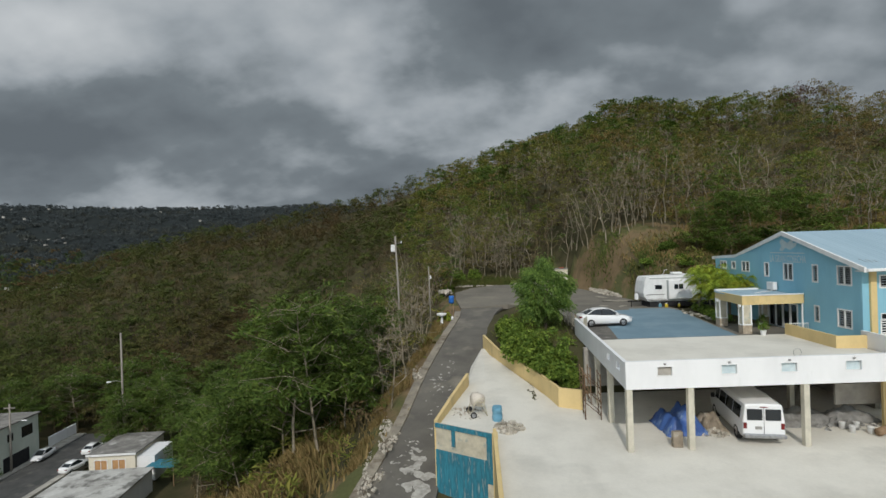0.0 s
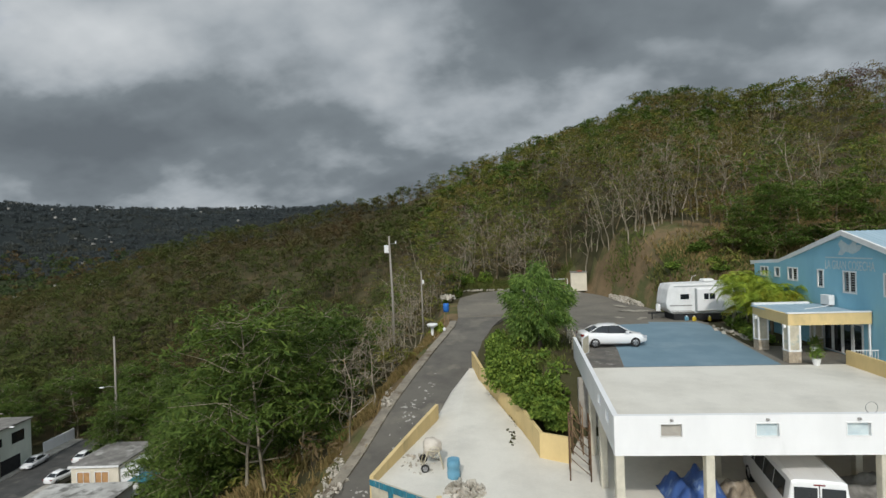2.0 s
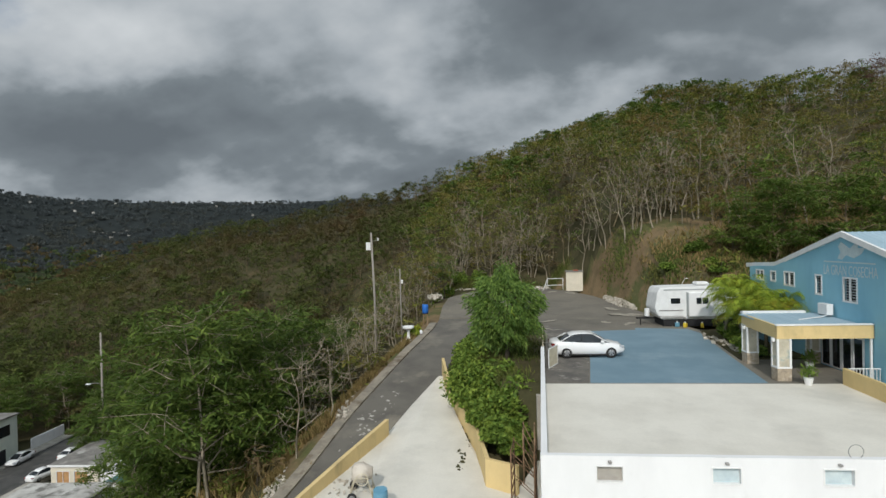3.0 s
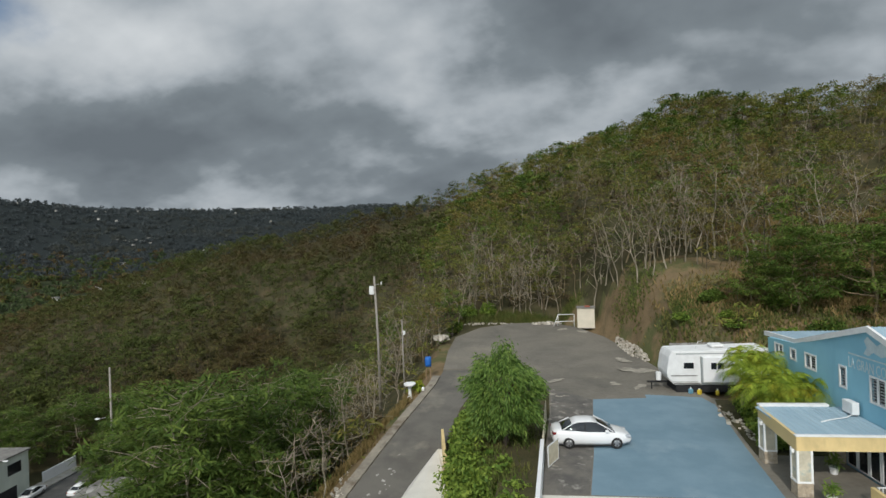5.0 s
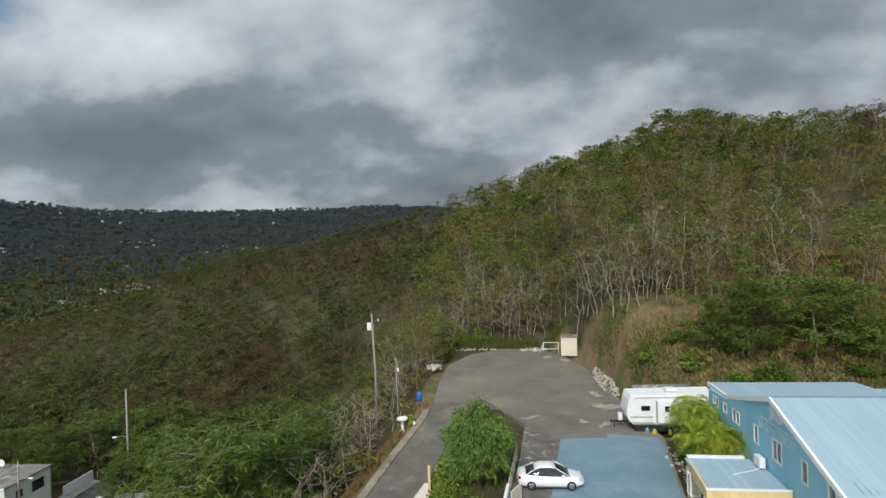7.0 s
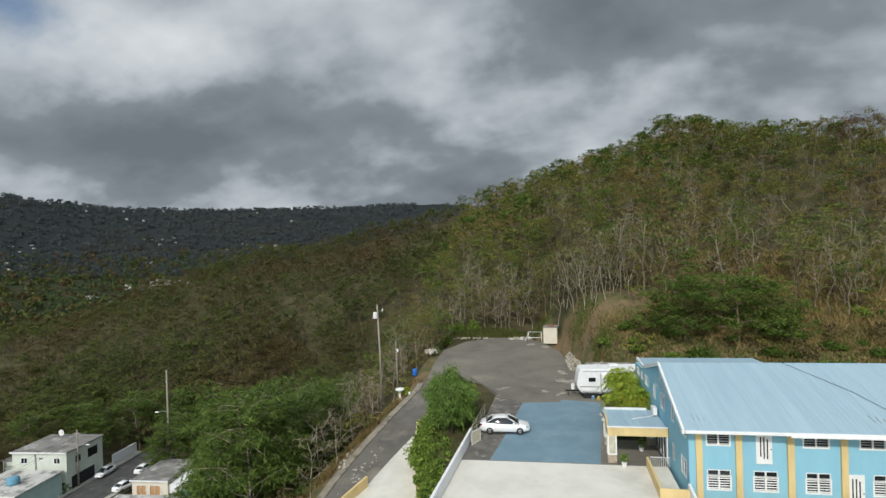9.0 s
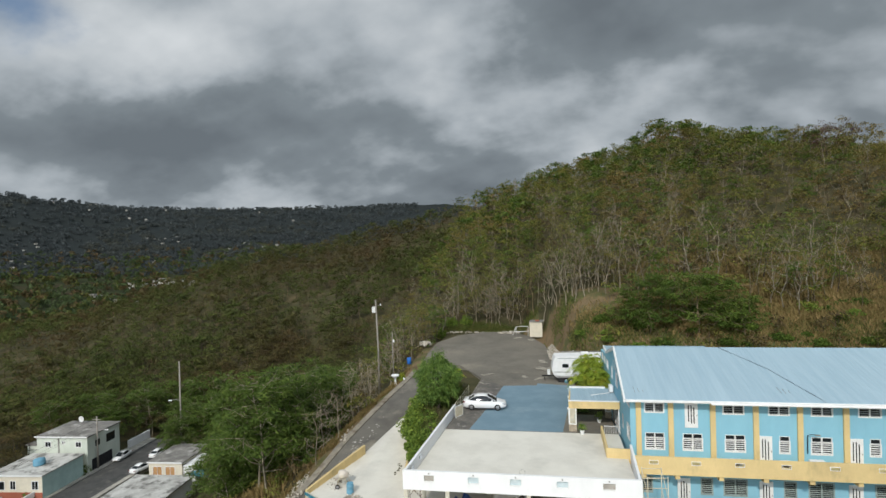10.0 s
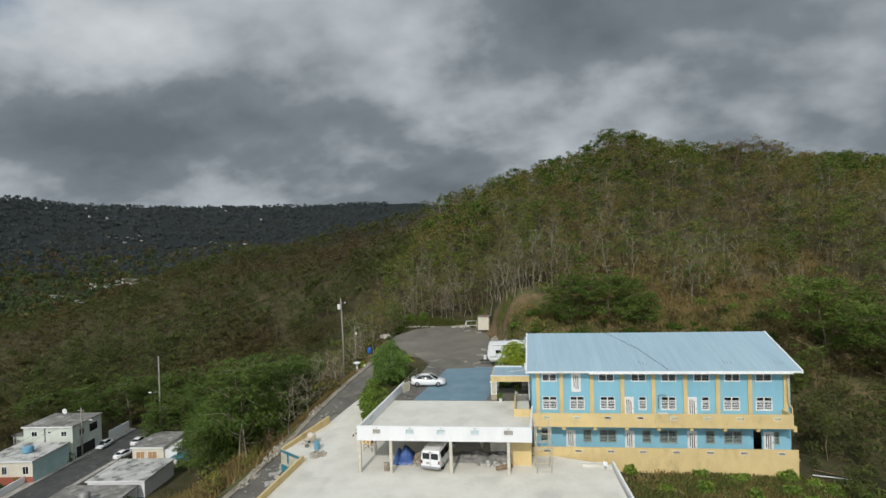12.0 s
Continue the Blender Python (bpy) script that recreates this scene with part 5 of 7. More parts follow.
tagged(copy_thing(street_car, pose(-59.7, 81.3, -22.68, 0, 0, 82)), "white saloon parked beside the white roofed house", group="street cars")


def van(at, rz):
    v = thing("passenger_van", at, rz, "white full-size passenger van parked tail out in the carport", "van")
    st = [(-2.75, 0.93, 0.42, 2.02, 0.80), (-2.70, 0.98, 0.36, 2.09, 0.84), (-1.5, 1.0, 0.34, 2.12, 0.85), (1.0, 1.0, 0.34, 2.12, 0.85), (1.35, 1.0, 0.34, 2.08, 0.84), (1.95, 0.99, 0.34, 1.32, 0.90), (2.6, 0.95, 0.36, 1.12, 0.86), (2.78, 0.85, 0.42, 1.0, 0.8)]
    rings = []
    for x, w, zb, zt, wt in st:
        belt = min(1.2, zt - 0.08)
        half = [(0.0, zb), (w * 0.94, zb), (w, zb + 0.15), (w, belt), (wt + 0.02, zt - 0.06), (wt - 0.12, zt), (0.0, zt + 0.03)]
        rings.append([(x, y, z) for y, z in half] + [(x, -y, z) for y, z in half[-2:0:-1]])
    body = part("body", loft(bmesh.new(), rings, smooth=False), "car_white", v, "white painted body")
    for s in (-1, 1):
        part("rear_window", boxm((-2.79, s * 0.43 - 0.36, 1.28), (-2.755, s * 0.43 + 0.36, 1.85), 0.015), "glass_dark", v)
        part("tail_light", boxm((-2.795, s * 0.87 - 0.07, 0.85), (-2.72, s * 0.87 + 0.09, 1.15), 0.015), "red_lamp", v)
        for x0, x1 in ((-2.35, -1.35), (-1.25, -0.25), (-0.15, 0.75), (0.9, 1.45)):
            bm = bmesh.new()
            q = [(x0, s * 1.003, 1.27), (x1, s * 1.003, 1.27), (x1, s * 0.905, 1.88), (x0, s * 0.905, 1.88)]
            a = [bm.verts.new(p) for p in q]
            b = [bm.verts.new((p[0], p[1] + s * 0.015, p[2])) for p in q]
            bm.faces.new(a)
            bm.faces.new(b[::-1])
            for k in range(4):
                bm.faces.new((a[k], a[(k + 1) % 4], b[(k + 1) % 4], b[k]))
            bmesh.ops.recalc_face_normals(bm, faces=bm.faces)
            part("side_window", bm, "glass_dark", v)
        for x in (-1.75, 1.75):
            wheel(v, x, s * 0.88, 0.37, 0.24, s)
        part("mirror", boxm((1.5, s * 1.12 - 0.1, 1.2), (1.62, s * 1.12 + 0.1, 1.45), 0.02), "rubber", v)
    part("rear_bumper", boxm((-2.95, -0.98, 0.42), (-2.74, 0.98, 0.6), 0.03), "alloy", v)
    part("number_plate", boxm((-2.775, 0.1, 0.82), (-2.753, 0.42, 0.97)), "steel_grey", v)
    part("brake_light", boxm((-2.765, -0.18, 1.92), (-2.735, 0.18, 1.97), 0.01), "red_lamp", v)
    part("door_seam", boxm((-2.762, -0.012, 0.62), (-2.752, 0.012, 1.95)), "rubber", v)
    return v


van((15.4, 29.75, -0.5), 79)

bm = bmesh.new()
tube(bm, [(16.50 + 0.2 * math.cos(a), 26.8, 4.22 + 0.2 * math.sin(a)) for a in np.linspace(-0.9, 4.04, 14)], 0.010)
tagged(part("hose_loop", bm, "steel_grey"), "grey hose loop standing on the white parapet", "hose")

# ---- camper trailer ----
camper = thing("camper_trailer", (19.85, 55.35, 3.0), 1.5, "white travel trailer with sloped nose parked by the bank", "camper trailer")
bm = bmesh.new()
prof = [(0.55, 0.52), (0.12, 0.95), (0.0, 1.35), (0.2, 2.45), (0.42, 2.82), (7.6, 2.95), (7.8, 2.8), (7.8, 0.5)]
lo = [bm.verts.new((x, 0, z)) for x, z in prof]
hi = [bm.verts.new((x, 2.4, z)) for x, z in prof]
bm.faces.new(lo)
bm.faces.new(hi[::-1])
for i in range(8):
    bm.faces.new((lo[i], lo[(i + 1) % 8], hi[(i + 1) % 8], hi[i]))
bmesh.ops.recalc_face_normals(bm, faces=bm.faces)
bmesh.ops.bevel(bm, geom=list(bm.edges), offset=0.05, segments=2, affect="EDGES")
part("body", bm, "white_trim", camper, "white aluminium body")
part("slide_out", boxm((2.55, -0.35, 0.75), (6.2, -0.004, 2.45), 0.03), "white_wall", camper)
for x0, x1, z0, z1, y in ((1.25, 2.0, 1.65, 2.05, 0), (3.15, 3.55, 1.65, 2.1, -0.35), (3.63, 4.1, 1.65, 2.1, -0.35)):
    w = part("window", panel([x0 - 0.06, x1 + 0.06], [z0 - 0.06, z1 + 0.06], [(x0, x1, z0, z1)], lambda u, v, d, y=y: (u, y - 0.03 + d, v), 0.028), "white_trim", camper)
    part("pane", boxm((x0 - 0.02, y - 0.016, z0 - 0.02), (x1 + 0.02, y - 0.005, z1 + 0.02)), "glass_dark", w)
part("door", boxm((6.4, -0.03, 0.62), (7.02, -0.004, 2.45), 0.01), "white_wall", camper)
part("belt_stripe", boxm((0.3, -0.012, 1.12), (2.25, -0.003, 1.2)), "steel_grey", camper)
part("belt_stripe", boxm((0.3, -0.012, 0.72), (2.25, -0.003, 0.76)), "steel_grey", camper)
part("roof_edge", boxm((0.7, -0.02, 2.62), (7.7, -0.003, 2.7)), "louvre_grey", camper, "grey edge strip under the roof")
part("corner_strip", boxm((2.5, -0.37, 0.72), (2.56, -0.005, 2.48)), "louvre_grey", camper)
part("low_panel", boxm((0.5, -0.014, 0.56), (2.45, -0.003, 0.68)), "steel_grey", camper)
part("roof_unit", boxm((3.6, 0.7, 2.93), (4.6, 1.6, 3.15), 0.08), "white_trim", camper)
bm = bmesh.new()
tube(bm, [(2.3, 0.5, 2.9), (2.6, 0.6, 3.4), (2.9, 0.6, 3.45)], 0.02)
part("antenna", bm, "white_trim", camper)
# near-black block added for the shade under the trailer's body
part("skirt", boxm((0.7, 0.1, 0.0), (7.6, 2.3, 0.56)), "dark_inside", camper)
bm = bmesh.new()
bmesh.ops.create_cone(bm, cap_ends=True, segments=14, radius1=0.2, radius2=0.2, depth=0.55, matrix=pose(-0.35, 1.0, 0.95))
part("gas_bottle", bm, "white_trim", camper, "white gas bottle")
part("drawbar", boxm((-1.2, 1.1, 0.45), (0.5, 1.25, 0.57)), "rubber", camper)
part("jack", boxm((-0.9, 1.1, 0.0), (-0.82, 1.2, 0.5)), "rubber", camper)
for x, y, z0 in ((1.6, -0.5, 0), (2.15, -0.75, 0), (3.4, -0.9, 0)):
    jug = thing("jug", (19.9 + x, 55.65 + y, 3.0), 20 * x, "yellow plastic container standing beside the trailer", "container", "containers by the trailer")
    part("body", boxm((-0.16, -0.12, 0), (0.16, 0.12, 0.36), 0.04), "plastic_yellow" if x != 1.6 else "barrel_blue", jug)
    part("neck", boxm((-0.05, -0.05, 0.36), (0.05, 0.05, 0.46), 0.015), "white_trim", jug)
camper.scale = (1.0, 1.0, 1.13)
# made-up upright panel in place of a grey roof or awning further back
wall_run("fence_panel", [(21.2, 59.2), (26.5, 59.6)], 3.0, 6.1, 0.12, "roof_grey", "upright grey panel standing in for a grey roof behind the trailer")

# ---- things in the court and carport ----
mixer = thing("concrete_mixer", (0.75, 33.3, -0.52), 10, "cream concrete mixer splashed with cement", "mixer")
bm = bmesh.new()
loft(bm, [[(x, r * math.cos(6.28319 * k / 14), 1.0 + r * math.sin(6.28319 * k / 14)) for k in range(14)] for x, r in ((-0.42, 0.26), (-0.3, 0.42), (0.08, 0.44), (0.42, 0.24), (0.46, 0.22))])
part("drum", bm, "rubble", mixer, "cement caked drum")
for s in (-1, 1):
    bm = bmesh.new()
    tube(bm, [(0.5, s * 0.5, 0.05), (0.25, s * 0.5, 0.95), (-0.25, s * 0.5, 0.95), (-0.55, s * 0.5, 0.05)], 0.035)
    part("frame_side", bm, "cream_steel", mixer)
    wheel(mixer, -0.4, s * 0.62, 0.2, 0.1, s)
for x in (0.45, -0.5):
    bm = bmesh.new()
    tube(bm, [(x, -0.5, 0.2), (x, 0.5, 0.2)], 0.03)
    part("crossbar", bm, "cream_steel", mixer)
bm = bmesh.new()
ring = [(0.05 + 0.25 * math.cos(6.28319 * k / 16), -0.72, 1.0 + 0.25 * math.sin(6.28319 * k / 16)) for k in range(17)]
tube(bm, ring, 0.02, cap=False)
part("handwheel", bm, "cream_steel", mixer)
bm = bmesh.new()
tube(bm, [(0.05, -0.72, 1.25), (0.05, -0.72, 0.75)], 0.015)
part("spoke", bm, "cream_steel", mixer)

barrel = thing("barrel", (1.85, 31.95, -0.5), label="faded blue plastic barrel on the court", category="barrel")
bm = bmesh.new()
loft(bm, [[(r * math.cos(6.28319 * k / 18), r * math.sin(6.28319 * k / 18), z) for k in range(18)] for z, r in ((0, 0.27), (0.05, 0.29), (0.3, 0.31), (0.32, 0.295), (0.6, 0.295), (0.62, 0.31), (0.85, 0.285), (0.88, 0.27))])
part("body", bm, "barrel_blue", barrel)
bm = bmesh.new()
loft(bm, [[(r * math.cos(6.28319 * k / 18), r * math.sin(6.28319 * k / 18), z) for k in range(18)] for z, r in ((0.885, 0.285), (0.92, 0.285))])
part("rim", bm, "barrel_blue", barrel)


def heap(name, at, rx, ry, h, n, mats, label, category, seed, size=0.28):
    """A heap of broken chunks, one uncountable object."""
    r = np.random.default_rng(seed)
    bm = bmesh.new()
    for _ in range(n):
        a, d = r.uniform(0, 6.28), math.sqrt(r.uniform())
        x, y = at[0] + rx * d * math.cos(a), at[1] + ry * d * math.sin(a)
        z = at[2] + h * (1 - d) * r.uniform(0.3, 1)
        s = size * r.uniform(0.35, 1.2)
        m = pose(x, y, z, r.uniform(0, 360), r.uniform(0, 360), r.uniform(0, 360)) @ Matrix.Diagonal((s, s * r.uniform(0.5, 1), s * r.uniform(0.3, 0.8), 1))
        vs = [bm.verts.new(m @ Vector((a1 * r.uniform(0.35, 0.55), b1 * r.uniform(0.35, 0.55), c1 * r.uniform(0.35, 0.55)))) for a1 in (-1, 1) for b1 in (-1, 1) for c1 in (-1, 1)]
        for q in ((0, 1, 3, 2), (4, 6, 7, 5), (0, 4, 5, 1), (2, 3, 7, 6), (0, 2, 6, 4), (1, 5, 7, 3)):
            bm.faces.new([vs[i] for i in q])
    return tagged(part(name, bm, mats), label, category, kind="stuff")


heap("rubble_heap", (2.35, 30.7, -0.5), 0.9, 1.0, 0.4, 130, "rubble", "white concrete rubble and block pieces heaped on the court", "rubble", 4, 0.27)
heap("rubble_heap", (0.2, 34.0, -0.6), 1.2, 1.8, 0.35, 70, "rubble", "broken concrete and sand round the mixer", "rubble", 5, 0.2)
heap("roadside_rubble", (-5.9, 34.0, -3.75), 0.7, 5.0, 0.08, 260, "rubble", "pale rubble strewn beside the lane", "rubble", 66, 0.17)
heap("roadside_rubble", (-5.3, 39.0, -3.0), 0.8, 5.0, 0.10, 300, "rubble", "pale rubble strewn beside the lane", "rubble", 6, 0.17)
heap("roadside_rubble", (-3.6, 47.5, -1.0), 0.5, 3.5, 0.15, 60, "rubble", "scattered stones beside the lane", "rubble", 16, 0.25)
heap("bank_rubble", (20.9, 72.5, 3.05), 1.0, 6.5, 0.4, 200, "rubble", "white broken stones at the foot of the bank", "rubble", 7, 0.3)
heap("lot_rubble", (13.2, 91.0, 3.0), 2.2, 0.5, 0.3, 40, "rubble", "white debris along the turning area's edge", "rubble", 8, 0.5)
heap("lot_rubble", (4.5, 92.0, 2.95), 4.0, 0.6, 0.15, 60, "rubble", "scattered stones and litter at the turning area's edge", "rubble", 28, 0.25)
heap("lot_rubble", (-1.0, 79.0, 3.2), 0.9, 0.9, 0.4, 30, "rubble", "white torn sheet and debris beside the lane's top", "rubble", 9, 0.6)
heap("carport_debris", (20.4, 29.6, -0.5), 2.4, 0.9, 0.3, 110, "tarp_grey", "grey building debris under the carport", "debris", 10, 0.22)
heap("carport_debris", (13.2, 28.9, -0.5), 0.8, 0.7, 0.3, 90, "rubble", "broken boards and plaster under the carport", "debris", 12, 0.22)
heap("hedge_debris", (4.9, 38.5, -0.5), 0.35, 3.5, 0.1, 50, "soil", "fallen leaves and dirt along the garden wall", "debris", 13, 0.3)


def spills(name, spots, mat, label, category, seed, surface):
    """Flat ragged splashes on a surface: rows of x, y, radius."""
    r = np.random.default_rng(seed)
    bm = bmesh.new()
    for x, y, rad in spots:
        k = 18
        ph = r.uniform(0, 6.28, 3)
        sq, turn = r.uniform(0.4, 0.9), r.uniform(0, 6.28)
        ring = []
        for i in range(k):
            a = 6.28319 * i / k
            d = rad * (1 + 0.22 * math.sin(2 * a + ph[0]) + 0.2 * math.sin(3 * a + ph[1]) + 0.16 * math.sin(5 * a + ph[2]) + r.normal(0, 0.10))
            u, v = d * math.cos(a), d * math.sin(a) * sq
            px, py = x + u * math.cos(turn) - v * math.sin(turn), y + u * math.sin(turn) + v * math.cos(turn)
            ring.append(bm.verts.new((px, py, surface(px, py) + 0.004)))
        mid = bm.verts.new((x, y, surface(x, y) + 0.012))
        for i in range(k):
            bm.faces.new((mid, ring[i], ring[(i + 1) % k]))
    return tagged(part(name, bm, mat), label, category, kind="stuff")


M["cement_white"] = material("cement_white", (0.46, 0.44, 0.40), (0.32, 0.305, 0.275), 3.0, 0.95, bump=0.2, third=(0.27, 0.255, 0.23), third_scale=2.2, third_spread=(0.54, 0.66), fine=0.2, fine_scale=12)
r = np.random.default_rng(77)
lane = []
for cx, cy, sx, sy, count in ((-1.7, 43.9, 0.5, 1.6, 16), (-3.6, 34.8, 0.6, 1.3, 18), (-2.4, 39.5, 0.5, 2.5, 10), (-0.6, 47.5, 0.4, 2.5, 8), (-5.0, 29, 0.6, 3.0, 12)):
    lane += [(cx + r.normal(0, sx), cy + r.normal(0, sy), r.uniform(0.03, 0.15)) for _ in range(2 * count)]
lane = [(x, y, d) for x, y, d in lane if float(road_left(y)) + 0.5 < x < float(road_right(y)) - 0.1]
lane += [(-3.3, 33.4, 0.6), (-3.1, 34.2, 0.45), (-3.9, 33.0, 0.4), (-2.7, 32.4, 0.7), (-2.9, 30.9, 0.9), (-3.0, 29.4, 0.9), (-3.6, 31.4, 0.5), (-3.3, 35.3, 0.4)]
spills("cement_spills", lane, "cement_white", "dried white cement splashes on the lane", "cement", 78, lambda x, y: float(road_z(y)) + 0.004)
top = [(11.8, 59.2, 0.7), (11.1, 58.6, 0.45), (19.3, 62.5, 1.4), (18.3, 57.2, 0.8), (16.4, 58.0, 0.5), (18.9, 66.8, 1.0), (17.4, 84.0, 1.1), (15.0, 86.0, 0.8)]
top += [(r.uniform(9.9, 12.6), r.uniform(39, 57), r.uniform(0.08, 0.3)) for _ in range(40)]
top = [(x, y, d) for x, y, d in top if y > 55 or x < 9.9 + (y - 38) * 0.14]
M["dust"] = material("dust", (0.40, 0.365, 0.30), (0.29, 0.265, 0.22), 1.5, 0.95, bump=0.1, third=(0.22, 0.20, 0.165), third_scale=1.4, third_spread=(0.5, 0.62), fine=0.2, fine_scale=8)
spills("dust_patches", top, "dust", "pale dusty patches on the turning area", "dust", 79, lambda x, y: 3.01)


M["sack_brown"] = material("sack_brown", (0.30, 0.25, 0.19), (0.19, 0.155, 0.115), 2.5, 0.85, bump=0.6, bump_scale=6, third=(0.40, 0.36, 0.30), third_scale=1.5, third_spread=(0.55, 0.68))


def draped(name, at, rx, ry, h, mat, label, seed):
    """A sheet thrown over a pile."""
    bm = bmesh.new()
    n = 22
    g = []
    for i in range(n):
        row = []
        for j in range(n):
            u, v = i / (n - 1) * 2 - 1, j / (n - 1) * 2 - 1
            d = min(1.0, max(abs(u), abs(v)) ** 1.5)
            z = h * (1 - d) * (0.75 + 0.5 * noise.noise((u * 2.2 + seed, v * 2.2, 0))) + 0.12 * noise.noise((u * 7 + seed, v * 7, 3)) * (1.6 - d) + 0.03
            row.append(bm.verts.new((u * rx + 0.12 * noise.noise((v * 4, seed, 1)), v * ry + 0.12 * noise.noise((u * 4, seed, 2)), max(0.012, z))))
        g.append(row)
    for i in range(n - 1):
        for j in range(n - 1):
            bm.faces.new((g[i][j], g[i + 1][j], g[i + 1][j + 1], g[i][j + 1])).smooth = True
    ex = bmesh.ops.extrude_face_region(bm, geom=list(bm.faces))
    for v in ex["geom"]:
        if isinstance(v, bmesh.types.BMVert):
            v.co.z -= 0.01
    bmesh.ops.recalc_face_normals(bm, faces=bm.faces)
    ob = part(name, bm, mat)
    ob.matrix_basis = pose(*at)
    return tagged(ob, label, "tarpaulin")


draped("tarpaulin", (11.8, 29.9, -0.5), 1.15, 1.35, 1.7, "tarp_blue", "crumpled blue tarpaulin over a pile in the carport", 2.0)
draped("tarpaulin", (13.4, 29.8, -0.5), 0.75, 1.0, 1.1, "sack_brown", "dusty brown sheet over stacked boards in the carport", 8.0)
draped("tarpaulin", (21.6, 30.4, -0.5), 1.6, 0.8, 0.8, "tarp_grey", "grey sheet over bagged materials in the carport", 11.0)
draped("tarpaulin", (18.9, 30.6, -0.5), 2.1, 1.3, 0.75, "tarp_grey", "grey tarpaulin over materials in the carport", 5.0)
# plain box in place of a grey-brown bin
tagged(part("board", boxm((10.3, 27.12, -0.5), (10.8, 27.4, 0.3), 0.02), "sack_brown"), "brown box standing in for a bin at the carport column", "board")
for x, y, rz in ((20.4, 28.4, 0), (21.2, 28.2, 30), (21.0, 28.9, 60), (20.3, 29.0, 10)):
    b = thing("bucket", (x, y, -0.5), rz, "white paint bucket on the carport floor", "bucket", "paint buckets")
    bm = bmesh.new()
    loft(bm, [[(r * math.cos(6.28319 * k / 14), r * math.sin(6.28319 * k / 14), z) for k in range(14)] for z, r in ((0, 0.13), (0.34, 0.155), (0.35, 0.165), (0.37, 0.165))])
    part("body", bm, "white_trim", b)
    bm = bmesh.new()
    tube(bm, [(-0.16, 0, 0.33), (-0.1, 0.12, 0.42), (0.1, 0.12, 0.42), (0.16, 0, 0.33)], 0.008)
    part("handle", bm, "steel_grey", b)
roll = thing("carpet_roll", (21.2, 27.7, -0.35), 20, "brown rolled carpet lying by the carport", "carpet")
bm = bmesh.new()
tube(bm, [(0, 0, 0.1), (1.6, 0.1, 0.12)], 0.2, sides=12)
part("roll", bm, "wood", roll)


def scaffold(name, at, rz, w, d, h, mat, label, lifts=3):
    s = thing(name, at, rz, label, "scaffold")
    for x in (0, w):
        for y in (0, d):
            bm = bmesh.new()
            tube(bm, [(x, y, 0), (x, y, h)], 0.03)
            part("upright", bm, mat, s)
    for k in range(lifts * 2 + 1):
        z = 0.25 + (h - 0.35) * k / (lifts * 2)
        for y in (0, d):
            bm = bmesh.new()
            tube(bm, [(0, y, z), (w, y, z)], 0.025)
            part("rung", bm, mat, s)
    for k in range(lifts):
        z0, z1 = 0.25 + (h - 0.35) * k / lifts, 0.25 + (h - 0.35) * (k + 1) / lifts
        for x in (0, w):
            bm = bmesh.new()
            tube(bm, [(x, 0, z0), (x, d, z1)], 0.02)
            part("brace", bm, mat, s)
    return s


scaffold("scaffold", (8.0, 31.6, -0.5), 82, 1.2, 0.9, 2.7, "steel_rust", "rusty stacked scaffold frames beside the carport", 3)
scaffold("scaffold", (8.25, 34.6, -0.5), 85, 1.0, 0.5, 2.4, "wood", "old timber shoring beside the carport", 2)
scaffold("scaffold", (25.0, 27.3, -0.5), 3, 1.35, 1.5, 4.6, "cream_steel", "tall cream scaffold tower beside the carport", 3)
chair = thing("plastic_chair", (31.5, 28.4, -0.5), 160, "white plastic garden chair on the court", "chair")
part("seat", boxm((-0.22, -0.22, 0.40), (0.22, 0.22, 0.44), 0.015), "white_trim", chair)
part("backrest", boxm((-0.21, 0.18, 0.44), (0.21, 0.22, 0.86), 0.015), "white_trim", chair)
for x in (-0.2, 0.16):
    part("armrest", boxm((x, -0.2, 0.62), (x + 0.04, 0.2, 0.65)), "white_trim", chair)
    for y in (-0.2, 0.17):
        part("leg", boxm((x, y, 0), (x + 0.04, y + 0.04, 0.40)), "white_trim", chair)
for i, (x, y, l, rz) in enumerate(((33.6, 28.6, 3.4, -30), (34.2, 28.0, 3.0, -25), (33.4, 27.6, 2.6, -60), (29.0, 29.6, 2.4, 3), (36.0, 28.2, 2.6, -40), (51.9, 32.0, 3.5, -15), (52.6, 33.2, 3.0, -35))):
    pl = part("plank", boxm((0, 0, 0), (l, 0.14, 0.05), 0.005), "white_trim" if i % 2 else "wood")
    pl.matrix_basis = pose(x, y, (-0.5 if x < 32 else gz(x, y)) + 0.06 + 0.05 * i * (x > 32), 0, 0, rz)
    tagged(pl, "weathered timber plank lying beside the court", "plank", "loose planks")

# ---- poles, shed, small things at the turning area ----
pole = thing("utility_pole", (-7.4, 72.0, gz(-7.4, 72.0) - 0.2), label="grey wooden utility pole with a transformer box", category="utility pole")
ph = 11.75 - pole.location.z
bm = bmesh.new()
tube(bm, [(0, 0, 0), (0.0, 0, ph * 0.5), (-0.25, 0, ph)], 0.17, 0.11, sides=10)
part("shaft", bm, "pole_wood", pole)
part("transformer", boxm((-0.85, -0.2, ph - 2.1), (-0.32, 0.2, ph - 1.15), 0.04), "white_trim", pole, "pale transformer box")
bm = bmesh.new()
tube(bm, [(-0.2, 0, ph - 1.0), (0.6, 0, ph - 0.9)], 0.035)
part("bracket", bm, "steel_grey", pole)
part("insulator", boxm((0.5, -0.06, ph - 1.0), (0.64, 0.06, ph - 0.65), 0.02), "white_trim", pole)
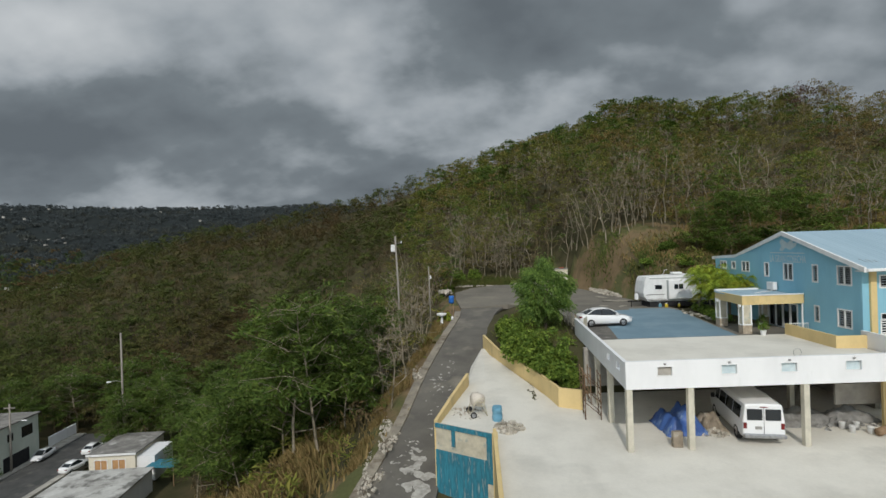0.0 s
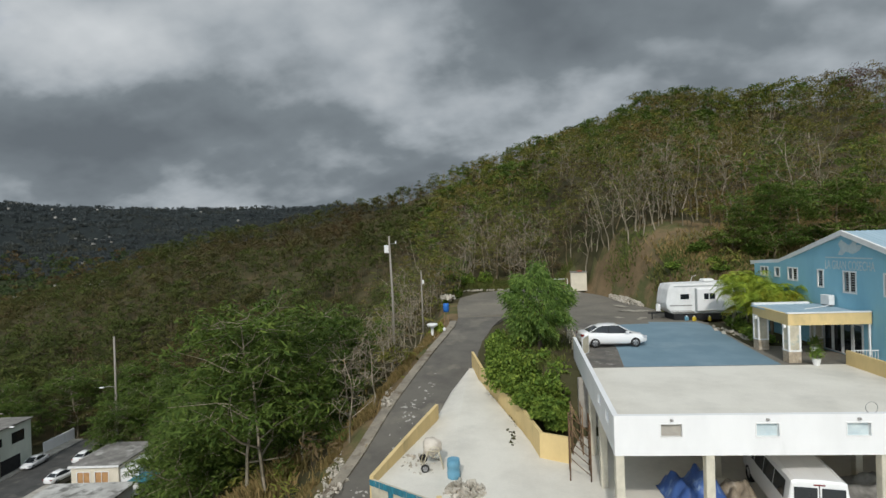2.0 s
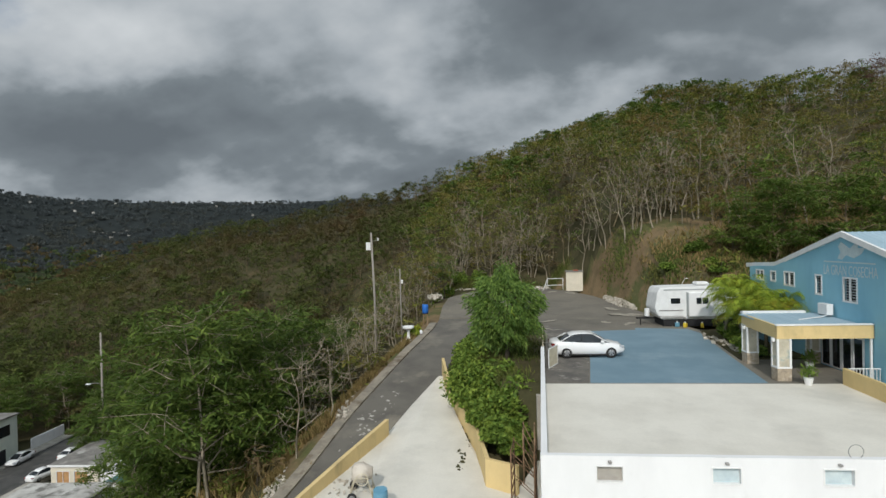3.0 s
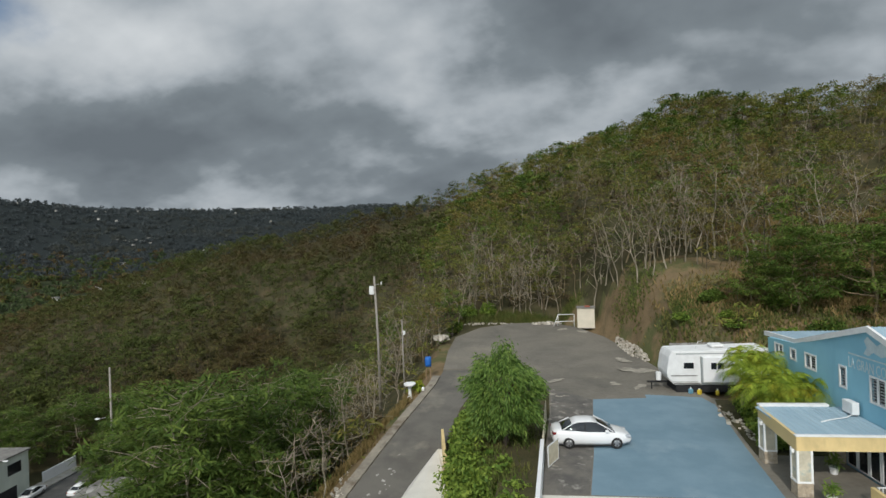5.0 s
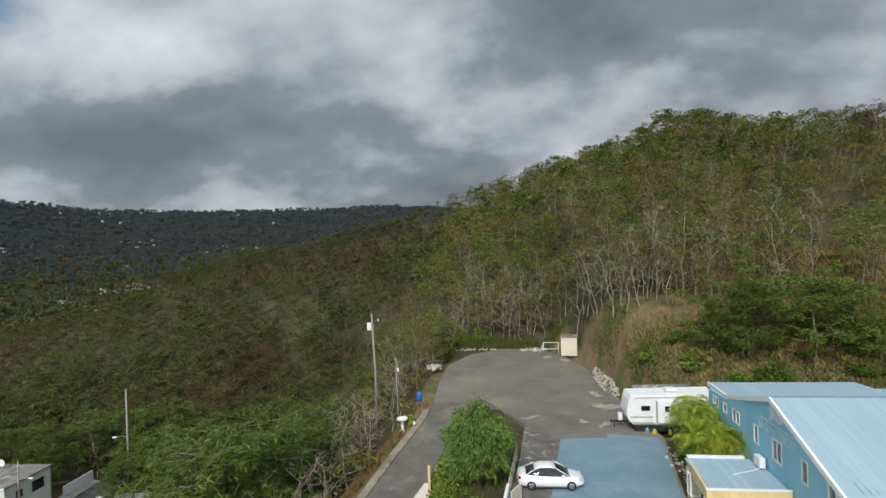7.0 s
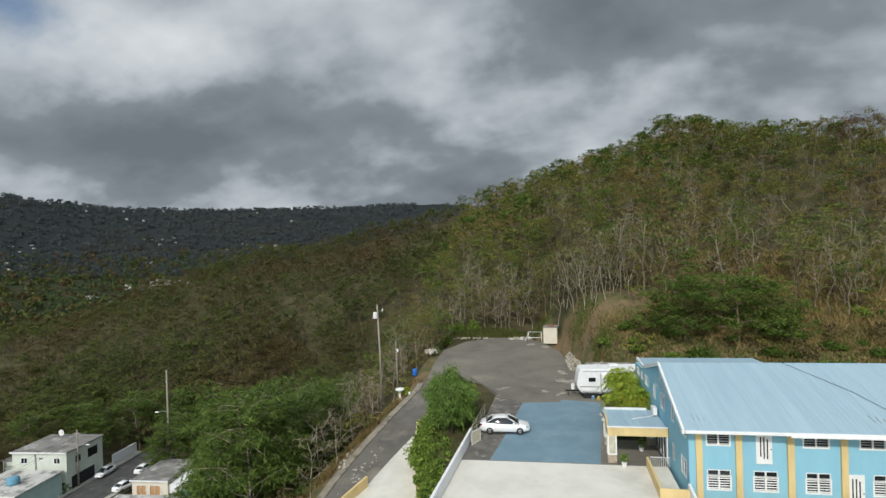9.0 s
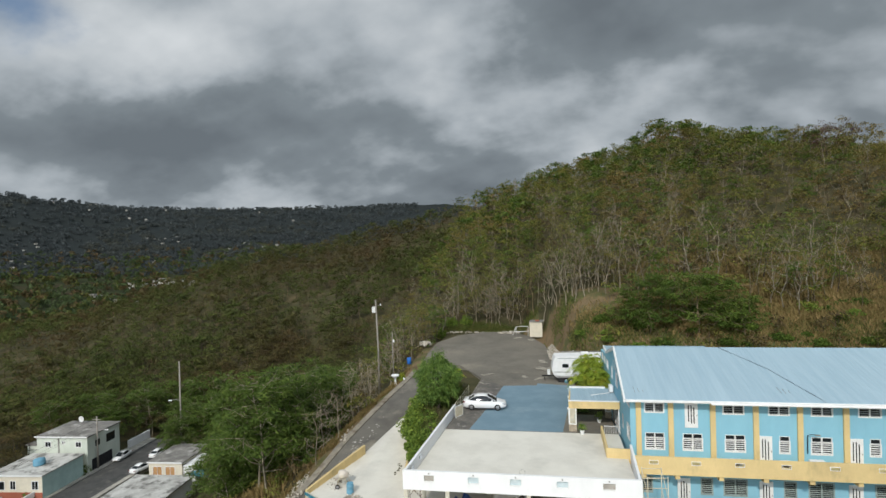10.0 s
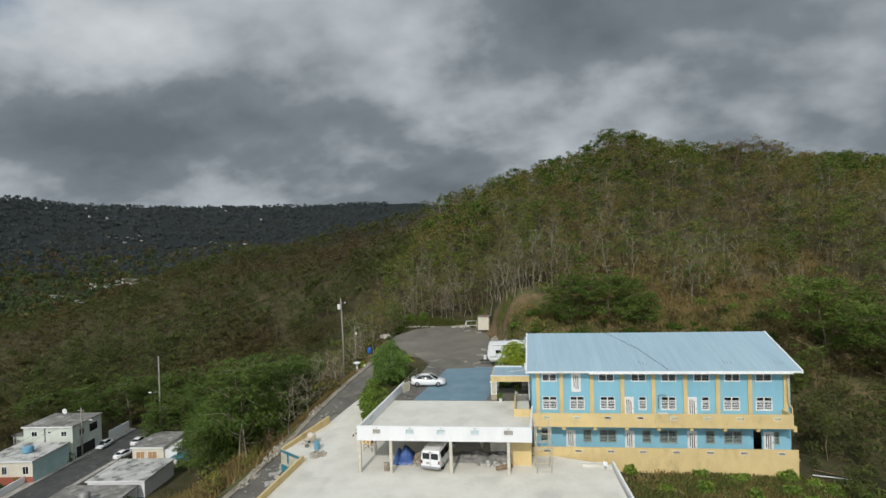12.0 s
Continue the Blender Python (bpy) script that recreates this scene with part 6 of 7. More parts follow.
p2 = thing("lamp_post", (-2.9, 64.5, gz(-2.9, 64.5) - 0.2), label="thin grey post with a small lamp", category="post")
bm = bmesh.new()
tube(bm, [(0, 0, 0), (-0.05, 0, 7.7 - p2.location.z)], 0.08, 0.06, sides=8)
part("shaft", bm, "pole_wood", p2)
part("lamp", boxm((0.05, -0.1, 6.2 - p2.location.z), (0.25, 0.1, 6.6 - p2.location.z), 0.03), "white_trim", p2)
p3 = thing("street_lamp", (-57.5, 90.5, gz(-57.5, 90.5) - 0.2), label="grey pole with a street lamp arm among the trees", category="street lamp")
bm = bmesh.new()
tube(bm, [(0, 0, 0), (0.0, 0, -3.0 - p3.location.z)], 0.2, 0.14, sides=8)
part("shaft", bm, "pole_wood", p3)
bm = bmesh.new()
tube(bm, [(0, 0, -11.5 - p3.location.z), (-0.8, -0.3, -11.2 - p3.location.z), (-1.6, -0.6, -11.25 - p3.location.z)], 0.05)
part("arm", bm, "steel_grey", p3)
part("lamp", boxm((-2.2, -0.9, -11.4 - p3.location.z), (-1.5, -0.5, -11.2 - p3.location.z), 0.05), "white_trim", p3)

shed = thing("block_hut", (17.2, 87.2, 2.95), -8, "small cream block hut at the end of the turning area", "hut")
part("walls", panel([0, 2.3], [0, 2.75], [], lambda u, v, d: (u, d, v), 2.0), "cream_wall", shed)
for k in range(11):
    part("block_course", boxm((-0.012, -0.012, 0.26 * k), (2.312, 0.0 - 0.001, 0.26 * k + 0.235), 0.004), "cream_wall", shed)
part("roof", boxm((-0.12, -0.12, 2.755), (2.42, 2.1, 2.87), 0.01), "roof_grey", shed)
tarp = part("red_sheet", boxm((1.0, 0.2, 2.87), (1.7, 1.0, 3.05), 0.05), "red_wall", shed, "red bundle on the roof")
swing = thing("pipe_frame", (13.7, 88.6, 2.95), -4, "white pipe frame standing beside the hut", "frame")
for pts in (((0.3, 0, 0), (1.0, 0, 1.75)), ((0.9, 0.6, 0), (1.0, 0.1, 1.75)), ((1.0, 0.05, 1.75), (3.2, 0.1, 1.75)), ((3.2, 0.1, 0), (3.2, 0.1, 1.75)), ((0.6, 0, 0.75), (3.2, 0.1, 0.8))):
    bm = bmesh.new()
    tube(bm, pts, 0.05)
    part("pipe", bm, "white_trim", swing)
bin_ = thing("drum_bin", (-0.28, 63.7, gz(-0.28, 63.7)), label="bright blue drum bin on a stand beside the lane", category="bin")
bz = 3.2 - bin_.location.z
bm = bmesh.new()
loft(bm, [[(r * math.cos(6.28319 * k / 16), r * math.sin(6.28319 * k / 16), bz + z) for k in range(16)] for z, r in ((0, 0.3), (0.3, 0.32), (0.6, 0.32), (0.9, 0.3))])
part("drum", bm, "bright_blue", bin_)
for s in (-0.2, 0.2):
    part("stand_leg", boxm((s - 0.04, -0.04, 0), (s + 0.04, 0.04, bz)), "wood", bin_)
bath = thing("bird_bath", (-1.5, 60.2, gz(-1.5, 60.2)), label="white concrete bird bath beside the lane", category="bird bath")
bm = bmesh.new()
loft(bm, [[(r * math.cos(6.28319 * k / 16), r * math.sin(6.28319 * k / 16), z) for k in range(16)] for z, r in ((0, 0.3), (0.12, 0.26), (0.2, 0.14), (0.75, 0.12), (0.85, 0.2))])
part("pedestal", bm, "white_trim", bath)
bm = bmesh.new()
loft(bm, [[(r * math.cos(6.28319 * k / 20), r * math.sin(6.28319 * k / 20), z) for k in range(20)] for z, r in ((0.85, 0.2), (0.95, 0.48), (1.08, 0.52), (1.1, 0.46), (1.0, 0.3))])
part("bowl", bm, "white_trim", bath)
bath.scale = (1.1, 1.1, 1.35)
statue = thing("garden_ornament", (-0.3, 60.4, gz(-0.3, 60.4)), label="small white garden ornament beside the lane", category="ornament")
bm = bmesh.new()
loft(bm, [[(r * math.cos(6.28319 * k / 12), r * math.sin(6.28319 * k / 12), z) for k in range(12)] for z, r in ((0, 0.18), (0.1, 0.16), (0.4, 0.12), (0.55, 0.15), (0.68, 0.05))])
part("body", bm, "white_trim", statue)

# ---- the lower street ----
bm = bmesh.new()
prism(bm, [(-59.0, 20), (-61.0, 97), (-69.0, 97.5), (-66.6, 20)], -23.6, -22.7)
tagged(part("street", bm, "dark_asphalt"), "dark asphalt street between the lower houses", "street", kind="structure")
bm = bmesh.new()
prism(bm, [(-66.65, 20), (-69.05, 97.5), (-72.0, 97.5), (-68.6, 20)], -23.6, -22.56)
tagged(part("pavement", bm, "old_concrete"), "pale concrete pavement along the lower street", "pavement", kind="structure")
bm = bmesh.new()
prism(bm, [(-57.9, 20), (-59.9, 96), (-60.97, 96), (-58.95, 20)], -23.6, -22.56)
tagged(part("pavement", bm, "old_concrete"), "concrete kerb strip on the house side of the street", "pavement", kind="structure")


def house(label, corner, rz, w, d, z_roof, wall, roof, wins, grille=None, band=None, doors=()):
    """A flat roofed house; corner is its front left corner, front facing -y."""
    base = -22.7
    h = thing("house", (corner[0], corner[1], base), rz, label, "house", "lower houses")
    hh = z_roof - base
    holes = [(x0, x1, z0, z1) for x0, x1, z0, z1 in wins]
    part("front_wall", panel([0, w], [-0.4, hh], holes, lambda u, v, dd: (u, dd, v), 0.2), wall, h)
    part("wall", boxm((0, 0.2, -0.4), (0.2, d, hh)), wall, h)
    part("wall", boxm((w - 0.2, 0.2, -0.4), (w, d, hh)), wall, h)
    part("wall", boxm((0.2, d - 0.2, -0.4), (w - 0.2, d, hh)), wall, h)
    part("roof", boxm((-0.25, -0.25, hh), (w + 0.25, d + 0.25, hh + 0.22), 0.02), roof, h)
    part("roof_edge", panel([-0.25, w + 0.25], [hh + 0.0, hh + 0.27], [], lambda u, v, dd: (u, -0.33 + dd, v), 0.07), "white_trim", h)
    for x0, x1, z0, z1 in wins:
        wf = part("window", panel([x0 - 0.06, x1 + 0.06], [z0 - 0.06, z1 + 0.06], [(x0 + 0.04, (x0 + x1) / 2 - 0.03, z0 + 0.04, z1 - 0.04), ((x0 + x1) / 2 + 0.03, x1 - 0.04, z0 + 0.04, z1 - 0.04)], lambda u, v, dd: (u, dd - 0.04, v), 0.05), "white_trim", h)
        part("pane", boxm((x0, 0.06, z0), (x1, 0.08, z1)), grille or "glass_dark", wf)
    for x0, z1 in doors:
        part("door", boxm((x0, -0.05, 0), (x0 + 0.9, -0.004, z1)), "glass_dark", h)
    if band:
        part("base_band", boxm((-0.02, -0.06, -0.4), (w + 0.02, -0.004, band[1])), band[0], h)
    return h


h1 = house("two storey pale green house with flat grey roof", (-80.3, 78.2), 4, 10.8, 8.8, -15.6, "pale_green_wall", "roof_grey", [(1.8, 3.0, 5.2, 6.2), (8.3, 9.5, 5.2, 6.2), (5.4, 6.0, 5.8, 6.3)], doors=[(7.0, 2.1)])
part("downpipe", boxm((4.6, -0.12, 0), (4.85, -0.004, 6.9)), "roof_grey", h1)
part("rear_wing_roof", boxm((-5.5, 3.0, 4.2), (-0.3, 8.5, 4.4)), "roof_grey", h1)
part("rear_wing", boxm((-5.2, 3.2, -0.3), (-0.3, 8.3, 4.2)), "pale_green_wall", h1)
# no real opening: a dark sheet on the wall paints the garage's shade
part("garage_mouth", boxm((10.81, 1.0, 0.0), (10.84, 6.5, 2.4)), "dark_inside", h1)
part("upper_window", boxm((10.81, 2.0, 4.6), (10.84, 3.2, 5.8)), "glass_dark", h1)
part("upper_window", boxm((10.81, 5.0, 4.3), (10.84, 7.4, 6.0)), "glass_dark", h1)
dish = thing("satellite_dish", (-77.5, 86.0, -15.38), label="white satellite dish on the grey roof", category="satellite dish")
bm = bmesh.new()
loft(bm, [[(r * math.cos(6.28319 * k / 16), -0.2 + dd, 0.9 + r * math.sin(6.28319 * k / 16)) for k in range(16)] for dd, r in ((0.25, 0.05), (0.15, 0.4), (0.0, 0.62), (-0.03, 0.62), (0.12, 0.38), (0.22, 0.05))])
part("bowl", bm, "white_trim", dish)
part("mast", boxm((-0.04, -0.04, 0), (0.04, 0.04, 0.9)), "steel_grey", dish)
h2 = house("single storey aqua house with patched roof and red base", (-79.2, 67.7), 5, 10.4, 9.4, -18.6, "cream_wall", "roof_white", [(0.7, 3.2, 1.6, 3.1), (4.3, 5.3, 1.7, 3.2), (8.4, 9.6, 1.7, 3.2)], band=("red_wall", 1.2))
part("side_paint", boxm((10.405, 0.0, -0.3), (10.42, 9.4, 4.0)), "aqua_wall", h2)
tank = thing("water_tank", (-73.6, 72.5, -18.38), label="blue plastic water tank on the roof", category="water tank")
bm = bmesh.new()
loft(bm, [[(r * math.cos(6.28319 * k / 18), r * math.sin(6.28319 * k / 18), z) for k in range(18)] for z, r in ((0, 0.95), (0.35, 0.98), (0.4, 0.93), (0.75, 0.98), (1.1, 0.9), (1.25, 0.4), (1.3, 0.15))])
part("tank", bm, "barrel_blue", tank)
h3 = house("cream house with orange grilles and flat grey roof", (-53.9, 76.3), 3, 6.6, 8.6, -18.8, "cream_wall", "roof_grey", [(0.8, 2.6, 1.5, 3.2), (3.3, 5.2, 1.5, 3.2)], grille="orange_grille")
part("side_room", boxm((6.61, 0.4, -0.3), (9.2, 6.0, 3.4)), "white_wall", h3)
canopy = thing("green_canopy", (-45.2, 75.4, -22.7), label="green shade netting over a pen beside the house", category="canopy")
part("cover", boxm((0, 0, 2.2), (4.2, 3.0, 2.4), 0.05), "teal_paint", canopy)
for x in (0.1, 4.0):
    for y in (0.1, 2.8):
        part("post", boxm((x, y, -0.5), (x + 0.1, y + 0.1, 2.2)), "wood", canopy)
h4 = house("white house with a large peeling white roof", (-53.3, 63.9), 4, 10.6, 9.4, -20.0, "white_wall", "roof_white", [(3.0, 4.0, 0.9, 2.0)])
house("low house with stained grey roof and a black tank", (-55.5, 53.5), 4, 12.5, 9.6, -20.6, "white_wall", "roof_grey", [(3.0, 4.0, 0.9, 1.8)])
tk = thing("water_tank", (-48.4, 57.6, -20.38), label="dark grey water tank on the stained roof", category="water tank")
bm = bmesh.new()
loft(bm, [[(r * math.cos(6.28319 * k / 16), r * math.sin(6.28319 * k / 16), z) for k in range(16)] for z, r in ((0, 0.85), (0.6, 0.88), (1.5, 0.88), (1.75, 0.5), (1.8, 0.2))])
part("tank", bm, "steel_grey", tk)
house("grey roofed house beside the lower street", (-79.5, 53.0), 4, 9.5, 9.0, -19.8, "aqua_wall", "roof_grey", [(3.0, 4.0, 0.9, 1.8)])
wall_run("garden_wall", [(-68.9, 54.0), (-70.4, 68.5)], -23.2, -21.3, 0.2, "white_wall", "white garden wall along the lower street")
wall_run("garden_wall", [(-71.0, 91.0), (-71.3, 98.0)], -23.2, -20.8, 0.2, "white_wall", "white boundary wall at the street's end")
wall_run("planter", [(-71.0, 78.0), (-69.6, 79.3)], -22.8, -21.9, 0.5, "white_wall", "low white planter at the street corner", "planter")
up = thing("utility_pole", (-69.3, 81.1, -22.7), label="grey street pole with crossarm and lamp", category="utility pole")
bm = bmesh.new()
tube(bm, [(0, 0, 0), (0.05, 0, 10.6)], 0.18, 0.12, sides=8)
part("shaft", bm, "pole_wood", up)
part("crossarm", boxm((-0.9, -0.06, 9.9), (0.9, 0.06, 10.05)), "pole_wood", up)
bm = bmesh.new()
tube(bm, [(0, 0, 7.6), (1.0, 0, 8.0), (2.0, 0, 8.0)], 0.04)
part("lamp_arm", bm, "steel_grey", up)
part("lamp", boxm((1.9, -0.15, 7.9), (2.7, 0.15, 8.06), 0.05), "white_trim", up)
for z, dx in ((10.05, -0.8), (10.05, 0.8), (9.0, 0.0)):
    bm = bmesh.new()
    p0, p1 = Vector((-69.3 + dx, 81.1, -22.7 + z)), Vector((-66.0 + dx, 30.0, -12.5))
    tube(bm, [p0.lerp(p1, k / 12) - Vector((0, 0, 1.6 * (1 - (2 * k / 12 - 1) ** 2))) for k in range(13)], 0.022, sides=4)
    tagged(part("cable", bm, "rubber"), "thin dark overhead cable above the street", "cable", "overhead cables")

# ---- far houses in the valley ----
r = np.random.default_rng(21)
M["far_wall"] = material("far_wall", (0.46, 0.44, 0.40), (0.26, 0.25, 0.225), 0.02, 0.9, bump=0.0)
far = thing("valley_house", (0, 0, -500), label="tiny pale house in the valley", category="house", group="valley houses")
part("wall", boxm((-6, -4, -9), (6, 4, 3.2)), "far_wall", far)
part("roof", boxm((-6.4, -4.4, 3.2), (6.4, 4.4, 3.7)), "roof_grey", far)
CLUSTERS = ((37.2, 1110, 40), (39.8, 1095, 10), (41.6, 920, 12), (43.8, 970, 3), (39.3, 1440, 5), (49.4, 1470, 5), (47.6, 1700, 4), (37.5, 1780, 8), (29.5, 1630, 8))
n = 0
for c_az, c_d, count in CLUSTERS:
    for k in range(count):
        az, d = radians(c_az + r.normal(0, 1.0)), c_d * (1 + r.normal(0, 0.025))
        x, y = 10 - d * math.sin(az), d * math.cos(az)
        k = r.uniform(0.4, 0.85)
        m = pose(x, y, gz(x, y) + 5, 0, 0, r.uniform(-30, 30))
        far_copy = far if n == 0 else copy_thing(far, m)
        far_copy.matrix_basis = m @ Matrix.Diagonal((k, k, k * 0.5, 1))
        n += 1
for k in range(16):
    az, d = radians(r.uniform(20, 56)), r.uniform(1900, 2600)
    x, y = 10 - d * math.sin(az), d * math.cos(az)
    m = pose(x, y, gz(x, y) + 9, 0, 0, r.uniform(-30, 30))
    copy_thing(far, m).matrix_basis = m @ Matrix.Diagonal((0.6, 0.6, 0.5, 1))


# ---- woods ----
def toe_y(x):
    return float(np.interp(x, [-400, -200, -95, -60, -30, -8, 3, 15, 20, 23.5, 28, 60, 200], [160, 135, 112, 104, 92, 84, 92, 95, 86, 62, 56.5, 54.5, 60]))


def clear(x, y):
    """True where streets, houses and the built terrace are."""
    if y > 266 or (x > 14 and y < toe_y(x) + 3.0):
        return True
    if -92 < x < -41 and y < 100:
        return True
    if x < 24 and x > float(road_left(y)) - 2.2 and y < 94:
        return True
    if 0 < x < 22 and y < 95.5:
        return True
    if y < 76 and x > -41 and (x < 23 - 0.65 * (y + 22) or x < -1 - 0.5 * (y - 1)):
        return True
    return y < 22 or (x > -60 and y < 26 and x > -6)


def open_bank(x, y):
    return 17 < x < 76 and y < bank_top(x) + 1.0


def density(bank, near=1.0, slope=0.0):
    def keep(x, y):
        if clear(x, y):
            return 0.0
        if y < 74 and -41 < x < 0:
            return slope
        if x < -150 and (x * 7.3 + y * 3.1) % 2.0 < 0.9:
            return 0.0
        patch = 0.85 + 0.30 * float(wobble(x * 1.3 + 11, y * 1.1, 17.0))
        return (bank if open_bank(x, y) else patch) * (near if x < 0 and y < 75 else 1.0)
    return keep


# near kinds
sparse = [tree_arrays(11 + i, 10.0, 2.3, 20, 21, 0.26, 0.08, 0.36, 6, 3, 0.95, 0.14) for i in range(6)]
bare = [tree_arrays(31 + i, 9.5, 2.0, 22, 2, 0.17, 0.075, 0.25, 8, 4, 0.6, 0.16, fork=2) for i in range(6)]
bushy = [tree_arrays(41 + i, 7.5, 2.4, 12, 14, 0.40, 0.09, 0.3, 4, 2, 1.05) for i in range(4)]
green = [tree_arrays(51 + i, 9.0, 2.8, 26, 26, 0.31, 0.12, 0.32, 6, 3, 1.05) for i in range(4)]
# kinds for the upper slopes
sparse_far = [tree_arrays(21 + i, 9.0, 2.3, 13, 15, 0.47, 0.09, 0.30, 4, 2, 1.1, 0.14) for i in range(6)]
bare_far = [tree_arrays(36 + i, 9.0, 1.9, 5, 3, 0.32, 0.10, 0.28, 6, 2, 0.9, 0.16, twig=0.035) for i in range(6)]
green_far = [tree_arrays(61 + i, 9.0, 2.9, 13, 16, 0.66, 0.13, 0.3, 4, 2, 1.3) for i in range(4)]
shrub = [tree_arrays(71 + i, 2.0, 1.1, 7, 10, 0.27, 0.03, 0.2, 3, 2, 0.7) for i in range(4)]
clump = [tree_arrays(81 + i, 7.0, 2.8, 8, 4, 1.7, 0.10, 0.4, 1, 1, 1.6, long=1.3, squash=0.5, droop=1.1) for i in range(5)]
r = np.random.default_rng(3)


def split(name, kinds, far_kinds, spots, mats, shaded, label):
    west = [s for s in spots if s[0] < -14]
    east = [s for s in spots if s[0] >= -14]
    # the western stands take leaf colours with cloud shade painted in
    for group, leaf, where in ((east, mats, "sunny slopes"), (west, shaded, "western slopes with cloud shade in the leaf colour")):
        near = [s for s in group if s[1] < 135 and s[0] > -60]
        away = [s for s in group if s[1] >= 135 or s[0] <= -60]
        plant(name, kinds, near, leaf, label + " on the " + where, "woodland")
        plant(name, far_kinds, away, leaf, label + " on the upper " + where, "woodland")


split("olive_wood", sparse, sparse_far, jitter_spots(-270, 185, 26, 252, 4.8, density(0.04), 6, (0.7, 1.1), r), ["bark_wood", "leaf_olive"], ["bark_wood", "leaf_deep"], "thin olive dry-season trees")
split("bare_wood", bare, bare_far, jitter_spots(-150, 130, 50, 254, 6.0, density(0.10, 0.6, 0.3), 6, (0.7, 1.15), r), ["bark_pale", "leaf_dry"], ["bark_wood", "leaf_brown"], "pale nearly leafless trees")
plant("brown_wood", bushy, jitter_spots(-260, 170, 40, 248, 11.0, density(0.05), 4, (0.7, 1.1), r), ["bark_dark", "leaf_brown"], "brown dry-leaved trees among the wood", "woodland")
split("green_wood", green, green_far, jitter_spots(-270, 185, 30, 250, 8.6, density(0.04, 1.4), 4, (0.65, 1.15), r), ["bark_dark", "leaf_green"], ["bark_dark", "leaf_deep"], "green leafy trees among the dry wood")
plant("undergrowth", shrub, jitter_spots(-120, 110, 26, 170, 5.0, density(0.4, 1.0, 0.6), 4, (0.6, 1.5), r), ["bark_dark", "leaf_brown"], "brown dry undergrowth below the trees", "undergrowth")
plant("green_undergrowth", shrub, jitter_spots(-110, 110, 26, 150, 5.5, density(0.7, 1.0, 0.8), 4, (0.7, 1.8), r), ["bark_dark", "leaf_olive"], "olive green shrubs below the trees", "undergrowth")
# the last row, out to the ridge, has haze painted into its colour
for count, near, away, big, leaf, text in ((1500, 400, 1500, 2.1, "leaf_deep", "dark olive trees on the valley floor"), (1500, 450, 1600, 2.0, "valley_leaf", "green trees on the valley floor"), (900, 420, 1650, 1.9, "leaf_brown", "brown dry trees on the valley floor"), (4200, 1250, 2750, 1.7, "far_leaf", "distant trees in the valley and on the far ridge, haze and cloud shade in their colour")):
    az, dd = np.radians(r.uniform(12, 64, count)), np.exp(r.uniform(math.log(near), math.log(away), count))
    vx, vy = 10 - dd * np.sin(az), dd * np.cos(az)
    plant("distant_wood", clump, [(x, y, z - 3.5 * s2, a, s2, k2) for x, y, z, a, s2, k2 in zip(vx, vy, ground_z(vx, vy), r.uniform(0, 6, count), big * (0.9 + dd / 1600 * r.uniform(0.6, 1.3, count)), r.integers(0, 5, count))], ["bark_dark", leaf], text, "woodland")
# these darker stands carry their shade in the leaf colour
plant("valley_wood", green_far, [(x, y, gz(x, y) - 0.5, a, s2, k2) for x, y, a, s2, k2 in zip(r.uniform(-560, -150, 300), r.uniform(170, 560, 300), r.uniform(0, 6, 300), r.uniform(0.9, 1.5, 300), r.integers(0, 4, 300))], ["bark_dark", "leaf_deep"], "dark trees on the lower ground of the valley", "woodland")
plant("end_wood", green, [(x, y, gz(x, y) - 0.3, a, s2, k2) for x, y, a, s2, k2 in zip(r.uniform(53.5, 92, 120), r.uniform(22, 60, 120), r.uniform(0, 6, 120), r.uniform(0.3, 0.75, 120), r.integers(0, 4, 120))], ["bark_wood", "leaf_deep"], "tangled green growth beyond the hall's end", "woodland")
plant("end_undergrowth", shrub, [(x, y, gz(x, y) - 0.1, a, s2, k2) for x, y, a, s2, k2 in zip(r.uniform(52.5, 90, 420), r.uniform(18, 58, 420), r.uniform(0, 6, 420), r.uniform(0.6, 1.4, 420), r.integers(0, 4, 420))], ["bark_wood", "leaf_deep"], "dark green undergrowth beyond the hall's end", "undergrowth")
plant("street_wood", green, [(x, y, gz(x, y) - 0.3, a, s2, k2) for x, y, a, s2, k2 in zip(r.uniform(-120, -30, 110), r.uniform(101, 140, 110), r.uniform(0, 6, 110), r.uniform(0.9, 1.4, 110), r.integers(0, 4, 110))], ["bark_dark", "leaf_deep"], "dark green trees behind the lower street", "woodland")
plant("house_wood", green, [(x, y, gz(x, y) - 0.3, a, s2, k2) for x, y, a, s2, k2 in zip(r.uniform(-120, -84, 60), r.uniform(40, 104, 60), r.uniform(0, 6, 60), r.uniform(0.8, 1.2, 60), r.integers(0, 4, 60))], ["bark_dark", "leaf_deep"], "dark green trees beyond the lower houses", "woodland")


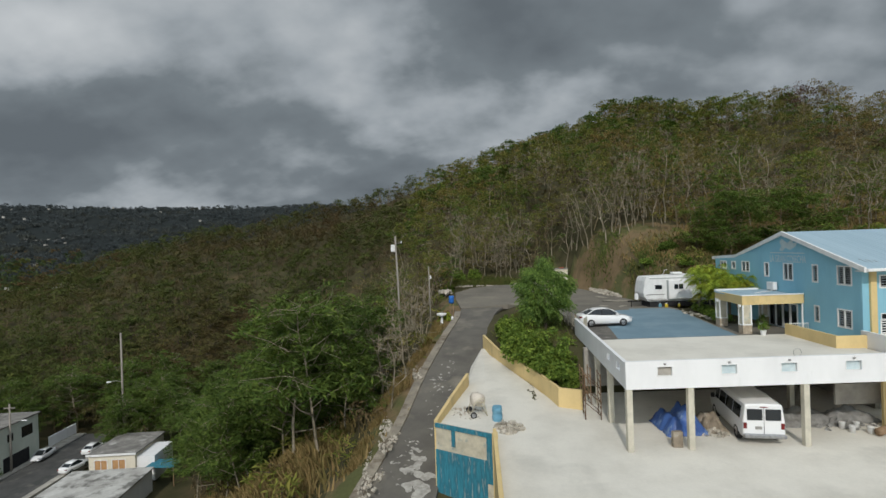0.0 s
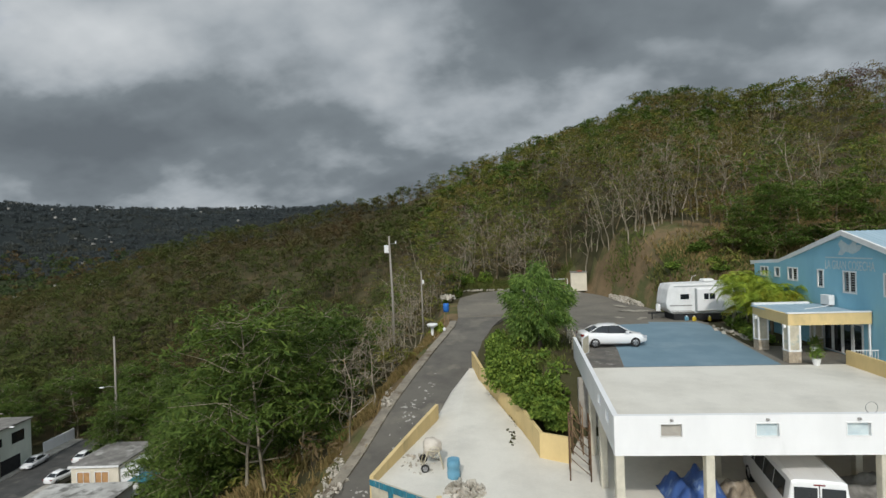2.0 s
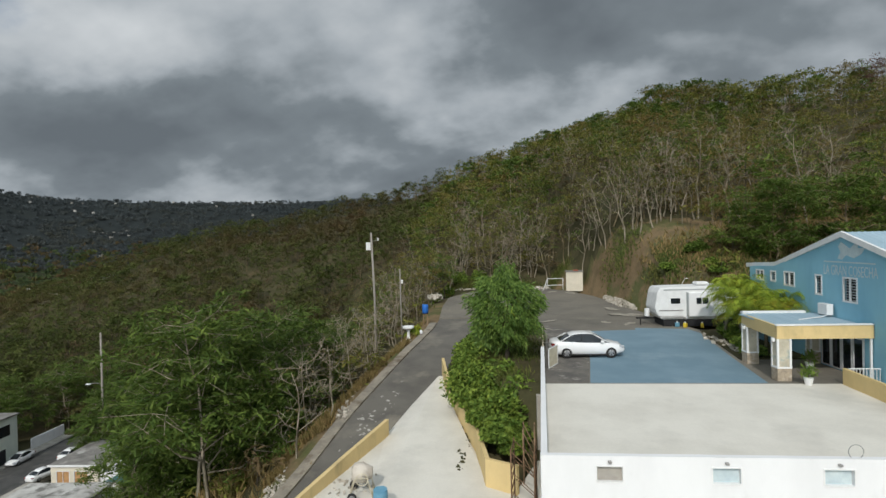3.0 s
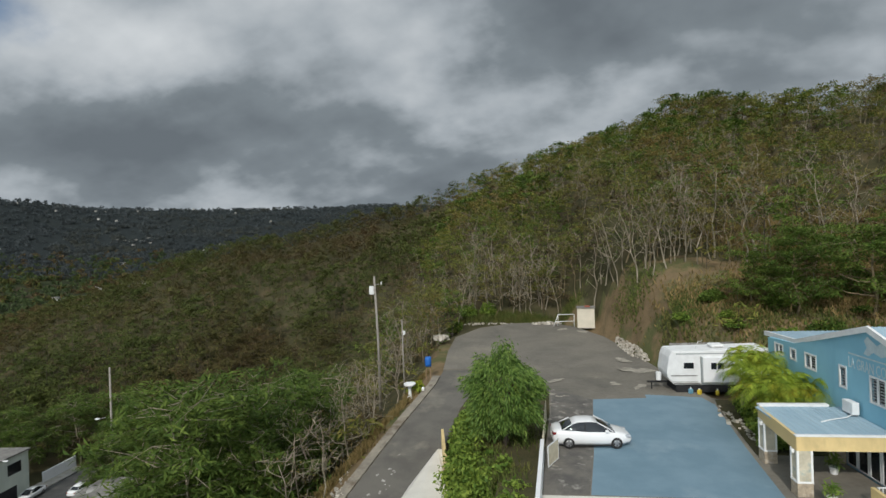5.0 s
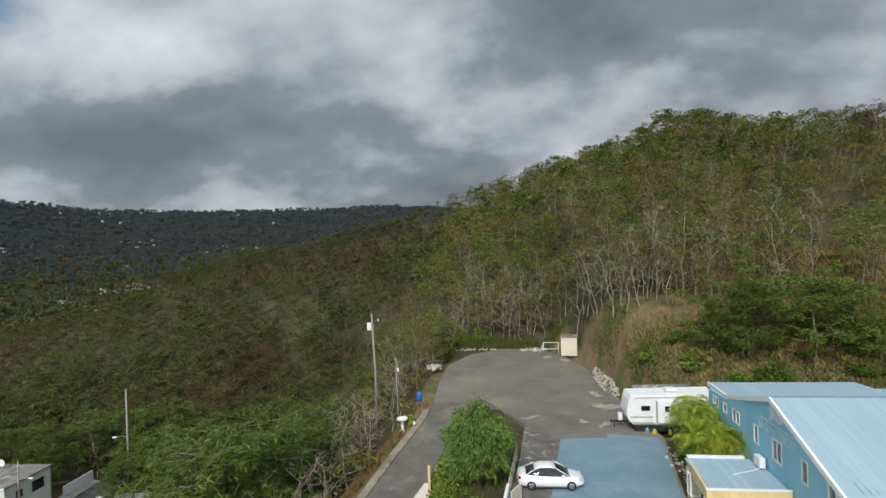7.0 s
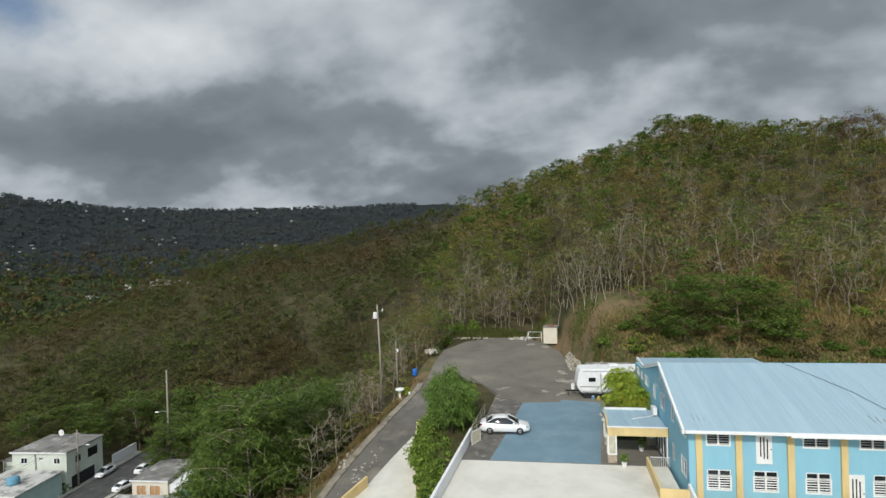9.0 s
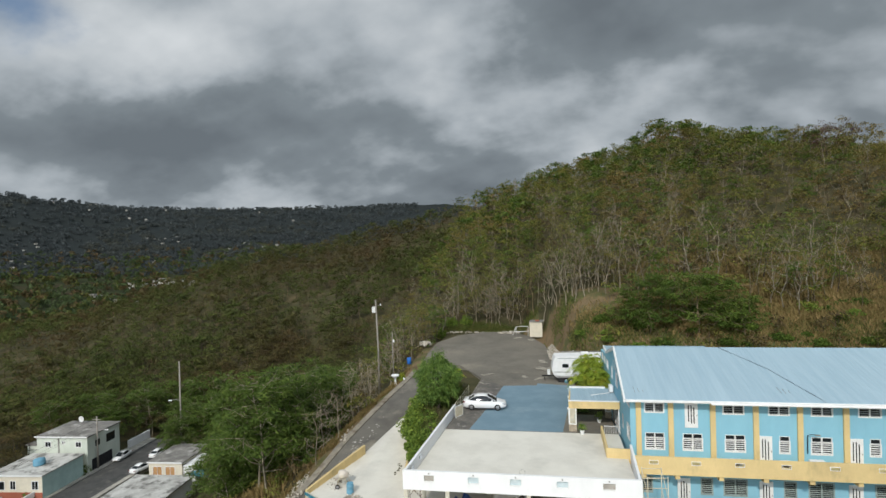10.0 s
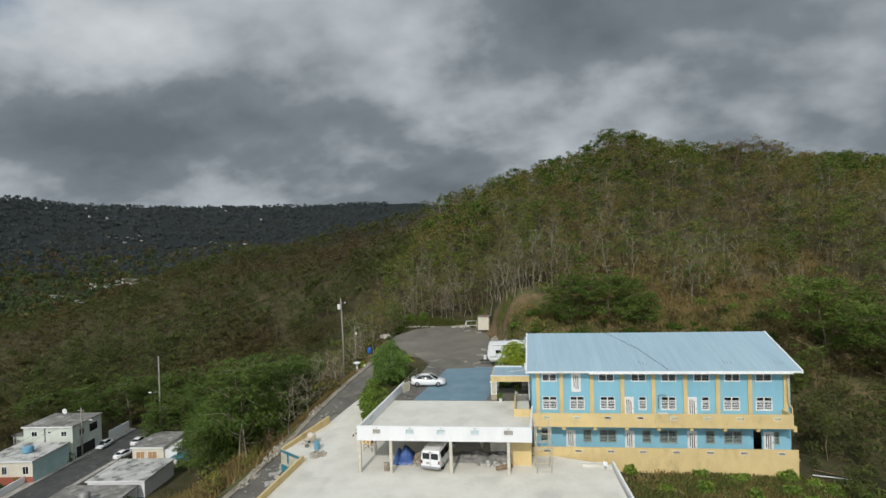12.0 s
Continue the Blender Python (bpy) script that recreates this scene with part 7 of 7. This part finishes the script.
def grass_patch(name, spots, n, h, mat, label, seed, wide=0.5):
    """Tufts of blades round every spot; spots are x, y, radius."""
    r = np.random.default_rng(seed)
    per = n // len(spots)
    xs = np.concatenate([s[0] + r.normal(0, s[2], per) for s in spots])
    ys = np.concatenate([s[1] + r.normal(0, s[2], per) for s in spots])
    zs = ground_z(xs, ys)
    a = r.uniform(0, 6.28, len(xs))
    hh = h * r.uniform(0.5, 1.3, len(xs))
    lean = r.normal(0, 0.35, (len(xs), 2)) * hh[:, None]
    w = np.stack([np.cos(a), np.sin(a), np.zeros(len(xs))], 1) * (0.07 * wide)
    base = np.stack([xs, ys, zs - 0.05], 1)
    top = base + np.stack([lean[:, 0], lean[:, 1], hh], 1)
    mid = (base + top) / 2 + np.array([0, 0, 0.1]) * h
    v = np.stack([base - w, base + w, top + w * 0.3, top - w * 0.3], 1).reshape(-1, 3)
    ob = new(name, array_mesh(name, v, np.arange(len(v)).reshape(-1, 4), [mat]))
    return tagged(ob, label, "grass", kind="stuff")


r = np.random.default_rng(8)
grass_patch("dry_grass", [(r.uniform(-42, -13), r.uniform(26, 66), 2.4) for _ in range(90)], 24000, 0.8, "dry_grass", "straw coloured dry grass on the slope", 1, 1.2)
grass_patch("tall_straw", [(r.uniform(-27, -13), r.uniform(36, 50), 1.6) for _ in range(70)], 24000, 1.3, "dry_grass", "tall straw grass below the green trees", 23, 1.6)
grass_patch("bank_grass", [(x, toe_y(x) + r.uniform(0, 17), 1.8) for x in r.uniform(25, 75, 75)], 24000, 0.45, "dry_grass", "dry yellow grass on the bank behind the hall", 2, 1.4)
grass_patch("slope_grass", [(x, float(bank_top(x)) + r.uniform(-4, 22), 2.2) for x in r.uniform(34, 82, 110)], 26000, 0.75, "dry_grass", "tall dry grass under the bare trees above the hall", 22, 1.6)
grass_patch("bank_green", [(x, toe_y(x) + r.uniform(0, 10), 1.4) for x in r.uniform(21.5, 60, 50)], 20000, 0.32, "grass", "green weeds on the bank", 3, 1.2)
grass_patch("court_grass", [(r.uniform(33.5, 56), r.uniform(24, 31), 0.9) for _ in range(60)], 15000, 0.5, "grass", "green grass and weeds below the yellow base wall", 4, 1.2)
grass_patch("court_straw", [(r.uniform(33.5, 54), r.uniform(24, 31), 1.1) for _ in range(40)], 9000, 0.45, "dry_grass", "dry straw among the weeds below the base wall", 14, 1.2)
grass_patch("hedge_grass", [(r.uniform(4.5, 9), r.uniform(39, 56), 0.7) for _ in range(30)], 9000, 0.35, "grass", "green grass beside the hedge", 5)
grass_patch("verge_grass", [(float(road_left(y)) - r.uniform(1.9, 3.4), y, 0.35) for y in r.uniform(34, 70, 40)], 12000, 0.5, "dry_grass", "dry grass along the lane's edge", 6)
grass_patch("lot_weeds", [(r.uniform(-2, 18), 94.5 + r.uniform(-0.6, 1.0), 0.7) for _ in range(40)], 12000, 0.6, "grass", "weeds round the turning area", 7)


# ---- single trees ----
def leafy_mesh(leaf_mat, bark, *args, **shape):
    wv, wq, lv, lq = tree_arrays(*args, **shape)
    return array_mesh("trunk", wv, wq, [bark]), array_mesh("crown", lv, np.zeros((0, 4), int), [leaf_mat], None, lq)


def tree_thing(name, meshes, at, rz, size, label, group="", crown_label=""):
    t = thing(name, at, rz, label, "tree", group)
    for nm, me in zip(("trunk", "crown"), meshes):
        ob = new(nm, me)
        ob.parent = t
    t.scale = (size, size, size)
    return t


green_kinds = [leafy_mesh("leaf_dark", "bark_pale", 101 + i, 11.0, 3.1, 105, 66, 0.20, 0.14, 0.24, 14, 6, 0.9, 0.08, 0.02, 1, 2.6) for i in range(4)]
r = np.random.default_rng(12)
SLOPE = ((-11.6, 42.6, 13.5), (-15.2, 47.5, 14.5), (-11.5, 50.5, 12.0), (-18, 54, 14.0), (-13.5, 56.5, 13.0), (-22.5, 52, 11), (-23, 58, 12), (-17.5, 62, 13), (-27, 60, 11.5), (-10.0, 45.8, 9), (-24.5, 63, 12), (-30, 68, 12), (-14, 62, 12), (-20, 59, 12.5), (-9.2, 54.5, 8.5), (-20.5, 66, 12), (-27, 67, 11.5), (-33, 66, 11), (-14.5, 69, 11), (-22, 73, 11), (-30, 74, 11.5), (-36, 73, 10.5), (-37, 81, 11), (-31, 82, 11), (-41, 87, 10.5), (-47, 89, 11), (-52, 90, 12.0), (-56.0, 88.2, 10.5), (-54.5, 86.0, 8.5), (-44, 95, 10), (-38, 92, 11), (-26, 81, 11), (-53, 97, 12), (-61, 101, 13), (-66, 104, 14), (-74, 102, 13), (-48, 101, 12), (-57, 104, 14), (-84, 98, 12), (-79, 96, 10), (-90, 92, 11))
for i, (x, y, h) in enumerate(SLOPE):
    tree_thing("tree", green_kinds[i % 4], (x, y, gz(x, y) - 0.3), r.uniform(0, 360), h / 10.0, "green leafy tree with a pale trunk on the slope", "slope trees")
bare_kinds = [leafy_mesh("leaf_dry", "bark_pale", 121 + i, 8.0, 2.4, 34, 3, 0.13, 0.10, 0.2, 9, 5, 0.6, 0.1, 0.026, 3) for i in range(4)]
for i, (x, y, h) in enumerate(((-4.9, 46.5, 6), (-4.6, 51.5, 6.5), (-5.6, 42, 6.5), (-3.6, 55.8, 6.0), (-5.2, 59, 7.5), (-7.5, 54, 8), (-8.6, 62, 9), (-4.2, 66.5, 7), (-10.5, 58, 8.5), (-7.0, 47, 7), (-12, 66, 9), (-7.5, 50.5, 8), (-9.0, 57.5, 8.5), (-6.5, 64, 8), (-9.5, 68, 9), (-5.0, 71, 8), (0.5, 94.5, 8), (4.5, 95.2, 9), (8.2, 95.5, 8.5), (11.5, 96, 9), (15.5, 96.5, 9), (2.5, 95.5, 9), (6.5, 96.5, 10), (9.5, 97, 9), (13, 98, 10), (-6, 80, 8), (-3, 87, 9))):
    tree_thing("bare_tree", bare_kinds[i % 4], (x, y, gz(x, y) - 0.2), r.uniform(0, 360), h / 8.0, "pale leafless tree standing by the lane and turning area", "bare trees")
pale_kinds = [leafy_mesh("leaf_olive" if i % 3 else "leaf_green", "bark_wood" if i in (1, 4) else "bark_pale", 141 + i, 10.5, 1.9, 16, 14, 0.17, 0.11, 0.3, 9, 5, 0.6, 0.11, 0.028, 2) for i in range(7)]
for i in range(105):
    x = r.uniform(22, 60)
    y = bank_top(x) + r.uniform(1, 26)
    if i < 50:
        x = r.uniform(-9, 27)
        y = max(toe_y(x) + 2, float(bank_top(x)) if x > 17 else 0) + r.uniform(0, 10)
    elif i < 70:
        x = r.uniform(23, 34)
        y = bank_top(x) + r.uniform(0.5, 8)
    elif i > 90:
        x, y = r.uniform(45, 66), r.uniform(63, 76)
    tree_thing("bare_tree", pale_kinds[i % 7], (x, y, gz(x, y) - 0.2), r.uniform(0, 360), r.uniform(0.65, 1.2), "tall pale leafless tree on the hillside", "hillside bare trees")
hill_kinds = [leafy_mesh("leaf_green", "bark_wood", 161 + i, 8.0, 3.6, 80, 80, 0.20, 0.17, 0.16, 14, 5, 0.9, 0.08, 0.022, 1, 2.2) for i in range(3)]
for i, (x, y, h, lab) in enumerate(((38.8, 62.0, 9.0, "broad green tree on the bank behind the hall"), (33.0, 62.5, 7.0, "green tree on the bank behind the hall"), (44.5, 61.5, 5.5, "low green tree behind the hall"), (35.5, 65.5, 8.0, "leafy green tree on the bank behind the hall"), (30.5, 65.0, 6.0, "leafy green tree on the bank behind the hall"), (41.5, 63.5, 7.5, "leafy green tree on the bank behind the hall"), (66, 54.5, 14.0, "wide spreading green tree beside the hall"), (73, 52, 12.0, "spreading green tree beside the hall"), (60, 50, 5.5, "green tree at the hall's end"))):
    tree_thing("tree", hill_kinds[i % 3], (x, y, gz(x, y) - 0.3), 70 * i, h / 8.0, lab, "bank trees")
red_kind = leafy_mesh("leaf_red", "bark_wood", 181, 9.0, 2.8, 30, 22, 0.26, 0.15, 0.35, 9, 5, 0.9, 0.08, 0.03, 2)
for i, (x, y, s2) in enumerate(((108, 225, 1.4), (150, 232, 1.5), (89, 130, 1.1), (95, 133, 1.15), (84, 126, 0.9), (128, 238, 1.2), (97, 236, 1.1), (112, 238, 0.9))):
    tree_thing("ridge_tree", red_kind if i < 5 else hill_kinds[0], (x, y, gz(x, y) - 0.3), 50 * i, s2, "russet crowned tree on the ridge" if i < 5 else "dark tree on the ridge", "ridge trees")

# round tree beside the lot: drooping narrow leaves
rt = thing("round_tree", (7.35, 44.8, 2.3), label="dense round green tree with drooping leaves beside the lot", category="tree")
r = np.random.default_rng(44)
bm = bmesh.new()
tube(bm, [(0, 0, -0.5), (0.1, 0, 1.5), (0.0, 0.1, 3.2)], 0.2, 0.12, sides=8)
for k in range(9):
    a = k * 0.7
    tube(bm, [(0.05, 0.05, 1.4 + 0.2 * k), (0.9 * math.cos(a), 0.9 * math.sin(a), 2.6 + 0.25 * k), (1.7 * math.cos(a), 1.7 * math.sin(a), 3.2 + 0.25 * k)], 0.07, 0.03, sides=5)
part("trunk", bm, "bark_dark", rt)
d = r.normal(0, 1, (15000, 3))
d /= np.linalg.norm(d, axis=1, keepdims=True)
lump = 0.95 + 0.2 * np.sin(d[:, 0] * 5 + 1) * np.cos(d[:, 1] * 6) + 0.16 * np.sin(d[:, 2] * 9 + d[:, 0] * 7) + 0.10 * np.sin(d[:, 0] * 17 + d[:, 1] * 13 + d[:, 2] * 11)
c = d * (lump * r.uniform(0.45, 1.0, 15000) ** 0.5)[:, None] * np.array([2.25, 2.25, 2.5]) + np.array([0, 0, 3.75])
c[:500] = np.array([0.2, 0.3, 5.9]) + r.normal(0, 1, (500, 3)) * np.array([0.3, 0.3, 0.45])
out = d * np.array([1, 1, 0.3]) + np.array([0, 0, -0.75]) + r.normal(0, 0.35, (15000, 3))
out /= np.linalg.norm(out, axis=1, keepdims=True)
wide = np.cross(out, r.normal(0, 1, (15000, 3)))
wide /= np.linalg.norm(wide, axis=1, keepdims=True)
ln = r.uniform(0.2, 0.42, (15000, 1))
v = np.stack([c, c + out * ln * 0.45 - wide * 0.036, c + out * ln, c + out * ln * 0.45 + wide * 0.036], 1).reshape(-1, 3)
q = np.arange(60000).reshape(-1, 4)
ob = new("crown", array_mesh("crown", v, q, ["leaf_round"]))
ob.parent = rt


def bush(at, rx, ry, rz, n, size, mat, label, seed, name="bush", group="hedge bushes"):
    r = np.random.default_rng(seed)
    b = thing(name, at, label=label, category="bush", group=group)
    d = r.normal(0, 1, (n, 3))
    d /= np.linalg.norm(d, axis=1, keepdims=True)
    d[:, 2] = np.abs(d[:, 2])
    lump = 1 + 0.2 * np.sin(d[:, 0] * 6 + seed) * np.cos(d[:, 1] * 5 + seed) + 0.12 * np.sin(d[:, 2] * 8 + d[:, 1] * 9)
    c = d * (lump * r.uniform(0.4, 1.0, n) ** 0.5)[:, None] * np.array([rx, ry, rz]) + np.array([0, 0, 0.15])
    v, q = leaf_arrays(c, np.full(n, size), r, 0.6, 1.8)
    ob = new("leaves", array_mesh("leaves", v, q, [mat]))
    ob.parent = b
    k = 10
    p1 = d[:k] * np.array([rx, ry, rz]) * 0.75
    v, q = prism_arrays(np.zeros((k, 3)), p1 + np.array([0, 0, 0.1]), np.full(k, 0.04), np.full(k, 0.015), 4)
    ob = new("stems", array_mesh("stems", v, q, ["bark_dark"]))
    ob.parent = b
    return b


for i, (x, y, z, rx, ry, rz) in enumerate(((7.3, 36.6, 0.1, 0.7, 0.8, 1.2), (7.0, 38.0, 0.3, 1.3, 1.2, 2.4), (7.8, 39.4, 0.9, 1.2, 1.4, 1.9), (6.4, 40.4, 0.4, 1.5, 1.5, 2.7), (6.9, 41.6, 1.2, 1.4, 1.4, 1.8), (5.4, 42.6, 0.6, 1.7, 1.8, 2.9), (4.9, 45.2, 0.8, 1.3, 1.6, 2.6), (4.7, 48.0, 1.1, 1.0, 1.5, 2.0), (4.6, 50.6, 1.5, 0.8, 1.2, 1.4), (6.0, 38.6, 0.85, 0.9, 1.1, 0.9), (5.4, 41.0, 0.9, 0.9, 1.2, 1.0), (4.7, 43.6, 0.95, 0.9, 1.2, 1.0), (6.6, 36.4, 0.8, 0.7, 0.9, 0.8))):
    bush((x, y, z), rx, ry, rz, 3400, 0.16, "leaf_bush", "leafy green hedge bush above the garden wall", 200 + i)
for i in range(14):
    x, y = r.uniform(34, 55), r.uniform(26.5, 31.3)
    bush((x, y, gz(x, y) - 0.1), r.uniform(0.5, 1.1), r.uniform(0.5, 0.9), r.uniform(0.5, 1.1), 700, 0.2, "leaf_bush", "green weed bush below the yellow base wall", 230 + i, group="base bushes")
for i, (x, y) in enumerate(((1.5, 94.5), (-0.5, 92.5), (4.5, 95.5), (-2.0, 90.0))):
    bush((x, y, gz(x, y) - 0.1), 1.3, 1.2, 1.8, 1300, 0.2, "leaf_bush", "yellow green bush at the turning area's edge", 260 + i, group="edge bushes")
for i, (x, y, s2) in enumerate(((27.5, 66.5, 0.8), (34, 59.8, 1.2), (48, 58, 1.2), (52, 57.5, 1.0), (56, 56.8, 1.4))):
    bush((x, y, gz(x, y) - 0.1), 1.5 * s2, 1.3 * s2, 1.3 * s2, 1600, 0.16, "leaf_green", "dark green bush on the bank", 280 + i, group="bank bushes")
for i in range(46):
    x = r.uniform(24, 33) if i % 9 == 0 else r.uniform(33, 62)
    y = toe_y(x) + r.uniform(1, 15)
    bush((x, y, gz(x, y) - 0.15), *(r.uniform(0.6, 1.5) * np.array((1.1, 1.0, 0.75))), 900, 0.15, "leaf_green" if i % 3 else "leaf_bush", "green bush among dry grass on the bank", 600 + i, group="bank bushes")
for i, (x, y) in enumerate(((-70.6, 78.6), (-71.5, 72.0), (-71.6, 69.5), (-72.5, 64), (-45, 66), (-44, 61))):
    bush((x, y, -22.8), 1.4, 1.6, 1.7, 800, 0.25, "leaf_dark", "clipped dark green garden bush by the lower street", 300 + i, group="garden bushes")


def palm(at, stems, seed, label, name="palm", fronds=13, length=2.6, stem_h=3.1, group="porch palms"):
    r = np.random.default_rng(seed)
    p = thing(name, at, r.uniform(0, 360), label, "palm", group)
    for s in range(stems):
        a = r.uniform(0, 6.28)
        lean = r.uniform(0.1, 0.35)
        hs = stem_h * r.uniform(0.45, 1.15)
        top = Vector((math.cos(a) * lean * hs, math.sin(a) * lean * hs, hs))
        bm = bmesh.new()
        tube(bm, [(0.12 * math.cos(a), 0.12 * math.sin(a), -0.2), top * 0.5, top], 0.07, 0.05, sides=6)
        part("stem", bm, "bark_pale", p)
        for f in range(fronds):
            fa = 6.28319 * f / fronds + r.uniform(-0.3, 0.3)
            rise = r.uniform(0.7, 2.0)
            ln = length * r.uniform(0.8, 1.15)
            n = 22
            pts = []
            for k in range(n + 1):
                t = k / n
                pts.append(np.array(top) + np.array([math.cos(fa), math.sin(fa), 0]) * ln * (t * (1.0 - 0.25 * rise)) + np.array([0, 0, ln * (rise * t - (0.25 + 0.75 * rise) * t * t)]))
            pts = np.array(pts)
            pv, pq = prism_arrays(pts[:-1], pts[1:], np.full(n, 0.014), np.full(n, 0.012), 3)
            sd = np.array([-math.sin(fa), math.cos(fa), 0])
            V, Q = [pv], [pq]
            base = len(pv)
            for k in range(2, n + 1):
                t = k / n
                wl2 = 0.50 * math.sin(3.1 * min(1, t * 0.88 + 0.1)) + 0.08
                fw = (pts[k] - pts[k - 1]) / np.linalg.norm(pts[k] - pts[k - 1])
                for sg in (-1, 1):
                    tip = pts[k] + sd * sg * wl2 + fw * 0.25 + np.array([0, 0, -0.42 * wl2 + r.normal(0, 0.04)])
                    mid2 = pts[k] + (tip - pts[k]) * 0.5 + np.array([0, 0, 0.06])
                    V.append(np.array([pts[k] - fw * 0.02, mid2 - fw * 0.036, tip, mid2 + fw * 0.036]))
                    Q.append(np.array([[base, base + 1, base + 2, base + 3]]))
                    base += 4
            ob = new("frond", array_mesh("frond", np.concatenate(V), np.concatenate(Q), ["palm_leaf"]))
            ob.parent = p
    return p


for i, (x, y) in enumerate(((23.0, 50.4), (23.7, 48.6), (24.2, 46.8), (24.4, 45.3), (23.2, 46.6), (24.3, 49.8))):
    palm((x, y, 2.9), 3 if i < 3 else 2, 400 + i, "yellow green clustering palm in the bed beside the hall", stem_h=3.1 if i < 3 else 2.5)
palm((7.9, 51.5, 2.6), 2, 420, "small green palm beside the round tree", fronds=8, length=1.6, stem_h=1.9, group="")
palm((-1.1, 61.4, gz(-1.1, 61.4)), 2, 421, "green garden plant with strap leaves by the bird bath", fronds=8, length=1.1, stem_h=0.4, group="")
bm = bmesh.new()
prism(bm, [(21.0, 43.4), (25.1, 43.4), (25.1, 53), (22.6, 53.4), (22.3, 52.2)], 2.9, 3.06)
tagged(part("planting_bed", bm, "soil"), "brown soil bed under the palms", "planting bed", kind="structure")
heap("bed_edging", (22.0, 48.0, 3.04), 0.6, 4.5, 0.05, 0 + 40, "rubble", "stones edging the planting bed", "stones", 31, 0.3)
for i in range(8):
    bush((22.2 + 0.25 * i, 44.2 + 1.1 * i, 3.0), 0.7, 0.6, 0.6, 350, 0.16, "leaf_bush", "low green plant in the palm bed", 500 + i, group="bed plants")
